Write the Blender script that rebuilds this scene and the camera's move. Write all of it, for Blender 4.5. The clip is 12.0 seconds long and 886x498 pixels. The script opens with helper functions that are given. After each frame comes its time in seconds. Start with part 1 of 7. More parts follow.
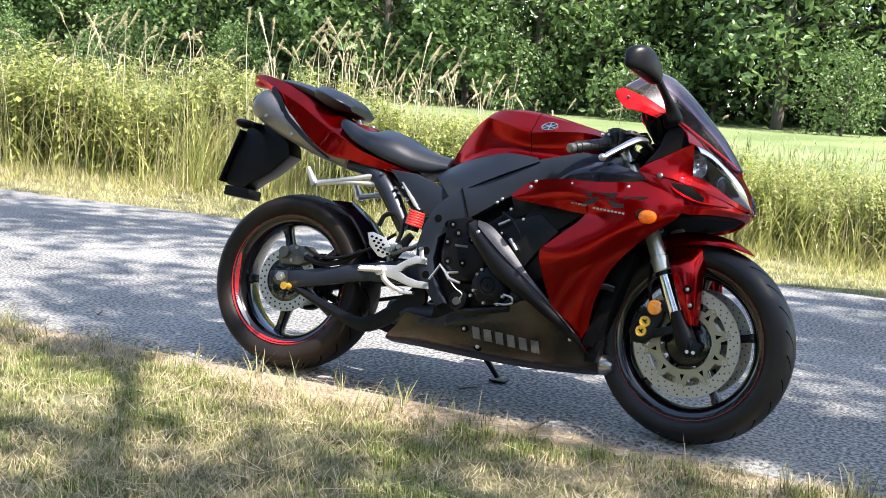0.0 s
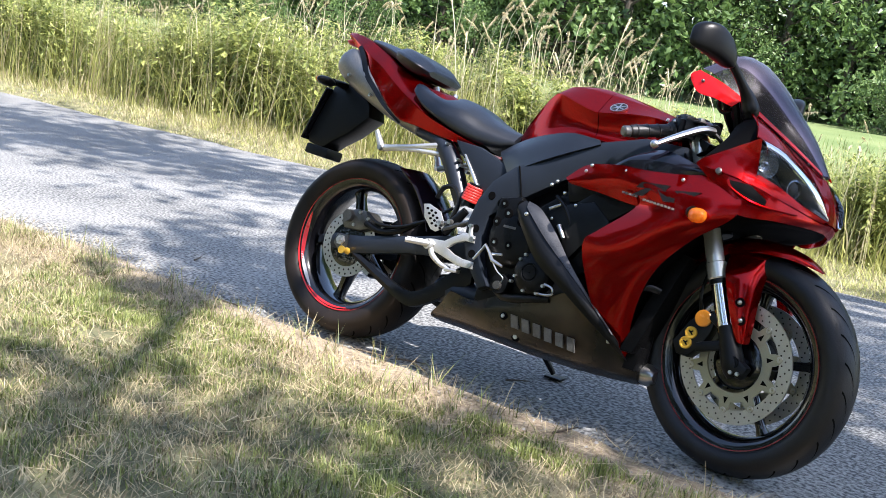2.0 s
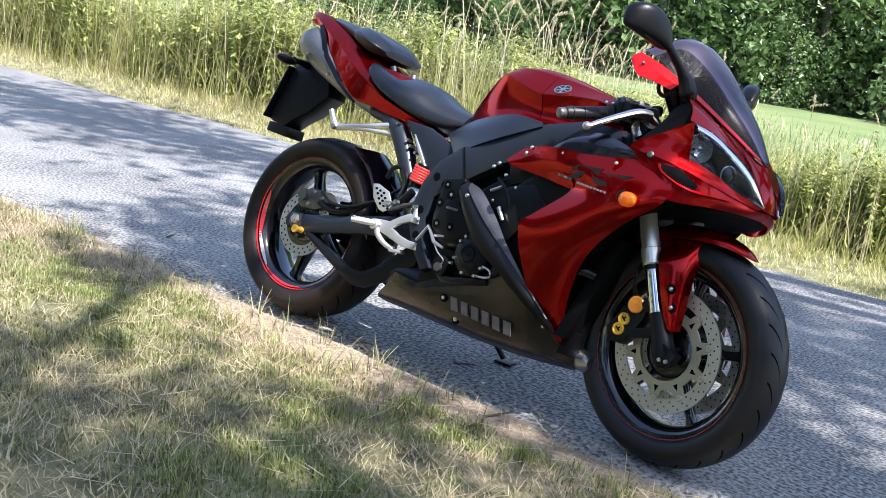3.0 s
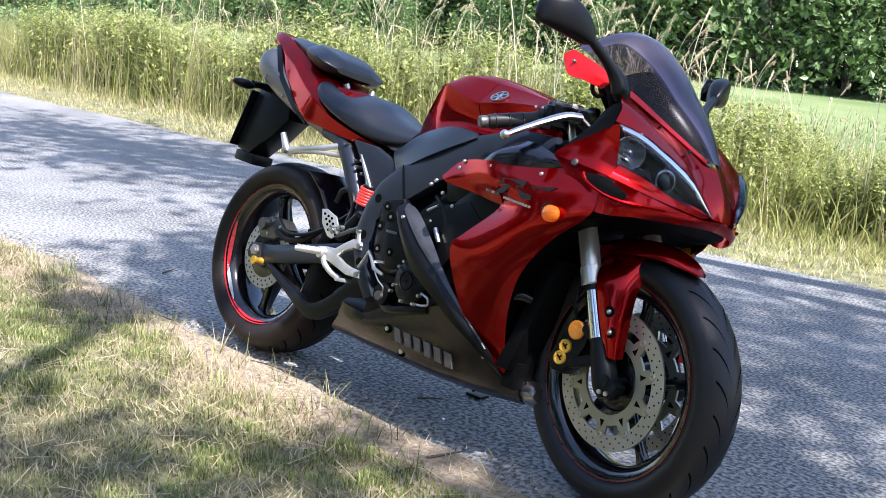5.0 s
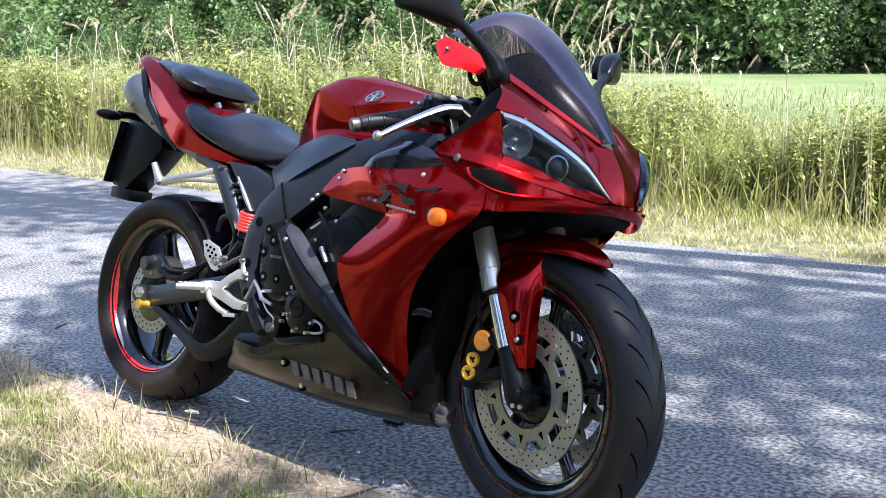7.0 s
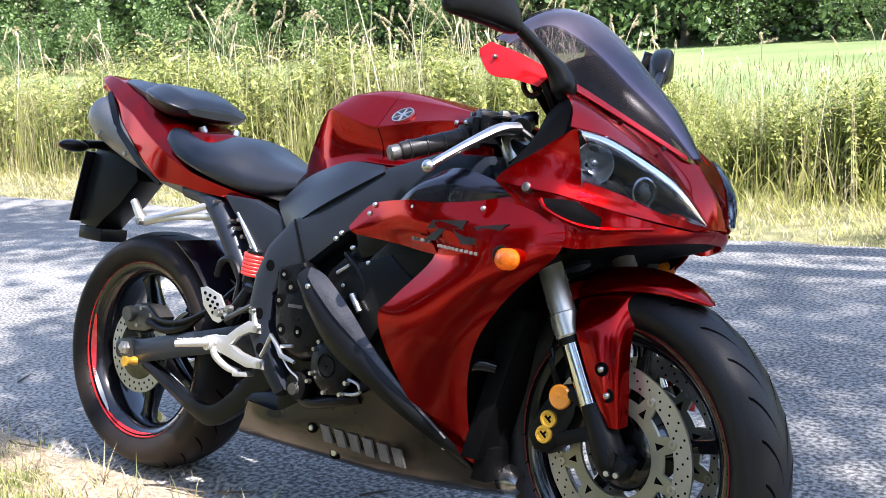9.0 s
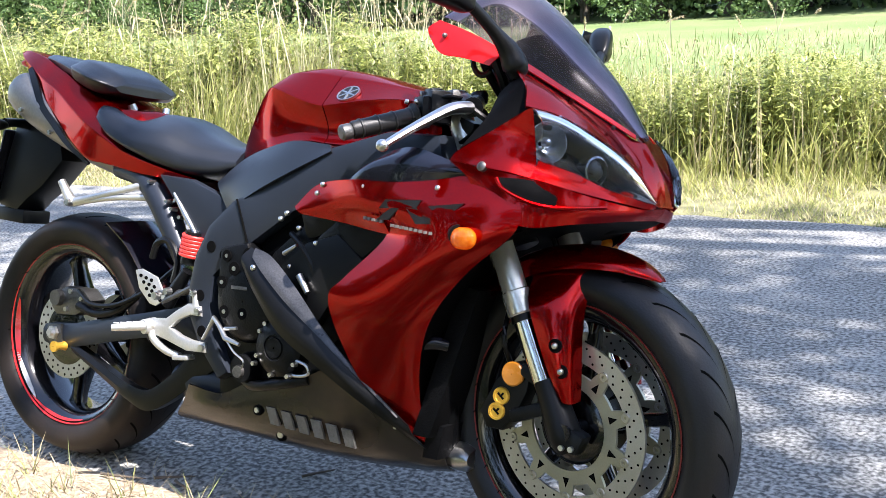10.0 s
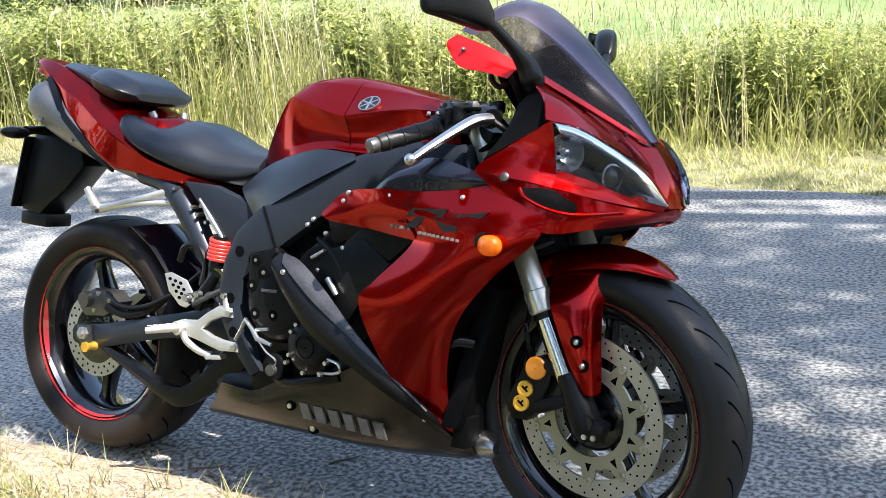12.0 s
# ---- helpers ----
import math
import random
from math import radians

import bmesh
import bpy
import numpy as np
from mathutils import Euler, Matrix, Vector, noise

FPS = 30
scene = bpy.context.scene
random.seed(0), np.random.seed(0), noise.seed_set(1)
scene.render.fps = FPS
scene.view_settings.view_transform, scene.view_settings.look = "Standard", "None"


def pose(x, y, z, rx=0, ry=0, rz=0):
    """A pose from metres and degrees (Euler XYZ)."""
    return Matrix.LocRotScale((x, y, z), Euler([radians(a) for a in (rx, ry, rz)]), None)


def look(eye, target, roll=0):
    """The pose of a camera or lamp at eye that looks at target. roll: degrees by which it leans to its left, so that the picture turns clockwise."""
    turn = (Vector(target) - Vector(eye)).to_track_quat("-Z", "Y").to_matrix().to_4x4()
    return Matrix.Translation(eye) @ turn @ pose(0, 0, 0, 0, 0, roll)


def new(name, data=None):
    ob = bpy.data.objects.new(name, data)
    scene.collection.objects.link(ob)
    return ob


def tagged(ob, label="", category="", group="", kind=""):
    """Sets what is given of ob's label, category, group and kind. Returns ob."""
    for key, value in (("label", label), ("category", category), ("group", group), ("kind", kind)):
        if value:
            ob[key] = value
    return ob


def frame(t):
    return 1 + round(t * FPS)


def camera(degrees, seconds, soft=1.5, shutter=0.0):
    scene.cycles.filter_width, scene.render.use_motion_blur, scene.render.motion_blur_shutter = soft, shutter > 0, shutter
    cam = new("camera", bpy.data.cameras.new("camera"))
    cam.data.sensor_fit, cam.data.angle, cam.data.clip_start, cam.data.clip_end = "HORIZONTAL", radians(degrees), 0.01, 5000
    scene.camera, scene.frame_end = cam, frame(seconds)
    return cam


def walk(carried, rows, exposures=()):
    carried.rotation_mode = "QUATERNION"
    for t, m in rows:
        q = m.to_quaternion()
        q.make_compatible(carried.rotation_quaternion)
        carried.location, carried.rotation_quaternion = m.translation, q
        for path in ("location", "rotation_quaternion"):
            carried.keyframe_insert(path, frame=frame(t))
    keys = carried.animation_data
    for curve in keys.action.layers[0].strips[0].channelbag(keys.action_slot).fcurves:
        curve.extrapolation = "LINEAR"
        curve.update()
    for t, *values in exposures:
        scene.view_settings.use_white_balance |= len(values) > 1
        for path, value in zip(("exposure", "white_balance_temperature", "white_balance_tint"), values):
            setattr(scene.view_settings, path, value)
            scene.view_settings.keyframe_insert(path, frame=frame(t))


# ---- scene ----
cam = camera(45.69, 12.0, soft=0.7)
PATH = [
    (0.0, pose(1.940, -3.068, 0.949, 82.09, -3.56, 24.49)),
    (0.5, pose(2.033, -3.006, 0.882, 80.25, -3.53, 28.64)),
    (1.0, pose(2.094, -2.859, 0.894, 79.73, -4.16, 32.03)),
    (1.5, pose(2.190, -2.712, 0.942, 81.08, -5.52, 33.07)),
    (2.0, pose(2.312, -2.627, 0.946, 80.04, -8.11, 37.78)),
    (2.5, pose(2.403, -2.537, 0.975, 78.45, -8.78, 39.24)),
    (2.7, pose(2.445, -2.500, 0.959, 78.78, -9.12, 39.08)),
    (4.3, pose(2.738, -2.149, 0.983, 80.05, -6.21, 48.24)),
    (4.5, pose(2.745, -2.102, 0.957, 80.04, -5.99, 48.24)),
    (5.0, pose(2.709, -1.946, 0.988, 79.50, -5.40, 45.93)),
    (5.5, pose(2.696, -1.852, 0.989, 80.30, -3.28, 44.50)),
    (6.0, pose(2.741, -1.772, 0.999, 80.77, -2.25, 46.29)),
    (6.5, pose(2.735, -1.728, 0.995, 80.50, -0.63, 47.86)),
    (7.0, pose(2.642, -1.709, 0.952, 80.45, 0.48, 41.59)),
    (7.2, pose(2.591, -1.684, 0.947, 80.60, 1.36, 38.16)),
    (8.8, pose(2.274, -1.591, 1.010, 79.84, 3.07, 37.71)),
    (9.0, pose(2.240, -1.593, 1.007, 79.61, 3.40, 37.45)),
    (9.5, pose(2.179, -1.600, 1.010, 78.36, 3.07, 33.90)),
    (10.0, pose(2.164, -1.643, 1.019, 77.97, 2.98, 32.04)),
    (10.5, pose(2.193, -1.709, 1.039, 77.16, 2.77, 33.77)),
    (11.0, pose(2.207, -1.729, 1.066, 76.40, 2.20, 34.35)),
    (11.5, pose(2.191, -1.751, 1.083, 75.73, 2.14, 34.85)),
    (12.0, pose(2.146, -1.758, 1.125, 75.81, 4.32, 30.64)),
]
walk(cam, PATH, [(0.0, 1.76, 6800, 13), (1.0, 1.72, 6700, 13), (2.7, 1.60, 6300, 15), (4.3, 1.58, 6150, 17), (7.2, 1.68, 6100, 17), (8.8, 1.88, 6400, 17), (10.0, 1.96, 6500, 15), (11.0, 1.92, 6600, 12), (12.0, 1.86, 6700, 11)])

# ---- sky, sun, exposure ----
SUN_FROM = Vector((0.675, -0.172, 1.0)).normalized()
sky_world = bpy.data.worlds.new("sky")
scene.world = sky_world
sky_world.use_nodes = True
sky_node = sky_world.node_tree.nodes.new("ShaderNodeTexSky")
sky_node.sky_type = "NISHITA"
sky_node.sun_disc = False
sky_node.sun_elevation = math.asin(SUN_FROM.z)
sky_node.sun_rotation = math.atan2(SUN_FROM.x, SUN_FROM.y)
sky_world.node_tree.links.new(sky_node.outputs["Color"], sky_world.node_tree.nodes["Background"].inputs["Color"])
sky_world.node_tree.nodes["Background"].inputs["Strength"].default_value = 0.15
sun_lamp = new("sun", bpy.data.lights.new("sun", "SUN"))
sun_lamp.data.energy = 4.3
sun_lamp.data.angle = radians(0.53)
sun_lamp.data.color = (1.0, 0.965, 0.94)
sun_lamp.matrix_world = look(SUN_FROM * 30, (0, 0, 0))


# ---- materials ----
def surface(name, low, high, scale=8.0, rough=0.5, metal=0.0, coat=0.0, bump=0.0, grain=60.0,
            rough_var=0.1, spread=0.5, random_mix=0.0, island_mix=0.0, sheen=0.0, through_light=0.0, ior=1.5,
            dust=None, dust_amount=0.0, fine=0.4, edge=None):
    """Principled surface between two colours, mottled at two scales, with fine relief."""
    m = bpy.data.materials.new(name)
    m.use_nodes = True
    nt = m.node_tree
    b = nt.nodes["Principled BSDF"]
    co = nt.nodes.new("ShaderNodeTexCoord")
    n1 = nt.nodes.new("ShaderNodeTexNoise")
    n1.inputs["Scale"].default_value = scale
    n1.inputs["Detail"].default_value = 6
    n2 = nt.nodes.new("ShaderNodeTexNoise")
    n2.inputs["Scale"].default_value = grain
    n2.inputs["Detail"].default_value = 4
    for n in (n1, n2):
        nt.links.new(co.outputs["Object"], n.inputs["Vector"])
    add = nt.nodes.new("ShaderNodeMath")
    add.operation = "MULTIPLY_ADD"
    nt.links.new(n1.outputs["Fac"], add.inputs[0])
    add.inputs[1].default_value = 1 - fine
    half = nt.nodes.new("ShaderNodeMath")
    half.operation = "MULTIPLY"
    half.inputs[1].default_value = fine
    nt.links.new(n2.outputs["Fac"], half.inputs[0])
    nt.links.new(half.outputs[0], add.inputs[2])
    fac = add.outputs[0]
    ramp = nt.nodes.new("ShaderNodeMapRange")
    ramp.inputs["From Min"].default_value = 0.5 - spread * 0.5
    ramp.inputs["From Max"].default_value = 0.5 + spread * 0.5
    nt.links.new(fac, ramp.inputs["Value"])
    fac = ramp.outputs["Result"]
    for amount, kind, socket in ((random_mix, "ShaderNodeObjectInfo", "Random"), (island_mix, "ShaderNodeNewGeometry", "Random Per Island")):
        if amount:
            oi = nt.nodes.new(kind)
            mx = nt.nodes.new("ShaderNodeMix")
            mx.inputs["Factor"].default_value = amount
            nt.links.new(fac, mx.inputs["A"])
            nt.links.new(oi.outputs[socket], mx.inputs["B"])
            fac = mx.outputs["Result"]
    mix = nt.nodes.new("ShaderNodeMix")
    mix.data_type = "RGBA"
    nt.links.new(fac, mix.inputs["Factor"])
    mix.inputs["A"].default_value = (*low, 1)
    mix.inputs["B"].default_value = (*high, 1)
    colour = mix.outputs["Result"]
    # Blotchy second colour: tyre dust, and the belly's painted sand reflection.
    if dust:
        n3 = nt.nodes.new("ShaderNodeTexNoise")
        n3.inputs["Scale"].default_value = 5.0
        n3.inputs["Detail"].default_value = 8
        nt.links.new(co.outputs["Object"], n3.inputs["Vector"])
        r3 = nt.nodes.new("ShaderNodeMapRange")
        r3.inputs["From Min"].default_value = 0.35
        r3.inputs["From Max"].default_value = 0.7
        r3.inputs["To Max"].default_value = dust_amount
        nt.links.new(n3.outputs["Fac"], r3.inputs["Value"])
        m3 = nt.nodes.new("ShaderNodeMix")
        m3.data_type = "RGBA"
        nt.links.new(r3.outputs["Result"], m3.inputs["Factor"])
        nt.links.new(colour, m3.inputs["A"])
        m3.inputs["B"].default_value = (*dust, 1)
        colour = m3.outputs["Result"]
    nt.links.new(colour, b.inputs["Base Color"])
    b.inputs["Metallic"].default_value = metal
    if edge:
        b.inputs["Specular Tint"].default_value = (*edge, 1)
    b.inputs["IOR"].default_value = ior
    rr = nt.nodes.new("ShaderNodeMapRange")
    rr.inputs["To Min"].default_value = max(0.02, rough - rough_var)
    rr.inputs["To Max"].default_value = min(1.0, rough + rough_var)
    nt.links.new(n1.outputs["Fac"], rr.inputs["Value"])
    nt.links.new(rr.outputs["Result"], b.inputs["Roughness"])
    b.inputs["Coat Weight"].default_value = coat
    b.inputs["Coat Roughness"].default_value = 0.025
    b.inputs["Sheen Weight"].default_value = sheen
    if bump:
        bp = nt.nodes.new("ShaderNodeBump")
        bp.inputs["Strength"].default_value = bump
        bp.inputs["Distance"].default_value = 0.01
        nt.links.new(n2.outputs["Fac"], bp.inputs["Height"])
        nt.links.new(bp.outputs["Normal"], b.inputs["Normal"])
    if through_light:
        tr = nt.nodes.new("ShaderNodeBsdfTranslucent")
        nt.links.new(colour, tr.inputs["Color"])
        ms = nt.nodes.new("ShaderNodeMixShader")
        ms.inputs["Fac"].default_value = through_light
        nt.links.new(b.outputs[0], ms.inputs[1])
        nt.links.new(tr.outputs[0], ms.inputs[2])
        nt.links.new(ms.outputs[0], nt.nodes["Material Output"].inputs["Surface"])
    return m


def glassy(name, tint, ior=1.6, rough=0.02):
    """Thin tinted plastic or glass: clear, with a glossy face that grows towards grazing."""
    m = bpy.data.materials.new(name)
    m.use_nodes = True
    nt = m.node_tree
    nt.nodes.remove(nt.nodes["Principled BSDF"])
    t = nt.nodes.new("ShaderNodeBsdfTransparent")
    t.inputs["Color"].default_value = (*tint, 1)
    g = nt.nodes.new("ShaderNodeBsdfGlossy")
    g.inputs["Roughness"].default_value = rough
    fr = nt.nodes.new("ShaderNodeFresnel")
    fr.inputs["IOR"].default_value = ior
    ms = nt.nodes.new("ShaderNodeMixShader")
    nt.links.new(fr.outputs[0], ms.inputs["Fac"])
    nt.links.new(t.outputs[0], ms.inputs[1])
    nt.links.new(g.outputs[0], ms.inputs[2])
    nt.links.new(ms.outputs[0], nt.nodes["Material Output"].inputs["Surface"])
    return m


RED = surface("red_metallic_paint", (0.28, 0.0003, 0.0006), (0.35, 0.0004, 0.0008), 3, 0.21, 0.92, 0.38, grain=900, rough_var=0.03, edge=(0.85, 0.02, 0.03))
BLACK_PLASTIC = surface("black_textured_plastic", (0.0022, 0.0023, 0.0026), (0.006, 0.0064, 0.0072), 6, 0.34, bump=0.04, grain=700, rough_var=0.08, ior=1.30)
BLACK_GLOSS = surface("black_gloss_paint", (0.004, 0.004, 0.007), (0.008, 0.008, 0.013), 4, 0.18, coat=0.3, grain=300, rough_var=0.04, ior=1.35)
FRAME_BLACK = surface("satin_black_frame_paint", (0.012, 0.015, 0.022), (0.024, 0.030, 0.041), 5, 0.36, 0.2, bump=0.03, grain=500, rough_var=0.06, ior=1.4)
ENGINE_BLACK = surface("black_engine_casting", (0.0015, 0.0016, 0.002), (0.006, 0.0065, 0.0075), 9, 0.40, 0.2, bump=0.12, grain=260, ior=1.28)
# Brown blotches are painted for lit sand mirrored in the gloss black.
BELLY = surface("belly_paint_with_reflection", (0.005, 0.005, 0.005), (0.010, 0.009, 0.008), 3, 0.22, grain=180, dust=(0.20, 0.12, 0.065), dust_amount=0.36, ior=1.45)
RUBBER = surface("dusty_tyre_rubber", (0.003, 0.003, 0.0033), (0.008, 0.0075, 0.0075), 7, 0.52, bump=0.06, grain=220, dust=(0.085, 0.054, 0.033), dust_amount=0.22, ior=1.3)
CLEAN_RUBBER = surface("black_tyre_rubber", (0.004, 0.004, 0.0045), (0.010, 0.010, 0.011), 7, 0.46, bump=0.06, grain=220, dust=(0.050, 0.046, 0.044), dust_amount=0.12, ior=1.4)
# Paler than the panel: sky sheen painted over a scuffed edge.
EDGE_SHEEN = surface("sheen_on_scuffed_edge", (0.012, 0.013, 0.015), (0.075, 0.075, 0.078), 14, 0.30, 0.4, grain=300, spread=0.4)
DARK_STEEL = surface("dark_weathered_steel", (0.06, 0.058, 0.055), (0.20, 0.195, 0.185), 25, 0.42, 0.85, grain=260)
# Near-black; on uncut grooves and holes it paints their shade.
GROOVE = surface("tread_groove", (0.002, 0.002, 0.002), (0.004, 0.004, 0.004), 9, 0.8, ior=1.1)
VINYL = surface("black_seat_vinyl", (0.005, 0.006, 0.008), (0.011, 0.013, 0.018), 8, 0.36, bump=0.08, grain=420, rough_var=0.06)
RIM_BLACK = surface("black_gloss_wheel_paint", (0.0025, 0.0025, 0.003), (0.006, 0.006, 0.008), 5, 0.18, 0.1, 0.9, grain=200, ior=1.35)
STEEL = surface("brushed_steel", (0.42, 0.42, 0.41), (0.62, 0.61, 0.59), 12, 0.32, 1.0, grain=240)
DISC_STEEL = surface("brake_disc_steel", (0.45, 0.45, 0.44), (0.62, 0.62, 0.61), 20, 0.38, 0.9, grain=400)
OLIVE = surface("olive_gold_disc_carrier", (0.33, 0.325, 0.25), (0.44, 0.43, 0.34), 14, 0.38, 0.7, grain=300)
CHROME = surface("chromed_fork_tube", (0.70, 0.70, 0.70), (0.82, 0.82, 0.82), 10, 0.12, 1.0, grain=200, rough_var=0.04)
CAST_SILVER = surface("cast_silver_alloy", (0.50, 0.50, 0.48), (0.72, 0.71, 0.69), 14, 0.38, 0.75, bump=0.05, grain=260)
CHAMPAGNE = surface("champagne_fork_outer", (0.70, 0.67, 0.60), (0.84, 0.81, 0.73), 14, 0.26, 0.70, grain=260, rough_var=0.04)
TITANIUM = surface("dull_silencer_metal", (0.17, 0.155, 0.14), (0.30, 0.28, 0.25), 6, 0.42, 0.7, bump=0.04, grain=180)
AMBER = surface("amber_lens", (0.82, 0.20, 0.006), (1.0, 0.40, 0.02), 60, 0.15, coat=1.0, bump=0.3, grain=160, spread=0.3, through_light=0.5)
ORANGE_REFLECTOR = surface("orange_reflector", (0.50, 0.17, 0.015), (0.62, 0.23, 0.02), 40, 0.25, coat=0.6, grain=300)
GOLD = surface("gold_piston_cap", (0.75, 0.42, 0.05), (0.9, 0.55, 0.08), 30, 0.3, 0.6, grain=200)
BRIGHT_RED = surface("red_rim_tape", (0.55, 0.012, 0.012), (0.70, 0.02, 0.02), 10, 0.35, grain=200)
DEEP_RED = surface("deep_red_rim_decal", (0.30, 0.006, 0.007), (0.44, 0.010, 0.011), 10, 0.25, coat=0.5, grain=200)
DULL_RED = surface("dull_red_stripe", (0.13, 0.006, 0.007), (0.22, 0.009, 0.010), 10, 0.4, grain=200)
# White painted where the gloss rim mirrors the sky.
RIM_GLARE = surface("white_rim_glare", (0.42, 0.42, 0.42), (0.62, 0.62, 0.62), 10, 0.4, grain=200)
GREY_DECAL = surface("worn_grey_decal", (0.075, 0.070, 0.062), (0.165, 0.155, 0.14), 30, 0.5, grain=200, spread=0.3)
DARK_DECAL = surface("black_decal", (0.006, 0.005, 0.005), (0.012, 0.010, 0.010), 10, 0.4, coat=0.1, grain=200, ior=1.35)
SPRING_RED = surface("red_spring_paint", (0.55, 0.03, 0.025), (0.72, 0.05, 0.04), 10, 0.35, grain=200)
# Brighter than RED: sun through thin plastic is put into the colour.
SUNLIT_RED = surface("sunlit_thin_red_plastic", (0.80, 0.010, 0.012), (0.90, 0.016, 0.018), 6, 0.25, coat=0.6, grain=200, through_light=0.55)
# Near-black inner plastic; its colour also stands for the shade inside hollows.
DARK_VOID = surface("shaded_inner_plastic", (0.0012, 0.0012, 0.0014), (0.003, 0.003, 0.0034), 9, 0.7, ior=1.12)
RADIATOR = surface("dark_radiator_core", (0.004, 0.004, 0.0045), (0.009, 0.009, 0.0095), 60, 0.5, 0.2, bump=0.2, grain=300, ior=1.15)
SMOKED = glassy("smoked_windscreen", (0.52, 0.48, 0.55), 1.28, 0.30)
LENS = glassy("clear_headlight_lens", (0.80, 0.83, 0.87), 1.36, 0.06)
REFLECTOR = surface("lamp_reflector", (0.30, 0.32, 0.34), (0.56, 0.59, 0.62), 20, 0.22, 0.9, grain=80)
HOUSING = surface("grey_lamp_housing", (0.05, 0.054, 0.06), (0.13, 0.14, 0.15), 18, 0.25, 0.5, grain=60)
BOLT = surface("zinc_bolt_head", (0.55, 0.55, 0.53), (0.75, 0.75, 0.72), 60, 0.3, 1.0, grain=400)

ASPHALT = surface("worn_pale_asphalt", (0.054, 0.055, 0.053), (0.304, 0.304, 0.284), 1.1, 0.92, bump=0.8, grain=74, spread=0.19, fine=0.78)
LEAF = surface("woodland_leaves", (0.040, 0.084, 0.026), (0.245, 0.36, 0.118), 1.5, 0.42, island_mix=0.65, spread=0.6, through_light=0.38)
# Darker copy of LEAF: shade inside the wood is put into the colour.
SHADED_LEAF = surface("shaded_wood_leaves", (0.022, 0.046, 0.018), (0.065, 0.105, 0.042), 1.5, 0.5, island_mix=0.6, spread=0.6, through_light=0.25)
BARK = surface("grey_brown_bark", (0.05, 0.04, 0.03), (0.13, 0.105, 0.08), 6, 0.9, bump=0.5, grain=40)
TALL_GREEN = surface("tall_green_grass", (0.085, 0.13, 0.030), (0.70, 0.68, 0.25), 0.8, 0.5, island_mix=0.7, spread=0.7, through_light=0.45)
NETTLE = surface("nettle_leaves", (0.042, 0.085, 0.016), (0.60, 0.63, 0.20), 2, 0.40, island_mix=0.75, through_light=0.42)
PLUME = surface("pale_seed_head", (0.50, 0.43, 0.26), (0.86, 0.79, 0.56), 2, 0.6, island_mix=0.75, through_light=0.4)
STRAW = surface("dry_straw_grass", (0.33, 0.275, 0.15), (0.64, 0.56, 0.36), 2, 0.6, island_mix=0.75, through_light=0.3)
VERGE_STRAW = surface("short_dead_grass", (0.085, 0.062, 0.028), (0.64, 0.54, 0.32), 2, 0.6, island_mix=0.82, through_light=0.25)
SHORT_GREEN = surface("short_verge_grass", (0.036, 0.062, 0.016), (0.42, 0.46, 0.15), 1.2, 0.45, island_mix=0.78, spread=0.6, through_light=0.3)
MEADOW_BLADE = surface("meadow_blades", (0.115, 0.165, 0.045), (0.25, 0.30, 0.105), 0.4, 0.55, island_mix=0.6, through_light=0.4)
PEBBLE = surface("grey_pebbles", (0.16, 0.15, 0.14), (0.50, 0.47, 0.42), 5, 0.8, island_mix=0.8, grain=200)


# ---- building helpers ----
def part(name, bm, material, parent=None, label="", smooth=True, mats=None):
    """Link a bmesh as one mesh object under a thing or a part."""
    me = bpy.data.meshes.new(name)
    bmesh.ops.recalc_face_normals(bm, faces=bm.faces)
    if smooth:
        for fc in bm.faces:
            fc.smooth = True
    bm.to_mesh(me)
    bm.free()
    for mm in (mats or [material]):
        me.materials.append(mm)
    if smooth:
        me.set_sharp_from_angle(angle=radians(38))
    ob = new(name, me)
    if parent:
        ob.parent = parent
    if label:
        ob["label"] = label
    return ob


def stuff_mesh(name, verts, faces, material, label, category, mat_index=None, mats=None):
    me = bpy.data.meshes.new(name)
    me.from_pydata(verts, [], faces)
    for mm in (mats or [material]):
        me.materials.append(mm)
    if mat_index is not None:
        me.polygons.foreach_set("material_index", mat_index)
    me.update()
    return tagged(new(name, me), label, category, "", "stuff")


def smooth_step(a, b, x):
    t = min(1.0, max(0.0, (x - a) / (b - a)))
    return t * t * (3 - 2 * t)


# ---- ground and road ----
ROAD_NEAR, ROAD_FAR = -0.08, 3.50


def near_edge(x):
    return ROAD_NEAR + 0.05 * noise.noise((x * 1.1, 3.0, 0)) + 0.035 * noise.noise((x * 4.5, 7.0, 0)) - 0.05 * smooth_step(0.9, 2.0, x) + 0.03 * smooth_step(0.2, -1.0, x)


def far_edge(x):
    return ROAD_FAR + 0.10 * noise.noise((x * 0.7, 13.0, 0)) + 0.04 * noise.noise((x * 4.0, 17.0, 0))


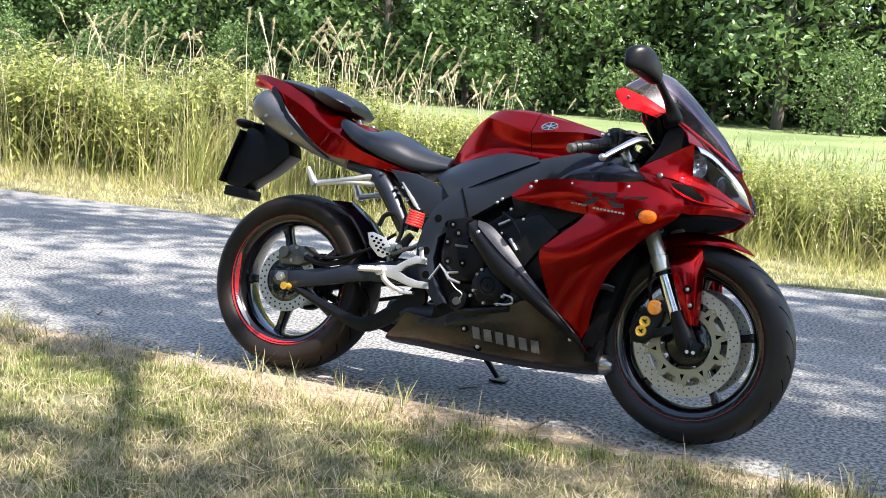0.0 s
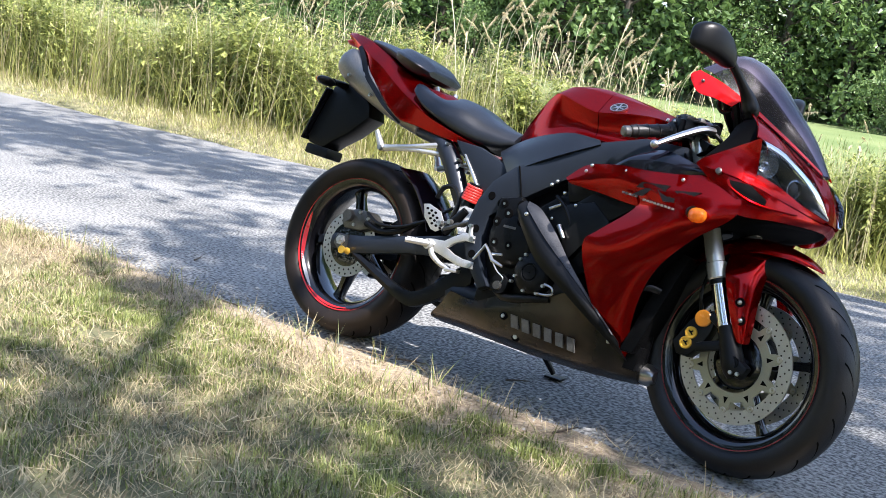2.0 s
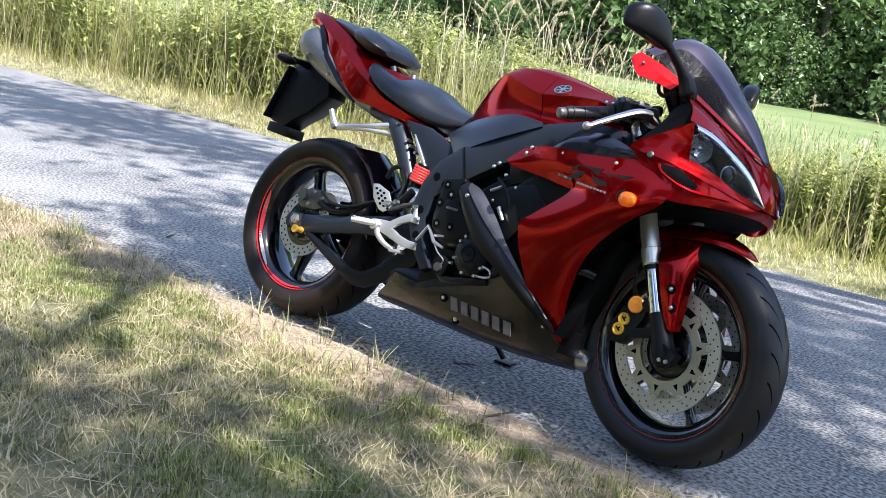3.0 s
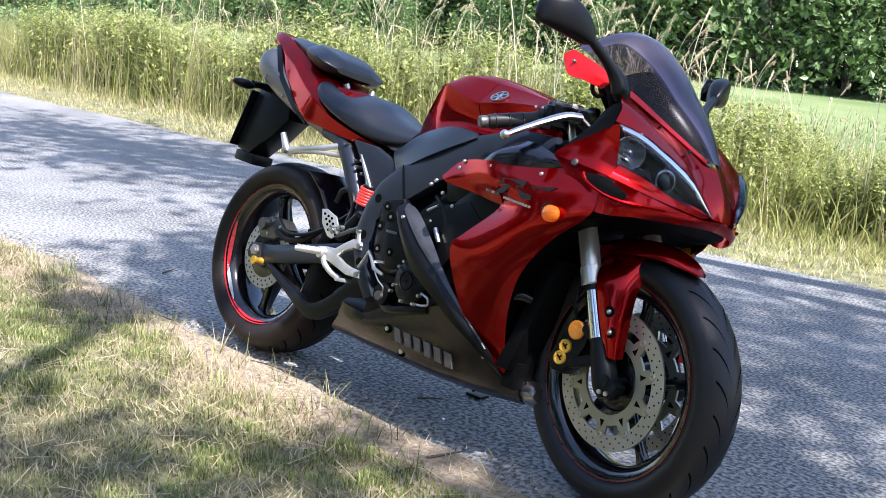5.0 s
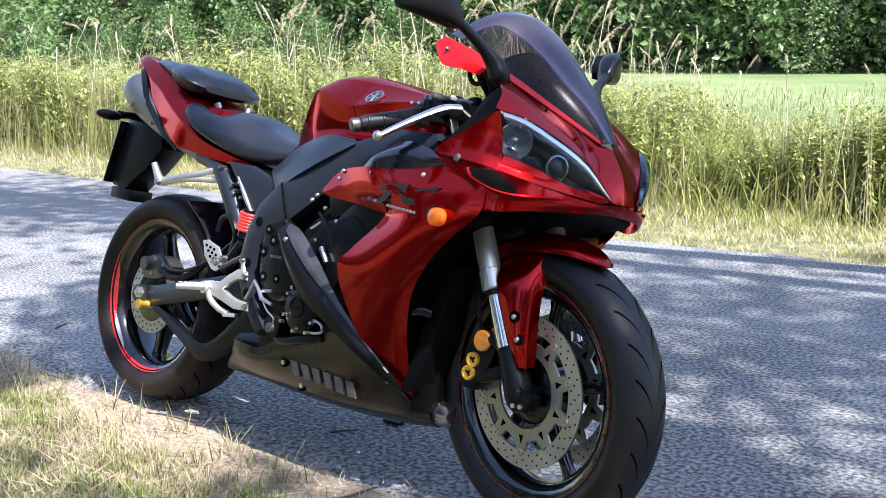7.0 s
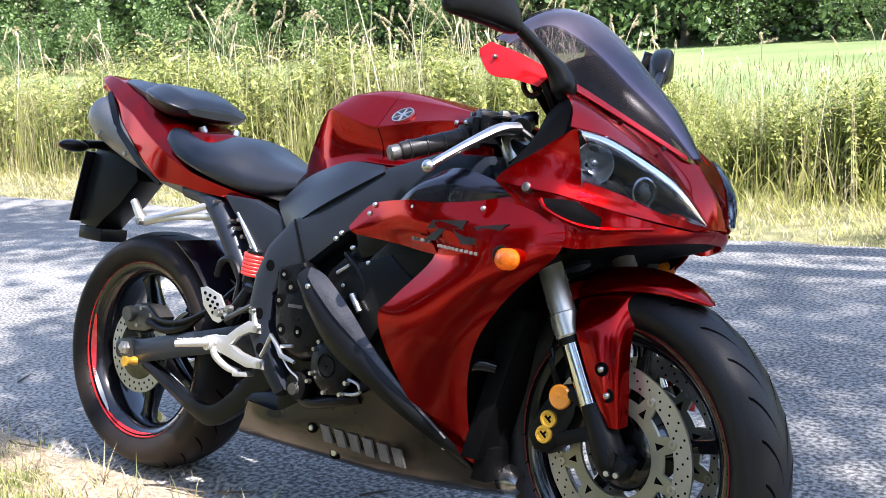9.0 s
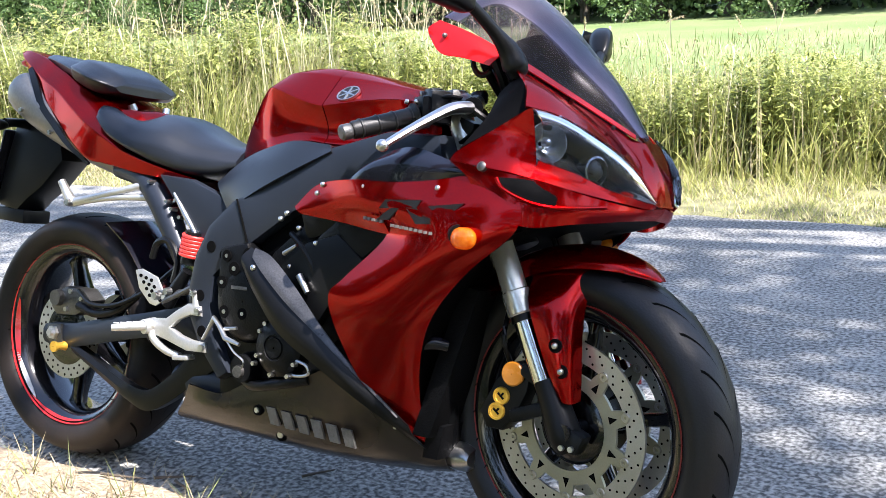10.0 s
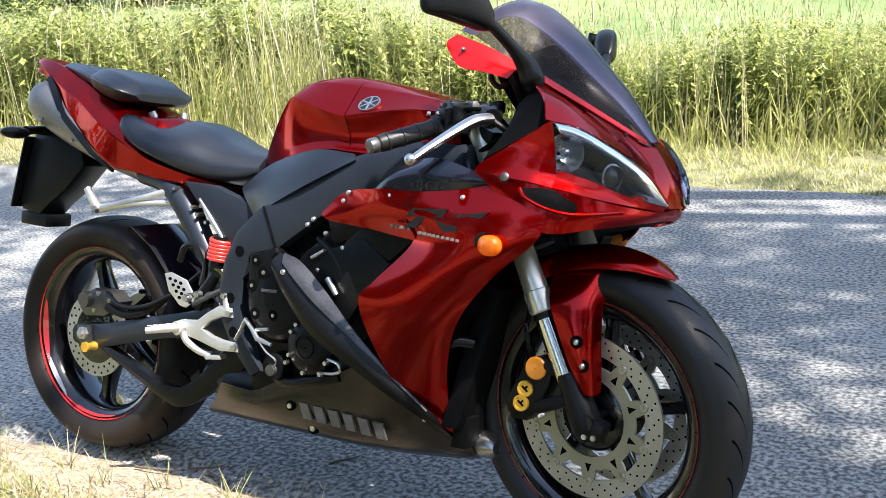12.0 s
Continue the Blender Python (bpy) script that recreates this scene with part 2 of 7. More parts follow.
def ground_height(x, y):
    if y < 1.5:
        e = near_edge(x)
        h = -0.03 + 0.036 * smooth_step(e + 0.10, e - 0.10, y) + 0.05 * smooth_step(e - 0.25, e - 1.6, y)
        bumps = smooth_step(e, e - 0.4, y)
    else:
        e = far_edge(x)
        h = -0.03 + 0.035 * smooth_step(e - 0.10, e + 0.15, y) + 0.06 * smooth_step(e + 0.3, e + 1.5, y)
        bumps = smooth_step(e, e + 0.5, y)
    h += bumps * (0.022 * noise.noise((x * 2.2, y * 2.2, 0)) + 0.010 * noise.noise((x * 8, y * 8, 1)))
    h += smooth_step(8, 60, abs(y)) * 0.25 * noise.noise((x * 0.03, y * 0.03, 5))
    rise = min(1.4, max(0.0, (y - 5.5) / 26))
    return h + rise * rise * (3 - 2 * min(rise, 1.0)) * (0.72 + 0.011 * min(60, max(0.0, -x - 5)))


def axis_steps(lo, hi, step, reach):
    mid = list(np.arange(lo, hi + step * 0.5, step))
    out, d = [], step
    p = hi
    while p < reach:
        d *= 1.22
        p += d
        out.append(p)
    low, d, p = [], step, lo
    while p > -reach:
        d *= 1.22
        p -= d
        low.append(p)
    return low[::-1] + mid + out


def ground_material():
    """Dry soil, pale dust and short-grass floor, mottled; sandy beside the tarmac."""
    m = bpy.data.materials.new("dry_soil_and_turf")
    m.use_nodes = True
    nt = m.node_tree
    b = nt.nodes["Principled BSDF"]
    b.inputs["Roughness"].default_value = 0.95
    co = nt.nodes.new("ShaderNodeTexCoord")
    sep = nt.nodes.new("ShaderNodeSeparateXYZ")
    nt.links.new(co.outputs["Object"], sep.inputs[0])

    def noise_tex(scale, detail=6):
        n = nt.nodes.new("ShaderNodeTexNoise")
        n.inputs["Scale"].default_value = scale
        n.inputs["Detail"].default_value = detail
        nt.links.new(co.outputs["Object"], n.inputs["Vector"])
        return n.outputs["Fac"]

    def blend(fac, a, c):
        mx = nt.nodes.new("ShaderNodeMix")
        mx.data_type = "RGBA"
        nt.links.new(fac, mx.inputs["Factor"])
        for key, val in (("A", a), ("B", c)):
            if isinstance(val, tuple):
                mx.inputs[key].default_value = (*val, 1)
            else:
                nt.links.new(val, mx.inputs[key])
        return mx.outputs["Result"]

    def ranged(src, lo, hi):
        r = nt.nodes.new("ShaderNodeMapRange")
        r.inputs["From Min"].default_value = lo
        r.inputs["From Max"].default_value = hi
        nt.links.new(src, r.inputs["Value"])
        return r.outputs["Result"]

    fine, mid, big = noise_tex(70), noise_tex(7), noise_tex(0.35)
    soil = blend(ranged(fine, 0.35, 0.7), (0.205, 0.155, 0.102), (0.40, 0.325, 0.228))
    turf = blend(ranged(mid, 0.35, 0.65), (0.088, 0.090, 0.042), (0.235, 0.222, 0.108))
    meadow = blend(ranged(big, 0.35, 0.65), (0.105, 0.155, 0.045), (0.185, 0.225, 0.085))
    wob = nt.nodes.new("ShaderNodeMath")
    wob.operation = "MULTIPLY_ADD"
    nt.links.new(mid, wob.inputs[0])
    wob.inputs[1].default_value = 0.5
    nt.links.new(sep.outputs["Y"], wob.inputs[2])
    near = blend(ranged(wob.outputs[0], -0.32, -0.08), turf, soil)
    verge = blend(ranged(wob.outputs[0], 3.50, 3.72), near, turf)
    nt.links.new(blend(ranged(wob.outputs[0], 5.5, 7.5), verge, meadow), b.inputs["Base Color"])
    bp = nt.nodes.new("ShaderNodeBump")
    bp.inputs["Strength"].default_value = 0.7
    bp.inputs["Distance"].default_value = 0.015
    nt.links.new(fine, bp.inputs["Height"])
    nt.links.new(bp.outputs["Normal"], b.inputs["Normal"])
    return m


def build_ground():
    xs, ys = axis_steps(-4.0, 4.0, 0.07, 900), axis_steps(-2.2, 4.6, 0.06, 900)
    verts = [(x, y, ground_height(x, y)) for y in ys for x in xs]
    n = len(xs)
    faces = [(j * n + i, j * n + i + 1, (j + 1) * n + i + 1, (j + 1) * n + i) for j in range(len(ys) - 1) for i in range(n - 1)]
    me = bpy.data.meshes.new("ground")
    me.from_pydata(verts, [], faces)
    me.materials.append(ground_material())
    for pl in me.polygons:
        pl.use_smooth = True
    tagged(new("ground", me), "dry sandy soil with turf and a green meadow", "ground", "", "structure")


def build_road():
    xs = axis_steps(-6.0, 4.0, 0.05, 700)
    ts = [0, 0.02, 0.05, 0.12, 0.3, 0.5, 0.7, 0.88, 0.95, 0.98, 1]
    verts, faces = [], []
    for x in xs:
        a, c = near_edge(x), far_edge(x)
        for t in ts:
            y = a + (c - a) * t
            z = -0.012 * (1 - smooth_step(0, 0.02, min(t, 1 - t))) + 0.003 * noise.noise((x * 1.5, y * 1.5, 0))
            verts.append((x, y, z))
    k = len(ts)
    for i in range(len(xs) - 1):
        for j in range(k - 1):
            faces.append((i * k + j, (i + 1) * k + j, (i + 1) * k + j + 1, i * k + j + 1))
    for i in range(len(xs) - 1):
        for j in (0, k - 1):
            a, c = verts[i * k + j], verts[(i + 1) * k + j]
            q = len(verts)
            verts += [(a[0], a[1], -0.06), (c[0], c[1], -0.06)]
            faces.append((i * k + j, (i + 1) * k + j, q + 1, q))
    me = bpy.data.meshes.new("road")
    me.from_pydata(verts, [], faces)
    me.materials.append(ASPHALT)
    tagged(new("road", me), "narrow worn pale grey asphalt lane", "road", "", "structure")


build_ground()
build_road()


# ---- shape builders for the motorcycle (its own axes: x forward, y to its left, z up) ----
def curve_points(pts, n):
    """A smooth curve through the given points, as n points."""
    p = [Vector(q) for q in pts]
    if len(p) == 2:
        return [p[0].lerp(p[1], i / (n - 1)) for i in range(n)]
    out = []
    for i in range(n):
        t = i / (n - 1) * (len(p) - 1)
        k = min(int(t), len(p) - 2)
        u = t - k
        a = p[k - 1] if k > 0 else p[0] * 2 - p[1]
        d = p[k + 2] if k + 2 < len(p) else p[-1] * 2 - p[-2]
        b, c = p[k], p[k + 1]
        out.append(0.5 * (2 * b + (c - a) * u + (2 * a - 5 * b + 4 * c - d) * u * u + (3 * b - a - 3 * c + d) * u ** 3))
    return out


def skin(rows, nu=16, nv=10, thick=0.003, bm=None, outward=Vector((0, -1, 0))):
    """A thin curved shell through stacked curves."""
    bm = bm or bmesh.new()
    cols = [curve_points(r, nu) for r in rows]
    grid = [curve_points([c[i] for c in cols], nv) for i in range(nu)]
    outer = [[bm.verts.new(q) for q in line] for line in grid]
    inner = []
    for i in range(nu):
        line = []
        for j in range(nv):
            du = grid[min(i + 1, nu - 1)][j] - grid[max(i - 1, 0)][j]
            dv = grid[i][min(j + 1, nv - 1)] - grid[i][max(j - 1, 0)]
            nn = du.cross(dv)
            if nn.length < 1e-9:
                nn = outward.copy()
            nn.normalize()
            if nn.dot(outward) < 0:
                nn = -nn
            line.append(bm.verts.new(grid[i][j] - nn * thick))
        inner.append(line)
    for i in range(nu - 1):
        for j in range(nv - 1):
            bm.faces.new((outer[i][j], outer[i + 1][j], outer[i + 1][j + 1], outer[i][j + 1]))
            bm.faces.new((inner[i][j], inner[i][j + 1], inner[i + 1][j + 1], inner[i + 1][j]))
    for i in range(nu - 1):
        for j in (0, nv - 1):
            bm.faces.new((outer[i][j], outer[i + 1][j], inner[i + 1][j], inner[i][j]))
    for j in range(nv - 1):
        for i in (0, nu - 1):
            bm.faces.new((outer[i][j], outer[i][j + 1], inner[i][j + 1], inner[i][j]))
    return bm


def loft(sections, n=0, bm=None, cap=True):
    """A closed solid through rings of equally many points; n: rings after smoothing along the length."""
    bm = bm or bmesh.new()
    secs = [[Vector(q) for q in s] for s in sections]
    if n:
        lines = [curve_points([s[k] for s in secs], n) for k in range(len(secs[0]))]
        secs = [[line[i] for line in lines] for i in range(n)]
    rings = [[bm.verts.new(q) for q in s] for s in secs]
    m = len(rings[0])
    for a, b in zip(rings, rings[1:]):
        for k in range(m):
            bm.faces.new((a[k], a[(k + 1) % m], b[(k + 1) % m], b[k]))
    if cap:
        bm.faces.new(rings[0])
        bm.faces.new(rings[-1][::-1])
    return bm


def half_rings(sections, fine=5):
    """Rings symmetric about y = 0 from (x, [(half width, z) from the top middle to the bottom middle])."""
    out = []
    for x, prof in sections:
        right = curve_points([(x, -w, z) for w, z in prof], fine * (len(prof) - 1) + 1)
        left = [Vector((q.x, -q.y, q.z)) for q in right[1:-1]][::-1]
        out.append(right + left)
    return out


def creased(sections, tight=0.14):
    """The same sections with tight corners at their inner points."""
    out = []
    for x, prof in sections:
        q = [prof[0]]
        for a, p, b in zip(prof, prof[1:], prof[2:]):
            q += [(p[0] + tight * (a[0] - p[0]), p[1] + tight * (a[1] - p[1])), (p[0] + 0.12 * tight * (a[0] + b[0] - 2 * p[0]), p[1] + 0.12 * tight * (a[1] + b[1] - 2 * p[1])), (p[0] + tight * (b[0] - p[0]), p[1] + tight * (b[1] - p[1]))]
        out.append((x, q + [prof[-1]]))
    return out


def lathe(profile, centre, n=64, bm=None, closed=True, arc=(0, 360), mat=0):
    """Turn (radius, y) points about the y axis through centre."""
    bm = bm or bmesh.new()
    whole = arc[1] - arc[0] >= 360
    steps = n if whole else n + 1
    rings = []
    for i in range(steps):
        a = radians(arc[0] + (arc[1] - arc[0]) * i / n)
        rings.append([bm.verts.new((centre[0] + r * math.cos(a), centre[1] + y, centre[2] + r * math.sin(a))) for r, y in profile])
    k = len(profile)
    for i in range(n):
        a, b = rings[i], rings[(i + 1) % steps]
        for j in range(k if closed else k - 1):
            fc = bm.faces.new((a[j], b[j], b[(j + 1) % k], a[(j + 1) % k]))
            fc.material_index = mat
    if not whole and closed:
        bm.faces.new(rings[0])
        bm.faces.new(rings[-1][::-1])
    return bm


def tube(path, radius, n=12, steps=0, bm=None, flat=1.0):
    """A round bar along a path; radius: one number or one for each point."""
    bm = bm or bmesh.new()
    radii = radius if isinstance(radius, (list, tuple)) else [radius] * len(path)
    pts = [Vector(p) for p in path]
    if steps:
        both = curve_points(pts, steps)
        rr = [q.x for q in curve_points([(r, 0, 0) for r in radii], steps)]
        pts, radii = both, rr
    rings = []
    up = Vector((0, 0, 1))
    for i, p in enumerate(pts):
        d = (pts[min(i + 1, len(pts) - 1)] - pts[max(i - 1, 0)]).normalized()
        ref = up if abs(d.z) < 0.95 else Vector((1, 0, 0))
        s = d.cross(ref).normalized()
        u = s.cross(d)
        rings.append([bm.verts.new(p + (s * math.cos(2 * math.pi * k / n) + u * math.sin(2 * math.pi * k / n) * flat) * radii[i]) for k in range(n)])
    for a, b in zip(rings, rings[1:]):
        for k in range(n):
            bm.faces.new((a[k], a[(k + 1) % n], b[(k + 1) % n], b[k]))
    bm.faces.new(rings[0][::-1])
    bm.faces.new(rings[-1])
    return bm


def slab(outline, y0, y1, bevel=0.004, bm=None, rounded=0):
    """A plate cut to an (x, z) outline between two y values, with rounded edges."""
    own = bmesh.new()
    pts = outline
    if rounded:
        loop = [(x, 0, z) for x, z in outline] + [(outline[0][0], 0, outline[0][1])]
        pts = [(q.x, q.z) for q in curve_points(loop, rounded)[:-1]]
    vs = [own.verts.new((x, y0, z)) for x, z in pts]
    es = [own.edges.new((vs[i], vs[(i + 1) % len(vs)])) for i in range(len(vs))]
    bmesh.ops.triangle_fill(own, use_beauty=True, edges=es)
    r = bmesh.ops.extrude_face_region(own, geom=own.faces[:])
    for g in r["geom"]:
        if isinstance(g, bmesh.types.BMVert):
            g.co.y = y1
    if bevel:
        own.normal_update()
        rim = [e for e in own.edges if len(e.link_faces) == 2 and abs(e.verts[0].co.y - e.verts[1].co.y) < 1e-6 and abs(e.calc_face_angle(0)) > 0.8]
        bmesh.ops.bevel(own, geom=rim, offset=bevel, segments=2, profile=0.6, affect="EDGES", clamp_overlap=True)
    if bm is None:
        return own
    me = bpy.data.meshes.new("join")
    own.to_mesh(me)
    own.free()
    bm.from_mesh(me)
    bpy.data.meshes.remove(me)
    return bm


def box(centre, size, bevel=0.004, turn=None, bm=None):
    own = bmesh.new()
    bmesh.ops.create_cube(own, size=1)
    for v in own.verts:
        v.co = Vector((v.co.x * size[0], v.co.y * size[1], v.co.z * size[2]))
    if bevel:
        bmesh.ops.bevel(own, geom=own.edges[:], offset=min(bevel, min(size) * 0.45), segments=2, profile=0.6, affect="EDGES")
    m = Matrix.Translation(centre) @ (turn or Matrix())
    bmesh.ops.transform(own, matrix=m, verts=own.verts)
    if bm is None:
        return own
    me = bpy.data.meshes.new("join")
    own.to_mesh(me)
    own.free()
    bm.from_mesh(me)
    bpy.data.meshes.remove(me)
    return bm


def flip(bm):
    for v in bm.verts:
        v.co.y = -v.co.y
    return bm


def both_sides(name, make, material, parent, label="", left=1.0):
    """The same part on the right and, mirrored, on the left, where it may reach less far out."""
    other = flip(make())
    for v in other.verts:
        v.co.y *= left
    return [part(name, make(), material, parent, label), part(name, other, material, parent, label)]


def ellipsoid(centre, radii, turn=None, bm=None, rings=12, segs=20, squash=1.0):
    own = bm or bmesh.new()
    m = Matrix.Translation(centre) @ (turn or Matrix())
    top, rows = None, []
    for j in range(1, rings):
        a = math.pi * j / rings
        rows.append([own.verts.new(m @ Vector((radii[0] * abs(math.sin(a)) ** squash * math.cos(2 * math.pi * k / segs),
                                              radii[1] * abs(math.sin(a)) ** squash * math.sin(2 * math.pi * k / segs),
                                              radii[2] * math.cos(a)))) for k in range(segs)])
    for a, b in zip(rows, rows[1:]):
        for k in range(segs):
            own.faces.new((a[k], a[(k + 1) % segs], b[(k + 1) % segs], b[k]))
    own.faces.new(rows[0][::-1])
    own.faces.new(rows[-1])
    return own


def bolt_head(place, r=0.0045, parent=None, axis=(0, -1, 0), mat=None):
    """Domed bolt with a socket rim, seen from its side."""
    a = Vector(axis).normalized()
    p = Vector(place)
    bm = tube([p - a * 0.004, p + a * 0.001, p + a * 0.003, p + a * 0.0042], [r, r, r * 0.8, r * 0.45], 10)
    return part("bolt", bm, mat or BOLT, parent)


# ---- the motorcycle ----
LEAN = 12.0
bike = tagged(new("motorcycle"), "red and black sports motorcycle leaning on its side stand", "motorcycle")
bike.matrix_world = pose(0, -0.0239, 0.0052, -LEAN, 0, 0)


def tyre_grooves(centre, profile, half, count, parent):
    """Sweeping cuts across the tread."""
    ys = [y for r, y in profile][::-1]
    rs = [r for r, y in profile][::-1]
    bm = bmesh.new()
    for i in range(count):
        for side in (-1, 1):
            a0 = 2 * math.pi * (i + (0.5 if side > 0 else 0)) / count
            strip = []
            for k in range(11):
                u = k / 10
                y = half * (0.10 + 0.84 * u)
                r = float(np.interp(y, ys, rs)) + 0.0009
                a = a0 + 0.40 * u ** 0.7 - 0.10 * u * u
                w = 0.0036 * math.sin(math.pi * (0.1 + 0.85 * u)) / r
                strip.append([bm.verts.new((centre[0] + r * math.cos(a + q * w), centre[1] + side * y, centre[2] + r * math.sin(a + q * w))) for q in (-1, 1)])
            for p, q in zip(strip, strip[1:]):
                bm.faces.new((p[0], p[1], q[1], q[0]))
    return tagged(part("tread_groove", bm, GROOVE, parent), kind="stuff")


def spokes(centre, count, r0, r1, w0, w1, d0, d1, turn, parent):
    for i in range(count):
        a = radians(turn + 360 * i / count)
        c, s = math.cos(a), math.sin(a)
        secs = []
        for r, w, d in ((r0, w0, d0), (r0 + (r1 - r0) * 0.3, w0 * 0.72, d0 * 0.8), (r0 + (r1 - r0) * 0.8, w1 * 0.9, d1), (r1, w1 * 1.5, d1 * 1.1)):
            ring = []
            for k in range(12):
                b = 2 * math.pi * k / 12
                t = math.copysign(abs(math.cos(b)) ** 0.6, math.cos(b)) * w / 2
                y = math.copysign(abs(math.sin(b)) ** 0.6, math.sin(b)) * d / 2
                ring.append((centre[0] + c * r - s * t, centre[1] + y, centre[2] + s * r + c * t))
            secs.append(ring)
        part("spoke", loft(secs, 8), RIM_BLACK, parent)


def disc(centre, y, r0, r1, thick, rows, holes, parent, size=0.0024):
    """Drilled brake disc: steel ring with dark drillings."""
    bm = lathe([(r0, y - thick / 2), (r1, y - thick / 2), (r1, y + thick / 2), (r0, y + thick / 2)], centre, 72)
    # Drillings are dark discs on the faces, their shade put into colour.
    for j in range(rows):
        rr = r0 + (r1 - r0) * (j + 0.5 + 0.15 * (1 - j)) / rows
        for i in range(holes):
            a = 2 * math.pi * (i + j * 0.37) / holes
            for face in (-1, 1):
                cx, cz = centre[0] + rr * math.cos(a), centre[2] + rr * math.sin(a)
                vs = [bm.verts.new((cx + size * math.cos(k * math.pi / 4), centre[1] + y + face * (thick / 2 + 0.0004), cz + size * math.sin(k * math.pi / 4))) for k in range(8)]
                bm.faces.new(vs).material_index = 1
    return part("brake_disc", bm, DISC_STEEL, parent, "drilled steel brake disc", mats=[DISC_STEEL, GROOVE])


def wheel(name, centre, radius, half, tyre_profile, spoke_turn, spoke_w, rubber):
    w = new(name)
    w.parent = bike
    prof = tyre_profile + [(r, -y) for r, y in tyre_profile[::-1] if y > 0]
    smooth_prof = [(q.x, q.y) for q in curve_points([(r, y, 0) for r, y in prof], 33)]
    part("tyre", lathe(smooth_prof, centre, 96), rubber, w, "dusty black road tyre with curved grooves")
    tyre_grooves(centre, tyre_profile, half, 26, w)
    h = half * 0.80
    part("rim", lathe([(0.2295, h), (0.2225, h), (0.206, h * 0.9), (0.192, h * 0.6), (0.188, 0), (0.192, -h * 0.6), (0.206, -h * 0.9), (0.2225, -h), (0.2295, -h),
                             (0.221, -h * 0.9), (0.205, -h * 0.6), (0.200, 0), (0.205, h * 0.6), (0.221, h * 0.9)], centre, 96), RIM_BLACK, w, "gloss black alloy rim")
    for side in (-1, 1):
        part("rim_tape", lathe([(0.2228, side * (h + 0.0005)), (0.2258, side * (h + 0.0014)), (0.2258, side * h)], centre, 96), DULL_RED, w, "red rim stripe")
    part("hub", lathe([(0.012, -half * 0.75), (0.030, -half * 0.75), (0.042, -half * 0.5), (0.036, -half * 0.2), (0.036, half * 0.2), (0.042, half * 0.5), (0.030, half * 0.75), (0.012, half * 0.75)], centre, 32), RIM_BLACK, w)
    spokes(centre, 5, 0.032, 0.196, 0.046, spoke_w, half * 0.8, half * 0.42, spoke_turn, w)
    return w


STEER_AXIS = Vector((-math.sin(radians(24)), 0, math.cos(radians(24))))
STEER_POINT = Vector((1.366, 0, 0.286))
STEER = Matrix.Translation(STEER_POINT) @ Matrix.Rotation(radians(-11), 4, STEER_AXIS) @ Matrix.Translation(-STEER_POINT)


def steered(bm, hand):
    """Right-hand steered parts as they are; for the left hand, the mirror image across the turned wheel."""
    if hand > 0:
        bmesh.ops.transform(bm, matrix=STEER.inverted(), verts=bm.verts)
        flip(bm)
        bmesh.ops.transform(bm, matrix=STEER, verts=bm.verts)
    return bm


REAR, FRONT = (0.002, 0.016, 0.303), (1.395, -0.020, 0.295)
rear_wheel = wheel("rear_wheel", REAR, 0.306, 0.095,
                             [(0.222, 0.070), (0.232, 0.084), (0.250, 0.093), (0.268, 0.095), (0.284, 0.084), (0.296, 0.060), (0.304, 0.030), (0.306, 0.0)], 40, 0.030, RUBBER)
def rim_crescent(a0, a1, rm, width, mat, lab):
    """A tapered stripe on the outer flange of the rear rim."""
    bm = bmesh.new()
    strip = []
    for i in range(29):
        u = i / 28
        a = radians(a0 + (a1 - a0) * u)
        w = width * (0.08 + math.sin(math.pi * u) ** 0.6)
        strip.append([bm.verts.new((REAR[0] + r * math.cos(a), REAR[1] - 0.0690 - 0.55 * (r - 0.203), REAR[2] + r * math.sin(a))) for r in (rm - w, rm - w * 0.5, rm)])
    for p, q in zip(strip, strip[1:]):
        for k in (0, 1):
            bm.faces.new((p[k], p[k + 1], q[k + 1], q[k]))
    part("rim_mark", bm, mat, rear_wheel, lab)


rim_crescent(160, 208, 0.2140, 0.0125, DEEP_RED, "red rim decal")
# This crescent is sky glare on the rim, put into the colour.
rim_crescent(198, 236, 0.2135, 0.0100, RIM_GLARE, "white crescent painted as sky glare on the rim")
rim_crescent(150, 292, 0.2232, 0.0042, BRIGHT_RED, "thin red rim decal")
rim_crescent(232, 288, 0.2165, 0.0060, BRIGHT_RED, "red rim decal")
disc(REAR, -0.078, 0.076, 0.110, 0.005, 2, 26, rear_wheel, 0.0036)
part("disc_carrier", lathe([(0.03, -0.083), (0.055, -0.083), (0.078, -0.080), (0.078, -0.075), (0.05, -0.072), (0.03, -0.072)], REAR, 40), RIM_BLACK, rear_wheel)
part("sprocket", lathe([(0.04, 0.083), (0.095, 0.083), (0.098, 0.086), (0.095, 0.089), (0.04, 0.089)], REAR, 45), STEEL, rear_wheel, "rear chain sprocket")

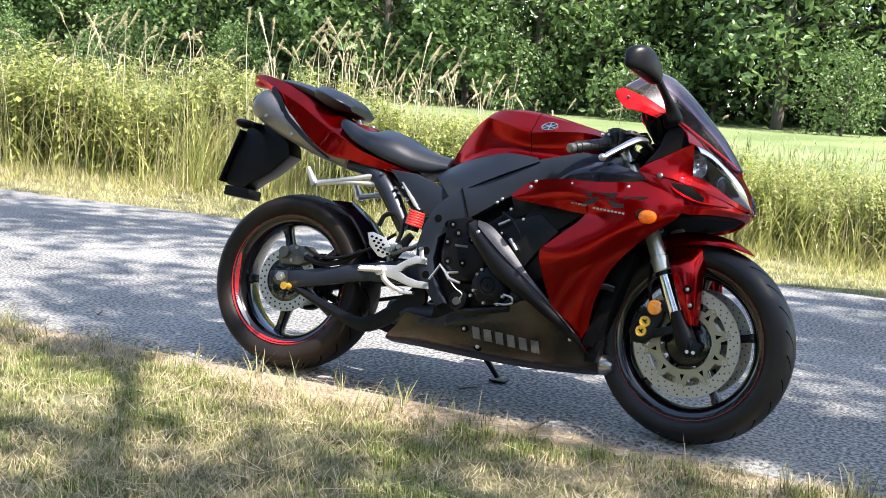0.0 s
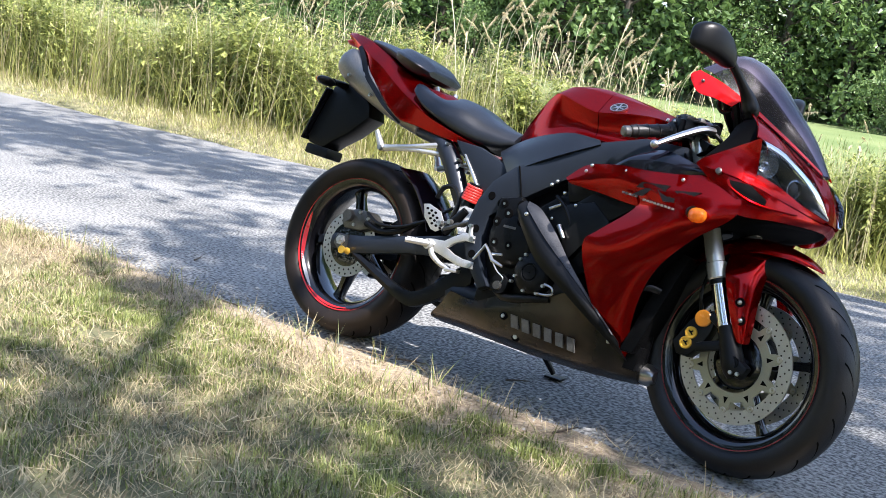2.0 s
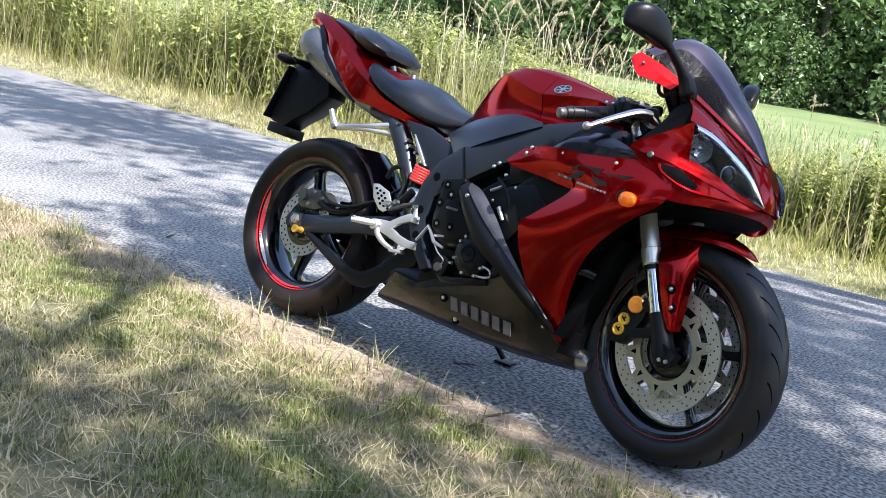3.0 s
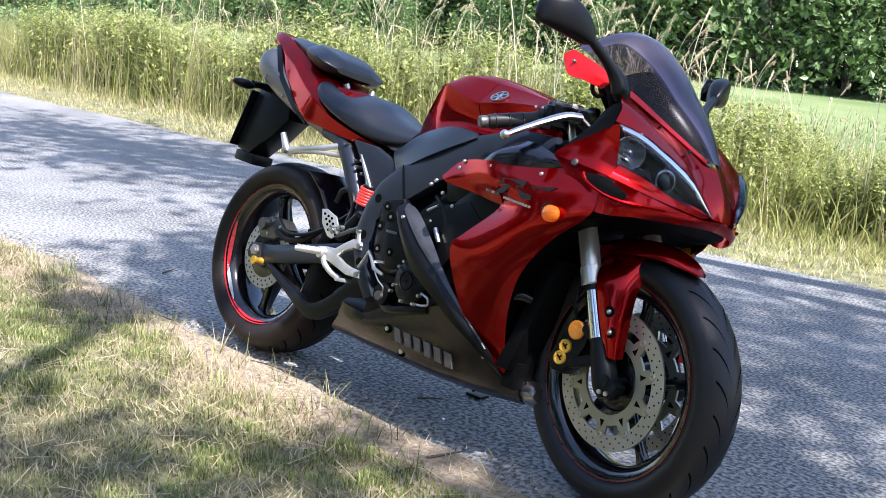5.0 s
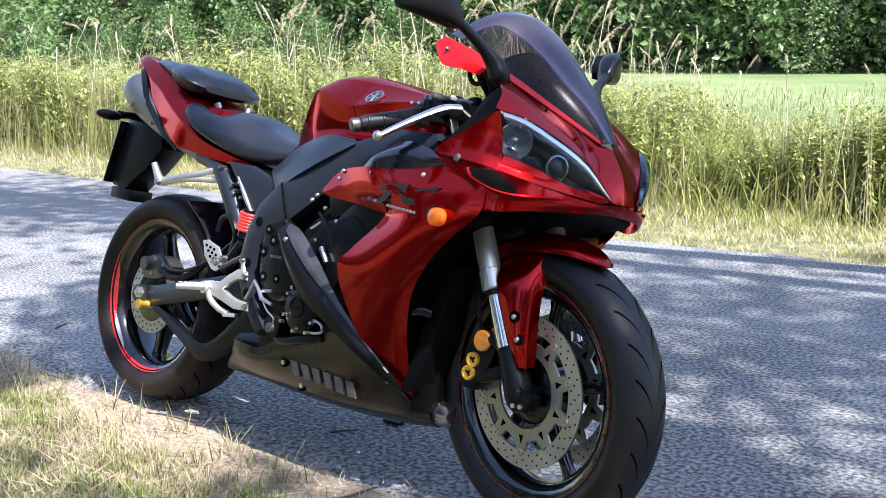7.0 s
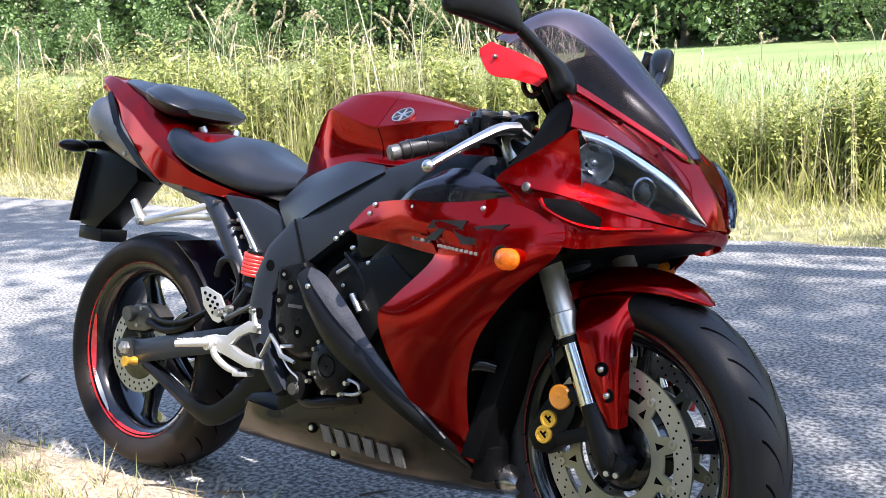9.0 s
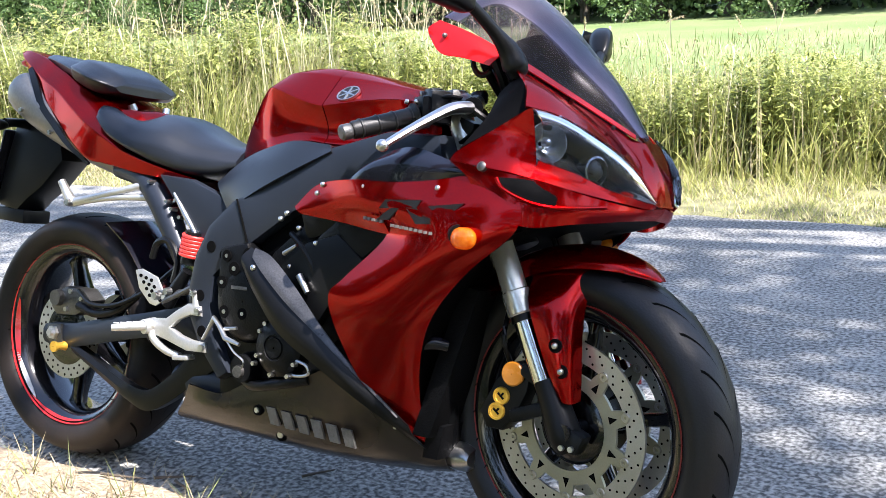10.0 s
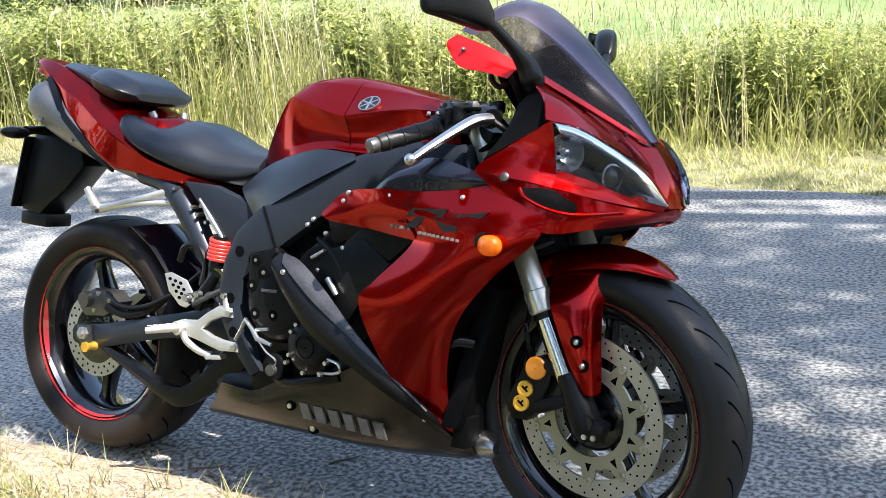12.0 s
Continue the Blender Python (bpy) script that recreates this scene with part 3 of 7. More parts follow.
front_wheel = wheel("front_wheel", FRONT, 0.297, 0.060,
                               [(0.222, 0.043), (0.232, 0.053), (0.248, 0.060), (0.264, 0.059), (0.279, 0.050), (0.289, 0.036), (0.295, 0.018), (0.297, 0.0)], 12, 0.026, CLEAN_RUBBER)
part("hub_drum", lathe([(0.020, -0.046), (0.060, -0.046), (0.070, -0.040), (0.066, -0.020), (0.066, 0.020), (0.070, 0.040), (0.060, 0.046), (0.020, 0.046)], FRONT, 40), RIM_BLACK, front_wheel)
front_wheel.matrix_local = STEER
for side in (-1, 1):
    y = FRONT[1] + side * 0.054
    disc(FRONT, y - FRONT[1], 0.124, 0.160, 0.005, 3, 32, front_wheel)
    bm = bmesh.new()
    rings = []
    for i in range(240):
        a = 2 * math.pi * i / 240
        swell = max(0.0, math.cos(10 * (a - math.pi / 10))) ** 0.8
        ro = 0.103 + 0.033 * swell
        rings.append([bm.verts.new((FRONT[0] + r * math.cos(a), y + dy, FRONT[2] + r * math.sin(a))) for r, dy in ((0.078, -0.003), (ro, -0.003), (ro, 0.003), (0.078, 0.003))])
    for p, q in zip(rings, rings[1:] + rings[:1]):
        for k in range(4):
            bm.faces.new((p[k], q[k], q[(k + 1) % 4], p[(k + 1) % 4]))
    part("disc_carrier", bm, OLIVE, front_wheel, "olive-gold disc carrier with ten arms")
    # Dark triangles paint the shade of windows that are not cut through.
    for i in range(10):
        a = 2 * math.pi * (i + 0.5) / 10
        tri = [(FRONT[0] + r * math.cos(a + da), FRONT[2] + r * math.sin(a + da)) for r, da in ((0.092, -0.075), (0.092, 0.075), (0.110, 0.0))]
        part("carrier_window", slab(tri, y - 0.0034, y + 0.0034, 0), GROOVE, front_wheel)
    for i in range(10):
        a = 2 * math.pi * (i + 0.5) / 10
        c = Vector((FRONT[0] + 0.127 * math.cos(a), 0, FRONT[2] + 0.127 * math.sin(a)))
        part("disc_button", lathe([(0.003, y - 0.0055), (0.0075, y - 0.0055), (0.0088, y - 0.003), (0.0088, y + 0.003), (0.0075, y + 0.0055), (0.003, y + 0.0055)], c, 14), STEEL, front_wheel)

# fork, brakes and front mudguard
RAKE = Vector((-math.sin(radians(24)), 0, math.cos(radians(24))))
for hand in (-1, 1):
    side = -1
    y = side * 0.112
    base = Vector((1.384, y, 0.285))
    leg = new("fork_leg")
    leg.parent = bike
    part("outer_tube", steered(tube([base + RAKE * s for s in (0.218, 0.222, 0.262, 0.264, 0.62)], [0.0235, 0.0272, 0.0272, 0.0248, 0.0248], 28), hand), CHAMPAGNE, leg, "champagne-grey fork outer tube")
    part("dust_seal", steered(tube([base + RAKE * s for s in (0.206, 0.219)], [0.0242, 0.0242], 28), hand), BLACK_PLASTIC, leg)
    part("stanchion", steered(tube([base + RAKE * s for s in (0.07, 0.21)], [0.0215, 0.0215], 28), hand), CHROME, leg, "chrome fork slider")
    bm = tube([base + RAKE * s + Vector((0.006, 0, 0)) for s in (-0.035, -0.01, 0.03, 0.07, 0.098)], [0.020, 0.030, 0.029, 0.0265, 0.0245], 24, 12)
    box(base + Vector((0.018, side * 0.002, -0.005)), (0.062, 0.044, 0.040), 0.010, Matrix.Rotation(radians(24), 4, "Y"), bm)
    box(base + Vector((-0.055, side * 0.004, 0.030)), (0.090, 0.026, 0.026), 0.008, Matrix.Rotation(radians(-20), 4, "Y"), bm)
    box(base + Vector((-0.045, side * 0.004, 0.085)), (0.080, 0.024, 0.022), 0.007, Matrix.Rotation(radians(30), 4, "Y"), bm)
    part("fork_bottom", steered(bm, hand), BLACK_PLASTIC, leg, "black cast fork bottom")
    part("axle", steered(tube([(1.398, side * 0.05, 0.290), (1.398, side * 0.139, 0.290)], 0.015, 20), hand), BLACK_GLOSS, leg)
    for dx in (0.006, 0.024):
        part("pinch_bolt", steered(tube([(1.392 + dx, side * 0.136, 0.264), (1.392 + dx, side * 0.142, 0.264)], [0.006, 0.005], 10), hand), BOLT, leg)
    caliper = new("brake_caliper")
    caliper.parent = bike
    body = slab([(1.215, 0.300), (1.232, 0.270), (1.262, 0.268), (1.292, 0.300), (1.312, 0.345), (1.318, 0.385), (1.300, 0.402), (1.275, 0.395), (1.245, 0.360)], side * 0.048, side * 0.112, 0.010)
    part("caliper_body", steered(body, hand), BLACK_PLASTIC, caliper, "black radial brake caliper")
    for px, pz in ((1.262, 0.333), (1.254, 0.304)):
        bm = lathe([(0.001, side * 0.1165), (0.011, side * 0.1165), (0.012, side * 0.1185), (0.0155, side * 0.1185), (0.0165, side * 0.116), (0.0165, side * 0.108), (0.001, side * 0.108)], (px, 0, pz), 24)
        part("piston_cap", steered(bm, hand), GOLD, caliper, "gold caliper piston cap")
        bm = box((px, side * 0.1175, pz), (0.016, 0.002, 0.004), 0.001, Matrix.Rotation(radians(40), 4, "Y"))
        box((px + 0.003, side * 0.1175, pz + 0.003), (0.008, 0.002, 0.004), 0.001, Matrix.Rotation(radians(-50), 4, "Y"), bm)
        part("cap_slot", steered(bm, hand), GROOVE, caliper)
    refl = new("side_reflector")
    refl.parent = bike
    part("lens", steered(lathe([(0.001, side * 0.127), (0.020, side * 0.1265), (0.0225, side * 0.124), (0.0225, side * 0.119), (0.001, side * 0.119)], (1.287, 0, 0.377), 28), hand), ORANGE_REFLECTOR, refl, "round orange reflector")
    part("bracket", steered(tube([(1.287, side * 0.119, 0.377), (1.306, side * 0.114, 0.392), (1.325, side * 0.112, 0.40)], 0.006, 8), hand), BLACK_PLASTIC, refl)
    part("brake_hose", steered(tube([(1.27, side * 0.10, 0.39), (1.262, side * 0.118, 0.44), (1.255, side * 0.09, 0.50), (1.24, side * 0.08, 0.58), (1.20, side * 0.07, 0.70)], 0.0055, 8, 16), hand), BLACK_PLASTIC, bike)

mudguard = new("front_mudguard")
mudguard.parent = bike
rows = []
for a, r, hw, drop in ((61, 0.312, 0.006, 0.002), (66, 0.316, 0.030, 0.010), (75, 0.320, 0.052, 0.022), (88, 0.324, 0.068, 0.036), (102, 0.326, 0.076, 0.046), (118, 0.325, 0.078, 0.050), (136, 0.322, 0.070, 0.040), (152, 0.318, 0.058, 0.026)):
    c, q = math.cos(radians(a)), math.sin(radians(a))
    rows.append([(FRONT[0] + (r - dr) * c, FRONT[1] + y * hw, FRONT[2] + (r - dr) * q) for y, dr in ((-1, drop), (-0.95, drop * 0.5), (-0.72, drop * 0.18), (-0.35, drop * 0.03), (0, 0), (0.35, drop * 0.03), (0.72, drop * 0.18), (0.95, drop * 0.5), (1, drop))])
part("crown", skin(rows, 15, 26, 0.003, outward=Vector((0, 0, 1))), RED, mudguard, "glossy red mudguard crown").matrix_local = STEER
for hand in (-1, 1):
    part("skirt", steered(skin([
    [(1.306, -0.097, 0.566), (1.346, -0.096, 0.581), (1.390, -0.093, 0.588), (1.424, -0.086, 0.586)],
    [(1.316, -0.137, 0.514), (1.355, -0.140, 0.514), (1.392, -0.130, 0.510), (1.412, -0.104, 0.505)],
    [(1.337, -0.140, 0.455), (1.372, -0.146, 0.450), (1.398, -0.136, 0.445), (1.412, -0.108, 0.440)],
    [(1.362, -0.138, 0.395), (1.385, -0.143, 0.392), (1.404, -0.132, 0.388), (1.414, -0.106, 0.385)],
    [(1.386, -0.132, 0.346), (1.396, -0.135, 0.341), (1.408, -0.128, 0.340), (1.415, -0.106, 0.344)]], 14, 18, 0.003), hand), RED, mudguard, "red mudguard side skirt")
for px, pz, py in ((1.378, 0.440, -0.146), (1.390, 0.396, -0.142)):
    # Dark disc paints the shade of the bolt's recess.
    recess = lathe([(0.001, 0.001), (0.011, -0.0005), (0.0125, 0.0), (0.0125, 0.003), (0.001, 0.003)], (px, py, pz), 20)
    part("bolt_recess", recess, DARK_VOID, mudguard)
    bolt_head((px, py - 0.002, pz), 0.006, mudguard)

# fuel tank
def tank_sections(rows_in):
    """Domed top, sloping upper side, a crease at half width, and a knee recess of depth k below it."""
    out = []
    for x, t, c, b, w, k in rows_in:
        d, e = t - c, c - b
        out.append((x, [(0, t), (w * 0.40, t - 0.003), (w * 0.62, t - d * 0.20), (w * 0.70, t - d * 0.34), (w * 0.98, c + d * 0.08), (w, c), (w * (1.01 - 0.04 * k), c - e * 0.10),
                        (w * (1.02 - 0.15 * k), c - e * 0.48), (w * (1.01 - 0.15 * k), c - e * 0.78), (w * (0.95 - 0.04 * k), b), (w * 0.5, b - 0.01), (0, b - 0.012)]))
    return half_rings(out, 4)


tank = new("fuel_tank")
tank.parent = bike
part("rear_shell", loft(tank_sections([(0.556, 0.768, 0.758, 0.742, 0.060, 0), (0.575, 0.800, 0.785, 0.745, 0.074, 0), (0.600, 0.842, 0.818, 0.748, 0.088, 0), (0.630, 0.884, 0.852, 0.752, 0.104, 0.1),
                                      (0.660, 0.914, 0.880, 0.760, 0.120, 0.25), (0.690, 0.934, 0.896, 0.768, 0.136, 0.5), (0.720, 0.944, 0.890, 0.774, 0.147, 0.8), (0.770, 0.948, 0.874, 0.782, 0.156, 1.0),
                                      (0.810, 0.946, 0.862, 0.784, 0.158, 1.0), (0.845, 0.941, 0.855, 0.780, 0.158, 1.0)]), 34), RED, tank, "glossy red rear of the fuel tank")
part("front_cover", loft(tank_sections([(0.8478, 0.941, 0.8555, 0.780, 0.1588, 1.0), (0.90, 0.931, 0.860, 0.776, 0.160, 1.0), (0.96, 0.917, 0.866, 0.772, 0.156, 0.9), (1.02, 0.902, 0.868, 0.775, 0.145, 0.7),
                                       (1.07, 0.889, 0.862, 0.785, 0.120, 0.4), (1.09, 0.878, 0.855, 0.80, 0.10, 0.2)]), 26), RED, tank, "glossy red front tank cover")
part("seam", loft(tank_sections([(0.8440, 0.9385, 0.853, 0.780, 0.156, 1.0), (0.8485, 0.9380, 0.853, 0.780, 0.156, 1.0)])), GROOVE, tank)
for side in (-1, 1):
    m = Matrix.Translation((0.898, side * 0.1435, 0.881)) @ Matrix.Rotation(radians(side * 44), 4, "X") @ Matrix.Rotation(radians(-4), 4, "Z") @ Matrix.Diagonal((1.32, 1.2, 1.05, 1))
    bm = lathe([(0.001, 0.0012), (0.018, 0.0012), (0.0185, -0.001), (0.001, -0.001)], (0, 0, 0), 32)
    lathe([(0.001, -0.0012), (0.018, -0.0012), (0.0185, 0.001), (0.001, 0.001)], (0, 0, 0), 32, bm)
    bmesh.ops.transform(bm, matrix=m, verts=bm.verts)
    part("badge", bm, DARK_DECAL, tank, "dark oval tank badge")
    bm = lathe([(0.0180, -0.0022), (0.0200, -0.0022), (0.0200, 0.0022), (0.0180, 0.0022)], (0, 0, 0), 36)
    for turn in (0, 60, 120):
        box((0, 0, 0), (0.0028, 0.0046, 0.034), 0.0005, Matrix.Rotation(radians(turn), 4, "Y"), bm)
    bmesh.ops.transform(bm, matrix=m, verts=bm.verts)
    part("badge_rim", bm, STEEL, tank, "silver badge rim and bars")

# seats and tail
part("rider_seat", loft(half_rings([
    (0.166, [(0, 0.80), (0.088, 0.81), (0.100, 0.850), (0.118, 0.864), (0.132, 0.859), (0.138, 0.846), (0.128, 0.832), (0, 0.79)]),
    (0.182, [(0, 0.80), (0.080, 0.81), (0.092, 0.854), (0.116, 0.862), (0.142, 0.855), (0.153, 0.838), (0.140, 0.820), (0, 0.79)]),
    (0.220, [(0, 0.80), (0.062, 0.815), (0.082, 0.834), (0.112, 0.845), (0.144, 0.838), (0.160, 0.815), (0.145, 0.790), (0, 0.78)]),
    (0.262, [(0, 0.835), (0.050, 0.832), (0.076, 0.832), (0.112, 0.830), (0.142, 0.819), (0.158, 0.795), (0.143, 0.768), (0, 0.76)]),
    (0.300, [(0, 0.852), (0.045, 0.851), (0.070, 0.842), (0.110, 0.824), (0.138, 0.806), (0.154, 0.779), (0.138, 0.752), (0, 0.74)]),
    (0.365, [(0, 0.838), (0.042, 0.836), (0.072, 0.828), (0.102, 0.814), (0.128, 0.795), (0.142, 0.764), (0.126, 0.728), (0, 0.715)]),
    (0.430, [(0, 0.808), (0.038, 0.806), (0.062, 0.800), (0.088, 0.788), (0.108, 0.772), (0.121, 0.745), (0.106, 0.713), (0, 0.70)]),
    (0.495, [(0, 0.785), (0.032, 0.784), (0.052, 0.780), (0.070, 0.772), (0.086, 0.759), (0.097, 0.740), (0.086, 0.713), (0, 0.70)]),
    (0.548, [(0, 0.774), (0.028, 0.774), (0.042, 0.771), (0.056, 0.764), (0.068, 0.753), (0.077, 0.742), (0.067, 0.727), (0, 0.72)])], 4), 36), VINYL, bike, "black vinyl rider seat")
pillion = new("pillion_seat")
pillion.parent = bike
part("rear_strap", loft(half_rings(creased([
    (-0.152, [(0, 1.004), (0.022, 1.004), (0.036, 0.999), (0.03, 0.990), (0, 0.99)]),
    (-0.135, [(0, 1.006), (0.034, 1.006), (0.056, 0.996), (0.048, 0.982), (0, 0.982)]),
    (-0.080, [(0, 0.998), (0.046, 0.997), (0.076, 0.984), (0.066, 0.966), (0, 0.965)]),
    (-0.020, [(0, 0.985), (0.058, 0.984), (0.094, 0.968), (0.084, 0.948), (0, 0.945)]),
    (0.045, [(0, 0.966), (0.066, 0.965), (0.108, 0.946), (0.098, 0.926), (0, 0.92)]),
    (0.075, [(0, 0.955), (0.070, 0.954), (0.112, 0.936), (0.100, 0.916), (0, 0.91)])], 0.34), 4), 24), VINYL, pillion, "thin black rear of the pillion pad")
part("cushion", loft(half_rings(creased([
    (0.022, [(0, 0.980), (0.062, 0.979), (0.100, 0.962), (0.096, 0.950), (0, 0.945)]),
    (0.034, [(0, 0.986), (0.070, 0.984), (0.118, 0.960), (0.112, 0.932), (0, 0.925)]),
    (0.070, [(0, 0.979), (0.076, 0.977), (0.132, 0.948), (0.110, 0.912), (0, 0.905)]),
    (0.112, [(0, 0.964), (0.074, 0.962), (0.138, 0.932), (0.108, 0.898), (0, 0.892)]),
    (0.146, [(0, 0.946), (0.066, 0.944), (0.122, 0.920), (0.096, 0.896), (0, 0.892)]),
    (0.164, [(0, 0.924), (0.050, 0.923), (0.092, 0.911), (0.076, 0.900), (0, 0.898)])], 0.34), 4), 34), VINYL, pillion, "raised black vinyl pillion cushion")
tail = new("tail_cowl")
tail.parent = bike
part("cowl", loft(half_rings(creased([
    (-0.286, [(0, 1.026), (0.012, 1.024), (0.020, 1.018), (0.016, 1.010), (0, 1.008)]),
    (-0.240, [(0, 1.022), (0.034, 1.019), (0.050, 1.002), (0.046, 0.990), (0, 0.985)]),
    (-0.180, [(0, 1.008), (0.050, 1.006), (0.078, 0.978), (0.074, 0.958), (0, 0.95)]),
    (-0.110, [(0, 0.984), (0.066, 0.984), (0.100, 0.946), (0.097, 0.922), (0, 0.91)]),
    (-0.065, [(0, 0.966), (0.075, 0.966), (0.110, 0.926), (0.110, 0.876), (0, 0.88)]),
    (-0.010, [(0, 0.944), (0.084, 0.944), (0.120, 0.902), (0.118, 0.830), (0, 0.86)]),
    (0.060, [(0, 0.912), (0.090, 0.908), (0.134, 0.862), (0.130, 0.776), (0, 0.82)]),
    (0.130, [(0, 0.886), (0.088, 0.880), (0.146, 0.824), (0.138, 0.736), (0, 0.78)]),
    (0.180, [(0, 0.868), (0.078, 0.862), (0.152, 0.800), (0.138, 0.728), (0, 0.76)]),
    (0.230, [(0, 0.856), (0.060, 0.848), (0.153, 0.774), (0.137, 0.721), (0, 0.74)]),
    (0.265, [(0, 0.79), (0.080, 0.775), (0.150, 0.758), (0.135, 0.714), (0, 0.73)]),
    (0.310, [(0, 0.748), (0.108, 0.748), (0.146, 0.742), (0.132, 0.707), (0, 0.72)]),
    (0.390, [(0, 0.718), (0.098, 0.720), (0.128, 0.718), (0.118, 0.698), (0, 0.705)]),
    (0.450, [(0, 0.701), (0.080, 0.702), (0.104, 0.702), (0.100, 0.697), (0, 0.698)])]), 3), 52), RED, tail, "glossy red tail cowl")
part("tail_lamp", ellipsoid((-0.262, 0, 0.990), (0.030, 0.034, 0.012)), BRIGHT_RED, tail, "red tail lamp")
both_sides("lock", lambda: tube([(0.185, -0.050, 0.860), (0.182, -0.056, 0.874)], [0.011, 0.010], 14), STEEL, tail, "seat lock")
for side in (-1, 1):
    silencer = new("silencer")
    silencer.parent = bike
    secs = []
    for x, z, rv, rw in ((-0.215, 0.915, 0.030, 0.028), (-0.205, 0.912, 0.048, 0.040), (-0.170, 0.895, 0.056, 0.046), (-0.100, 0.858, 0.056, 0.047), (-0.020, 0.818, 0.050, 0.046), (0.080, 0.772, 0.042, 0.042), (0.190, 0.728, 0.030, 0.034)):
        ring = []
        for k in range(24):
            a = 2 * math.pi * k / 24
            along = rv * math.sin(a)
            ring.append((x + along * 0.45, side * 0.074 + rw * math.cos(a), z + along * 0.89))
        secs.append(ring)
    part("silencer_body", loft(secs, 24), TITANIUM, silencer, "dull grey metal silencer under the tail")
    part("outlet", tube([(-0.222, side * 0.074, 0.918), (-0.205, side * 0.074, 0.910)], [0.024, 0.024], 20), GROOVE, silencer, "dark exhaust outlet")
    for bx, bz in ((-0.145, 0.855), (-0.03, 0.80)):
        part("bolt", tube([(bx, side * 0.118, bz), (bx, side * 0.124, bz)], 0.006, 10), BOLT, silencer)
# Black strip: the shaded gap between cowl and silencer, put into colour.
part("gap_strip", skin([[(-0.150, -0.090, 0.968), (-0.108, -0.104, 0.930), (-0.066, -0.115, 0.874), (-0.010, -0.123, 0.829), (0.058, -0.134, 0.776), (0.140, -0.140, 0.728)],
                          [(-0.160, -0.094, 0.960), (-0.122, -0.110, 0.922), (-0.080, -0.119, 0.864), (-0.022, -0.126, 0.818), (0.050, -0.136, 0.768), (0.136, -0.139, 0.722)]], 24, 4, 0.006), BLACK_PLASTIC, bike, "narrow black strip painted as the shaded gap along the tail")

# plate carrier and rear indicators
carrier = new("plate_carrier")
carrier.parent = bike
part("bracket", slab([(-0.268, 0.822), (-0.300, 0.735), (-0.330, 0.640), (-0.322, 0.612), (-0.250, 0.600), (-0.215, 0.628), (-0.150, 0.668), (-0.075, 0.735), (-0.085, 0.775), (-0.130, 0.822), (-0.200, 0.842)], -0.045, 0.045, 0.012), BLACK_PLASTIC, carrier, "black plastic plate carrier")
part("reflector_box", box((-0.276, 0, 0.588), (0.105, 0.085, 0.036), 0.006, Matrix.Rotation(radians(4), 4, "Y")), BLACK_PLASTIC, carrier)
part("plate", box((-0.312, 0, 0.715), (0.006, 0.13, 0.20), 0.002, Matrix.Rotation(radians(17), 4, "Y")), BLACK_GLOSS, carrier, "number plate seen from behind as a black edge")
for side in (-1, 1):
    ind = new("rear_indicator")
    ind.parent = bike
    part("stalk", tube([(-0.215, side * 0.045, 0.826), (-0.218, side * 0.085, 0.826), (-0.214, side * 0.115, 0.822)], [0.014, 0.011, 0.013], 12, 8), BLACK_PLASTIC, ind)
    part("body", ellipsoid((-0.208, side * 0.152, 0.816), (0.024, 0.042, 0.016)), BLACK_PLASTIC, ind)
    part("lens", ellipsoid((-0.218, side * 0.156, 0.816), (0.020, 0.036, 0.0135)), AMBER, ind, "amber indicator lens")

# subframe, main frame and swingarm
both_sides("subframe_rail", lambda: tube([(0.200, -0.098, 0.715), (0.290, -0.104, 0.700), (0.350, -0.108, 0.655), (0.400, -0.112, 0.590), (0.445, -0.114, 0.520)], [0.018, 0.026, 0.031, 0.029, 0.024], 12, 20), FRAME_BLACK, bike, "black cast subframe rail")
both_sides("seat_strut", lambda: slab([(0.372, 0.708), (0.470, 0.700), (0.600, 0.655), (0.606, 0.632), (0.545, 0.570), (0.505, 0.565), (0.480, 0.590)], -0.136, -0.108, 0.008), FRAME_BLACK, bike, "black subframe plate")
both_sides("strut_edge", lambda: tube([(0.425, -0.137, 0.668), (0.470, -0.139, 0.615), (0.512, -0.139, 0.566)], [0.003, 0.006, 0.003], 8, 10), STEEL, bike)
main_frame = new("main_frame")
main_frame.parent = bike
both_sides("spar", lambda: slab([(0.525, 0.470), (0.540, 0.540), (0.575, 0.605), (0.640, 0.660), (0.719, 0.694), (0.800, 0.733), (0.889, 0.774), (1.020, 0.806), (1.140, 0.800), (1.150, 0.745),
                                (0.960, 0.716), (0.871, 0.676), (0.798, 0.638), (0.725, 0.590), (0.680, 0.560), (0.640, 0.532), (0.598, 0.498), (0.592, 0.440), (0.604, 0.385), (0.652, 0.300), (0.622, 0.283), (0.565, 0.345), (0.530, 0.410)], -0.182, -0.120, 0.016), FRAME_BLACK, main_frame, "satin black aluminium frame spar")
both_sides("knee_cover", lambda: skin([
    [(0.520, -0.090, 0.706), (0.610, -0.118, 0.748), (0.700, -0.146, 0.772), (0.790, -0.166, 0.786), (0.885, -0.178, 0.778)],
    [(0.545, -0.126, 0.690), (0.620, -0.152, 0.708), (0.700, -0.168, 0.734), (0.790, -0.178, 0.758), (0.890, -0.180, 0.772)],
    [(0.600, -0.150, 0.636), (0.655, -0.176, 0.656), (0.722, -0.188, 0.687), (0.805, -0.190, 0.725), (0.895, -0.186, 0.765)]], 20, 10, 0.006), VINYL, main_frame, "black knee cover below the tank")
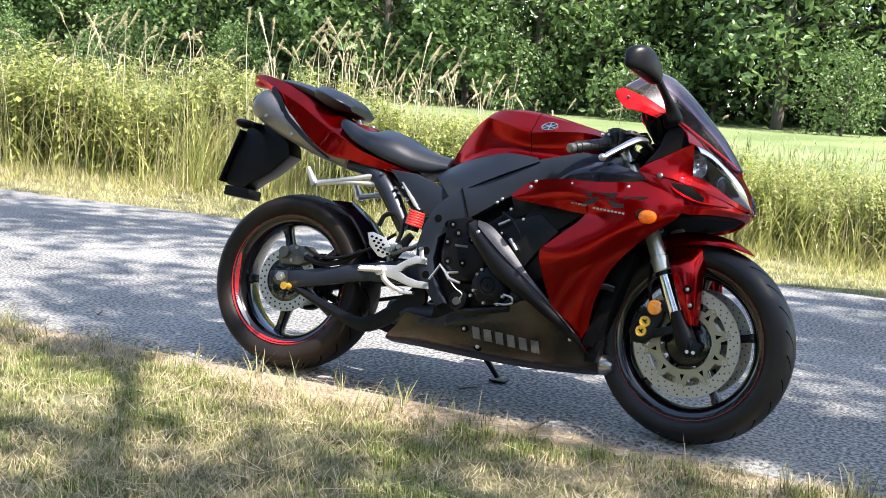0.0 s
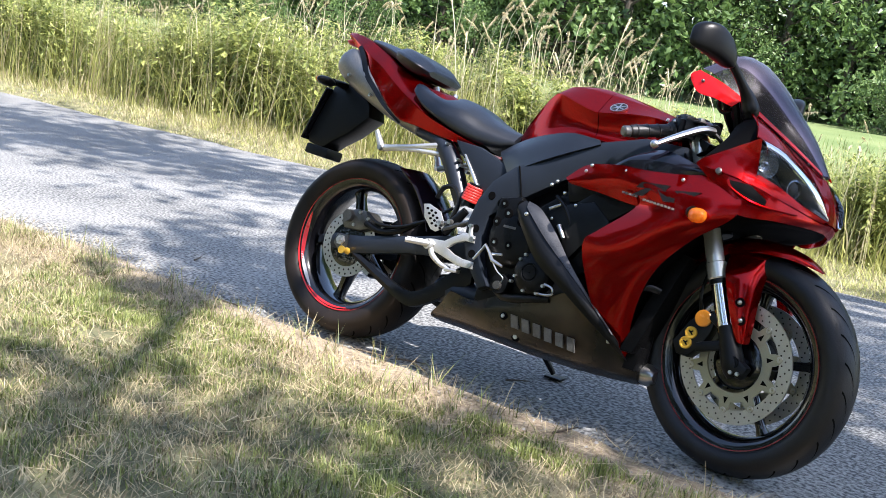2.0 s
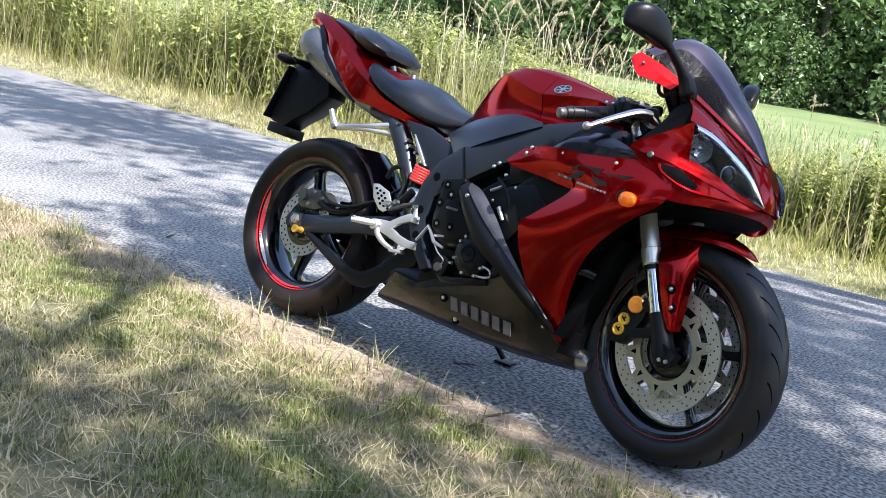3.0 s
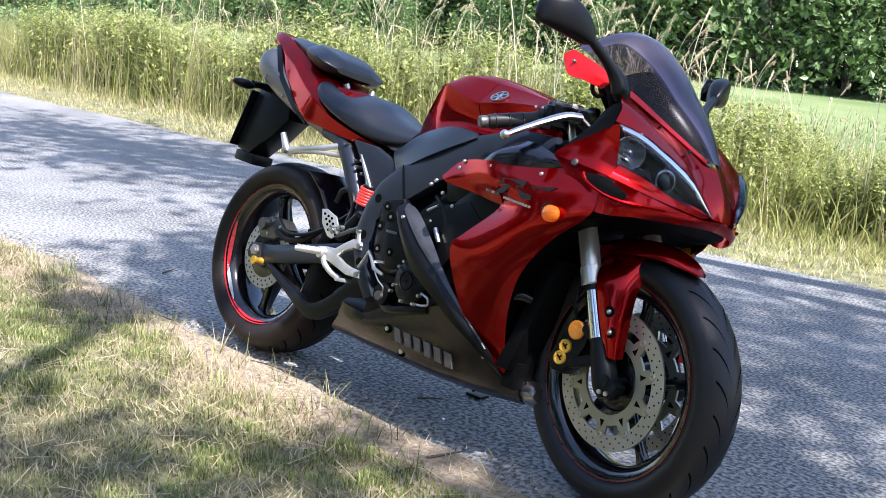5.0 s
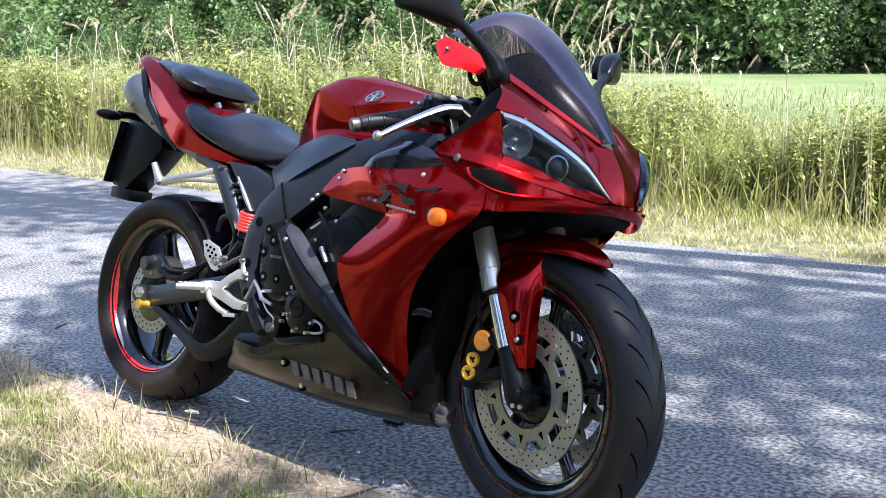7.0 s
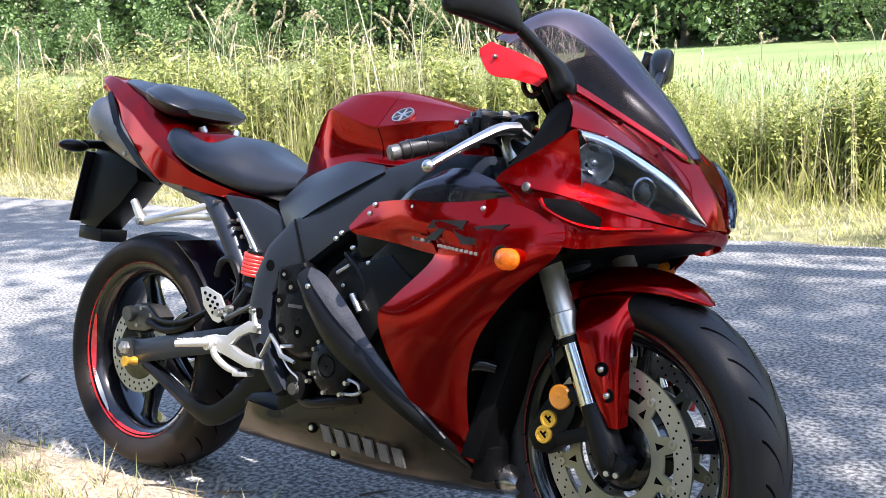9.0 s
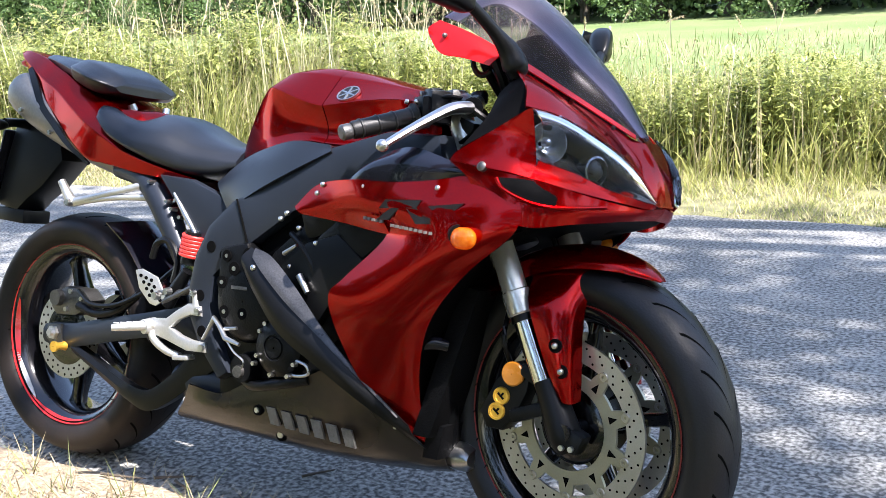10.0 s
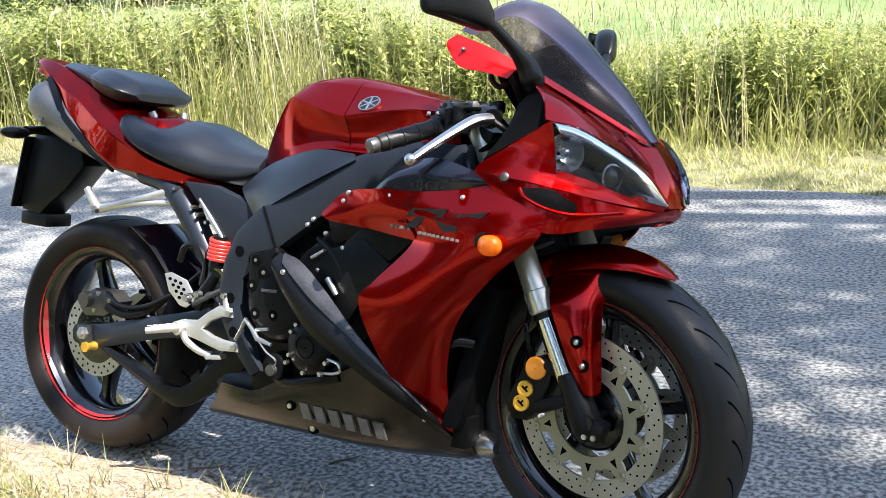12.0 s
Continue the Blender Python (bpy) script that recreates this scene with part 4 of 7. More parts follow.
both_sides("frame_seam", lambda: tube([(0.655, -0.1825, 0.662), (0.668, -0.1830, 0.632), (0.690, -0.1830, 0.575)], 0.0022, 6, 10), GROOVE, main_frame)
for bx, bz in ((0.590, 0.560), (0.565, 0.455), (0.628, 0.545), (0.575, 0.380)):
    part("pivot_cap", tube([(bx, -0.176, bz), (bx, -0.1835, bz)], [0.014, 0.012], 18), GROOVE, main_frame)
swing = new("swingarm")
swing.parent = bike
both_sides("arm", lambda: loft([[(x, -w - s, z + h) for s, h in ((0, -dz), (0.012, -dz), (0.018, -dz * 0.5), (0.018, dz * 0.5), (0.012, dz), (0, dz), (-0.016, dz), (-0.016, -dz))]
                                for x, z, dz, w in ((-0.045, 0.304, 0.022, 0.082), (-0.02, 0.305, 0.026, 0.083), (0.06, 0.309, 0.029, 0.086), (0.20, 0.338, 0.029, 0.096), (0.35, 0.366, 0.029, 0.110), (0.50, 0.385, 0.042, 0.118), (0.58, 0.390, 0.046, 0.120))], 24), FRAME_BLACK, swing, "black aluminium swingarm beam")
both_sides("brace", lambda: loft([[(x, -w - s, z + h) for s, h in ((-0.012, -dz), (0.010, -dz), (0.016, 0), (0.010, dz), (-0.012, dz))]
                                 for x, z, dz, w in ((0.060, 0.280, 0.012, 0.084), (0.120, 0.258, 0.013, 0.088), (0.200, 0.230, 0.015, 0.096), (0.290, 0.203, 0.019, 0.108), (0.360, 0.195, 0.024, 0.114), (0.430, 0.232, 0.030, 0.115), (0.500, 0.288, 0.038, 0.115), (0.560, 0.330, 0.040, 0.115))], 26), BLACK_PLASTIC, swing, "dusty black lower swingarm brace")
both_sides("chain_adjuster", lambda: slab([(-0.020, 0.330), (0.028, 0.334), (0.036, 0.286), (-0.006, 0.282), (-0.024, 0.296)], -0.108, -0.098, 0.003), DARK_STEEL, swing, "dull steel chain adjuster block")
both_sides("axle_nut", lambda: tube([(0.006, -0.10, 0.311), (0.006, -0.116, 0.311), (0.006, -0.116, 0.311), (0.006, -0.124, 0.311)], [0.018, 0.017, 0.011, 0.009], 6), CAST_SILVER, swing, "silver axle nut")
both_sides("bobbin", lambda: lathe([(0.002, -0.100), (0.012, -0.100), (0.009, -0.112), (0.009, -0.122), (0.013, -0.128), (0.013, -0.134), (0.002, -0.134)], (0.038, 0, 0.281), 20), GOLD, swing, "gold paddock-stand bobbin")
part("hugger", skin([[(0.150, -0.088, 0.590), (0.235, -0.094, 0.535), (0.300, -0.094, 0.455), (0.325, -0.092, 0.410)],
                     [(0.185, -0.030, 0.596), (0.270, -0.030, 0.535), (0.335, -0.030, 0.455), (0.355, -0.030, 0.410)],
                     [(0.185, 0.030, 0.596), (0.270, 0.030, 0.535), (0.335, 0.030, 0.455), (0.355, 0.030, 0.410)],
                     [(0.150, 0.088, 0.590), (0.235, 0.094, 0.535), (0.300, 0.094, 0.455), (0.325, 0.092, 0.410)]], 14, 14, 0.003, outward=Vector((1, 0, 1))), BLACK_GLOSS, swing, "glossy black rear hugger")
rear_caliper = new("rear_brake_caliper")
rear_caliper.parent = bike
part("caliper_body", slab([(-0.030, 0.372), (-0.010, 0.352), (0.060, 0.356), (0.100, 0.372), (0.118, 0.398), (0.085, 0.424), (0.020, 0.425), (-0.022, 0.405)], -0.094, -0.045, 0.010), DARK_STEEL, rear_caliper, "dark grey rear brake caliper")
part("piston", tube([(0.002, -0.092, 0.396), (0.002, -0.108, 0.396)], [0.021, 0.019], 20), DARK_STEEL, rear_caliper)
part("torque_arm", tube([(0.09, -0.105, 0.385), (0.16, -0.11, 0.372), (0.24, -0.112, 0.39), (0.30, -0.11, 0.43)], [0.011, 0.010, 0.009, 0.009], 10, 12), ENGINE_BLACK, rear_caliper)
part("brake_hose", tube([(0.08, -0.10, 0.42), (0.15, -0.118, 0.395), (0.24, -0.122, 0.402), (0.34, -0.12, 0.445), (0.42, -0.118, 0.50)], 0.0055, 8, 18), BLACK_PLASTIC, rear_caliper)
for bx, bz in ((0.045, 0.415), (0.085, 0.40), (0.03, 0.37)):
    part("bolt", tube([(bx, -0.092, bz), (bx, -0.099, bz)], 0.006, 8), STEEL, rear_caliper)
part("chain", tube([(0.0, 0.088, 0.402), (0.30, 0.088, 0.425), (0.56, 0.088, 0.420), (0.60, 0.088, 0.385), (0.56, 0.088, 0.350), (0.25, 0.088, 0.27), (0.0, 0.088, 0.214)], 0.009, 8, 30, flat=0.8), ENGINE_BLACK, bike, "dark drive chain")

# foot controls
rearset = new("right_rearset")
rearset.parent = bike
bm = slab([(0.415, 0.392), (0.468, 0.396), (0.500, 0.417), (0.535, 0.436), (0.572, 0.432), (0.575, 0.411), (0.542, 0.411), (0.505, 0.396), (0.484, 0.378), (0.512, 0.365), (0.545, 0.358), (0.590, 0.357), (0.592, 0.336),
           (0.535, 0.334), (0.470, 0.351), (0.430, 0.360), (0.412, 0.374)], -0.187, -0.170, 0.005)
tube([(0.554, -0.178, 0.426), (0.549, -0.178, 0.460)], [0.010, 0.009], 10, 0, bm)
part("hanger", bm, CAST_SILVER, rearset, "cast silver footrest hanger")
bm = tube([(0.432, -0.182, 0.378), (0.405, -0.212, 0.374), (0.369, -0.244, 0.369)], [0.012, 0.0125, 0.0095], 12, 0, None, 0.8)
for i in range(5):
    p = Vector((0.414, -0.200, 0.375)).lerp(Vector((0.376, -0.238, 0.370)), i / 4)
    box(p + Vector((0, 0, 0.010)), (0.012, 0.004, 0.003), 0.001, Matrix.Rotation(radians(40), 4, "Z"), bm)
part("footrest", bm, CAST_SILVER, rearset, "silver rider footrest")
part("footrest_boss", tube([(0.424, -0.172, 0.376), (0.418, -0.200, 0.374)], [0.018, 0.016], 18), CAST_SILVER, rearset)
bm = tube([(0.428, -0.186, 0.366), (0.438, -0.184, 0.346), (0.470, -0.179, 0.326), (0.502, -0.171, 0.318)], [0.009, 0.009, 0.008, 0.008], 10, 14)
box((0.513, -0.170, 0.316), (0.046, 0.026, 0.011), 0.004, Matrix.Rotation(radians(-6), 4, "Y"), bm)
part("brake_pedal", bm, CAST_SILVER, rearset, "silver brake pedal")
part("heel_plate", slab([(0.336, 0.491), (0.356, 0.495), (0.405, 0.480), (0.424, 0.454), (0.440, 0.437), (0.404, 0.416), (0.385, 0.420), (0.350, 0.451)], -0.156, -0.151, 0.0015), CAST_SILVER, rearset, "pierced silver heel guard")
# Dark discs paint the holes' shade; the plate itself is uncut.
bm = bmesh.new()
for r in range(4):
    for c in range(3):
        hx, hz = 0.355 + 0.017 * c + 0.010 * r, 0.480 - 0.014 * r - 0.004 * c
        vs = [bm.verts.new((hx + 0.0058 * math.cos(k * math.pi / 5), -0.1565, hz + 0.0042 * math.sin(k * math.pi / 5))) for k in range(10)]
        bm.faces.new(vs)
part("plate_hole", bm, GROOVE, rearset)
part("master_cylinder", tube([(0.436, -0.150, 0.420), (0.462, -0.150, 0.460), (0.492, -0.150, 0.500)], [0.014, 0.016, 0.012], 12), ENGINE_BLACK, rearset, "dark rear brake master cylinder")
bm = bmesh.new()
for a, b, r in (((0.40, -0.15, 0.445), (0.50, -0.158, 0.455), 0.007), ((0.50, -0.155, 0.455), (0.545, -0.16, 0.490), 0.007), ((0.44, -0.165, 0.43), (0.53, -0.168, 0.470), 0.006)):
    tube([a, b], r, 8, 0, bm)
part("linkage", bm, DARK_STEEL, rearset, "dark steel brake linkage rods")
for bx, bz, r in ((0.436, 0.443, 0.010), (0.470, 0.455, 0.009), (0.566, 0.421, 0.009), (0.582, 0.346, 0.009), (0.549, 0.458, 0.008), (0.420, 0.375, 0.012)):
    part("bolt", tube([(bx, -0.178, bz), (bx, -0.200 if r > 0.011 else -0.192, bz)], [r, r * 0.8], 10), BOLT, rearset)
part("brake_hose", tube([(0.36, -0.13, 0.52), (0.38, -0.135, 0.555), (0.42, -0.138, 0.56), (0.45, -0.14, 0.52), (0.44, -0.14, 0.47)], 0.008, 8, 20), BLACK_PLASTIC, rearset)
res = part("brake_reservoir", tube([(0.480, -0.132, 0.515), (0.492, -0.132, 0.586)], [0.022, 0.022], 18), BLACK_PLASTIC, bike, "rear brake fluid cup")
bm = bmesh.new()
for i in range(6):
    p = Vector((0.4830, -0.132, 0.531)) + Vector((0.0016, 0, 0.0080)) * i
    tube([p, p + Vector((0.0004, 0, 0.0018)), p + Vector((0.0012, 0, 0.006)), p + Vector((0.0016, 0, 0.0080))], [0.0275, 0.0292, 0.0292, 0.0275], 20, 0, bm)
part("sleeve", bm, SPRING_RED, res, "red ribbed cloth sleeve")
for side in (-1, 1):
    pp = new("pillion_footrest")
    pp.parent = bike
    bm = tube([(0.330, side * 0.115, 0.688), (0.260, side * 0.135, 0.668), (0.180, side * 0.152, 0.648), (0.118, side * 0.158, 0.634)], [0.010, 0.008, 0.008, 0.011], 10, 14)
    tube([(0.318, side * 0.115, 0.655), (0.240, side * 0.138, 0.650), (0.170, side * 0.152, 0.640), (0.118, side * 0.158, 0.632)], [0.009, 0.007, 0.007, 0.010], 10, 14, bm)
    part("hanger", bm, CAST_SILVER, pp, "silver pillion footrest bracket")
    part("folded_peg", tube([(0.114, side * 0.160, 0.632), (0.102, side * 0.165, 0.654), (0.084, side * 0.168, 0.682)], [0.014, 0.011, 0.009], 12), CAST_SILVER, pp, "folded silver pillion peg")
    part("bolt", tube([(0.116, side * 0.165, 0.632), (0.116, side * 0.178, 0.632)], [0.010, 0.008], 10), BOLT, pp)
for bx, bz in ((0.345, 0.690), (0.418, 0.632), (0.430, 0.652), (0.445, 0.615), (0.500, 0.585), (0.402, 0.648)):
    part("bolt", tube([(bx, -0.12, bz), (bx, -0.140, bz)], [0.0055, 0.0045], 10), BOLT, bike)

# engine
engine = new("engine")
engine.parent = bike
part("crankcase", loft([[(x, w * math.copysign(abs(math.cos(a)) ** 0.5, math.cos(a)), z + h * math.copysign(abs(math.sin(a)) ** 0.5, math.sin(a))) for a in [2 * math.pi * k / 24 for k in range(24)]]
                        for x, z, w, h in ((0.56, 0.40, 0.10, 0.07), (0.60, 0.40, 0.155, 0.13), (0.70, 0.40, 0.165, 0.16), (0.80, 0.37, 0.165, 0.13), (0.90, 0.35, 0.15, 0.11), (0.96, 0.34, 0.11, 0.07))], 20), ENGINE_BLACK, engine, "black cast crankcase")
part("cylinder_block", box((0.900, 0, 0.530), (0.24, 0.34, 0.24), 0.020, Matrix.Rotation(radians(-38), 4, "Y")), ENGINE_BLACK, engine, "black cylinder block")
part("head_cover", box((0.965, 0, 0.610), (0.19, 0.37, 0.10), 0.018, Matrix.Rotation(radians(-38), 4, "Y")), ENGINE_BLACK, engine, "black cylinder head cover")
part("clutch_cover", lathe([(0.002, -0.198), (0.055, -0.198), (0.074, -0.192), (0.086, -0.178), (0.088, -0.150), (0.002, -0.150)], (0.700, 0, 0.455), 40), ENGINE_BLACK, engine, "black clutch cover")
part("generator_cover", lathe([(0.002, -0.206), (0.020, -0.206), (0.0215, -0.2035), (0.025, -0.2035), (0.026, -0.206), (0.046, -0.203), (0.058, -0.192), (0.060, -0.160), (0.002, -0.160)], (0.795, 0, 0.372), 40), ENGINE_BLACK, engine, "round black engine cover")
part("side_cover", slab([(0.628, 0.560), (0.700, 0.575), (0.735, 0.525), (0.732, 0.440), (0.700, 0.385), (0.648, 0.405), (0.625, 0.470)], -0.196, -0.150, 0.010), ENGINE_BLACK, engine)
part("cover_mark", box((0.688, -0.1975, 0.482), (0.042, 0.002, 0.007), 0.0006), GREY_DECAL, engine)
# Dark discs on the cover paint the shade of bolt recesses.
for bx, bz, r in ((0.650, 0.545, 0.010), (0.672, 0.520, 0.012), (0.708, 0.552, 0.011), (0.640, 0.490, 0.011), (0.700, 0.430, 0.010), (0.650, 0.430, 0.011), (0.722, 0.505, 0.012)):
    part("cover_recess", tube([(bx, -0.190, bz), (bx, -0.1985, bz)], [r * 1.25, r * 1.2], 14), GROOVE, engine)
    part("bolt", tube([(bx, -0.196, bz), (bx, -0.2000, bz)], [r * 0.45, r * 0.4], 8), BOLT, engine)
for bx, bz in ((0.755, 0.402), (0.768, 0.418), (0.750, 0.352), (0.788, 0.318), (0.832, 0.320), (0.846, 0.345), (0.742, 0.335)):
    part("bolt", tube([(bx, -0.196, bz), (bx, -0.207, bz)], [0.0055, 0.0045], 10), BOLT, engine)
part("water_pump", tube([(0.700, -0.15, 0.318), (0.700, -0.195, 0.318)], [0.034, 0.028], 20), ENGINE_BLACK, engine)
part("oil_cap", tube([(0.698, -0.19, 0.312), (0.698, -0.203, 0.312)], [0.015, 0.012], 16), DARK_STEEL, engine, "worn metal oil cap")
part("coolant_hose", tube([(0.67, -0.155, 0.30), (0.72, -0.175, 0.285), (0.80, -0.178, 0.30), (0.86, -0.17, 0.315)], 0.012, 10, 14), BLACK_PLASTIC, engine)
part("wire", tube([(0.665, -0.206, 0.377), (0.690, -0.206, 0.352), (0.715, -0.204, 0.336), (0.705, -0.200, 0.315)], 0.0022, 6, 12), STEEL, engine)
part("gear_linkage", tube([(0.597, -0.200, 0.367), (0.612, -0.202, 0.388), (0.630, -0.204, 0.415), (0.648, -0.205, 0.398), (0.665, -0.206, 0.377), (0.704, -0.206, 0.368)], [0.004, 0.004, 0.006, 0.005, 0.006, 0.004], 8), STEEL, engine, "bright steel linkage")
part("crankcase_block", slab([(0.600, 0.330), (0.600, 0.250), (0.680, 0.250), (0.690, 0.300), (0.640, 0.335)], -0.150, 0.150, 0.010), ENGINE_BLACK, engine)
part("silencer_link", tube([(0.430, -0.080, 0.250), (0.510, -0.090, 0.252), (0.620, -0.095, 0.258)], [0.040, 0.042, 0.040], 16), FRAME_BLACK, engine, "black exhaust collector cover")
part("injector_box", box((0.90, -0.06, 0.655), (0.16, 0.24, 0.09), 0.015, Matrix.Rotation(radians(-20), 4, "Y")), ENGINE_BLACK, engine)
for a, b, r in (((0.800, -0.196, 0.560), (0.835, -0.200, 0.578), 0.0050), ((0.842, -0.196, 0.520), (0.868, -0.200, 0.488), 0.0075), ((0.655, -0.198, 0.395), (0.690, -0.200, 0.400), 0.0045)):
    part("hose_union", tube([a, b], [r, r * 0.8], 10), STEEL, engine)
part("cooling_pipe", tube([(0.845, -0.194, 0.352), (0.872, -0.196, 0.346), (0.876, -0.194, 0.330), (0.850, -0.192, 0.322), (0.805, -0.190, 0.322)], 0.0035, 8, 16), STEEL, engine)
part("coil_cover", slab([(0.775, 0.530), (0.845, 0.585), (0.925, 0.608), (0.990, 0.560), (0.930, 0.490), (0.885, 0.425), (0.830, 0.455)], -0.190, -0.150, 0.014), BLACK_PLASTIC, engine, "smooth black side cover")
part("vent_hose", tube([(0.735, -0.186, 0.490), (0.775, -0.198, 0.500), (0.815, -0.200, 0.485), (0.835, -0.190, 0.450)], 0.010, 10, 14), BLACK_PLASTIC, engine)
part("hose_clip", tube([(0.770, -0.199, 0.500), (0.782, -0.200, 0.498)], 0.0115, 12), STEEL, engine)
part("spark_lead", tube([(0.80, -0.176, 0.60), (0.84, -0.186, 0.575), (0.87, -0.185, 0.53), (0.855, -0.18, 0.50)], 0.006, 8, 12), BLACK_PLASTIC, engine)
for bx, bz in ((0.828, 0.612), (0.810, 0.535), (0.872, 0.585), (0.78, 0.628), (0.795, 0.640)):
    bolt_head((bx, -0.188, bz), 0.0055, engine)

# Filler block: the shade of the gap is its colour, hiding the road behind.
part("airbox", slab([(0.640, 0.560), (0.760, 0.660), (0.940, 0.735), (1.110, 0.730), (1.150, 0.640), (1.120, 0.540), (0.980, 0.420), (0.760, 0.460)], -0.150, 0.150, 0.012), DARK_VOID, engine, "near-black filler for the shade around the airbox")
# Dark sheets added where the hollow fairing shows only shade.
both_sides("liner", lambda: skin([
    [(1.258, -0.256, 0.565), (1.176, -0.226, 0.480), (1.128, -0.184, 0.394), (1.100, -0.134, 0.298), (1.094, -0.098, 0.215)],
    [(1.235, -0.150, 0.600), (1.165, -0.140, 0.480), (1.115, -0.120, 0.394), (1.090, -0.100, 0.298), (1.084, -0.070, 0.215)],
    [(1.215, 0.0, 0.600), (1.150, 0.0, 0.480), (1.110, 0.0, 0.394), (1.085, 0.0, 0.298), (1.080, 0.0, 0.215)]], 14, 10, 0.003, outward=Vector((1, 0, 0))), DARK_VOID, bike, "dark liner added for the shade inside the fairing")

# inner black panel, belly pan
both_sides("air_duct_panel", lambda: skin([
    [(0.722, -0.205, 0.567), (0.775, -0.208, 0.548), (0.845, -0.208, 0.494), (0.918, -0.204, 0.420), (0.985, -0.195, 0.357), (1.085, -0.150, 0.255)],
    [(0.712, -0.222, 0.545), (0.752, -0.230, 0.510), (0.828, -0.230, 0.440), (0.912, -0.220, 0.382), (0.995, -0.200, 0.320), (1.095, -0.140, 0.232)],
    [(0.716, -0.212, 0.512), (0.750, -0.222, 0.478), (0.818, -0.222, 0.405), (0.920, -0.212, 0.345), (1.010, -0.185, 0.285), (1.110, -0.120, 0.210)]], 26, 10, 0.004), BLACK_PLASTIC, bike, "satin black inner fairing panel")
# Strip coloured for the sky's reflection on the up-facing edge.
both_sides("panel_edge", lambda: skin([
    [(0.736, -0.208, 0.567), (0.784, -0.211, 0.551), (0.852, -0.212, 0.493), (0.918, -0.208, 0.421), (0.985, -0.199, 0.358), (1.070, -0.161, 0.271)],
    [(0.740, -0.218, 0.558), (0.781, -0.224, 0.532), (0.842, -0.224, 0.478), (0.911, -0.214, 0.415), (0.983, -0.202, 0.355), (1.069, -0.163, 0.2695)],
    [(0.742, -0.223, 0.548), (0.776, -0.229, 0.519), (0.836, -0.228, 0.468), (0.909, -0.216, 0.411), (0.982, -0.203, 0.353), (1.069, -0.164, 0.269)]], 28, 7, 0.002), EDGE_SHEEN, bike, "pale strip painted as sky sheen on the scuffed panel edge")
bolt_head((0.748, -0.226, 0.528), 0.0065, bike)
belly = new("belly_pan")
belly.parent = bike
both_sides("pan_side", lambda: skin([
    [(0.513, -0.150, 0.256), (0.575, -0.152, 0.250), (0.620, -0.154, 0.252), (0.691, -0.160, 0.284), (0.765, -0.166, 0.304), (0.835, -0.172, 0.310), (0.92, -0.178, 0.345), (1.00, -0.178, 0.300), (1.085, -0.118, 0.222), (1.128, -0.085, 0.200)],
    [(0.470, -0.120, 0.210), (0.560, -0.148, 0.215), (0.640, -0.154, 0.220), (0.720, -0.158, 0.236), (0.800, -0.160, 0.242), (0.880, -0.162, 0.250), (0.96, -0.158, 0.250), (1.04, -0.135, 0.232), (1.090, -0.105, 0.200), (1.130, -0.078, 0.184)],
    [(0.420, -0.085, 0.166), (0.520, -0.110, 0.172), (0.620, -0.118, 0.172), (0.720, -0.120, 0.172), (0.800, -0.120, 0.170), (0.880, -0.118, 0.170), (0.96, -0.112, 0.172), (1.04, -0.095, 0.172), (1.090, -0.080, 0.168), (1.128, -0.062, 0.166)],
    [(0.425, -0.030, 0.150), (0.520, -0.045, 0.150), (0.620, -0.050, 0.146), (0.720, -0.050, 0.142), (0.800, -0.050, 0.140), (0.880, -0.050, 0.140), (0.96, -0.048, 0.142), (1.04, -0.040, 0.146), (1.090, -0.034, 0.150), (1.120, -0.024, 0.152)]], 34, 16, 0.004), BELLY, belly, "black belly pan half, brown painted as reflected sand")
for i in range(6):
    x0, zt, y = 0.745 + 0.0385 * i, 0.243 - 0.0028 * i, -0.1605 + 0.0002 * i
    bm = bmesh.new()
    bm.faces.new([bm.verts.new(c) for c in ((x0 + 0.001, y - 0.002, zt), (x0 + 0.025, y - 0.002, zt - 0.001), (x0 + 0.031, y + 0.008, zt - 0.037), (x0 + 0.007, y + 0.008, zt - 0.036))])
    r = bmesh.ops.extrude_face_region(bm, geom=bm.faces[:])
    for g in r["geom"]:
        if isinstance(g, bmesh.types.BMVert):
            g.co.y += 0.006
    part("maker_bar", bm, GREY_DECAL, belly, "worn grey bar of the maker's name", smooth=False)
for bx, bz, by, rr in ((0.722, 0.232, -0.159, 0.009), (0.762, 0.183, -0.128, 0.011)):
    part("fastener_hole", tube([(bx, by + 0.004, bz), (bx, by - 0.003, bz)], [rr * 1.3, rr * 1.2], 14), GROOVE, belly)
    part("bolt", tube([(bx, by, bz), (bx, by - 0.006, bz)], [rr * 0.8, rr * 0.6], 10), BOLT, belly)
part("header_cover", loft([[(1.128 + dx, 0.066 * math.cos(a), 0.188 + r * math.sin(a)) for a in [2 * math.pi * k / 20 for k in range(20)]] for dx, r in ((-0.03, 0.024), (0.0, 0.034), (0.025, 0.034), (0.042, 0.022))], 8), STEEL, bike, "bright exhaust header collector")
part("radiator", slab([(1.085, 0.235), (1.125, 0.235), (1.215, 0.52), (1.175, 0.53)], -0.135, 0.135, 0.004), RADIATOR, bike, "dark curved radiator")
part("oil_cooler", slab([(1.095, 0.19), (1.130, 0.19), (1.140, 0.255), (1.105, 0.26)], -0.11, 0.11, 0.004), RADIATOR, bike)
part("radiator_hose", tube([(1.115, -0.175, 0.412), (1.140, -0.165, 0.420), (1.165, -0.15, 0.415)], [0.013, 0.014, 0.012], 12, 8), BLACK_GLOSS, bike)
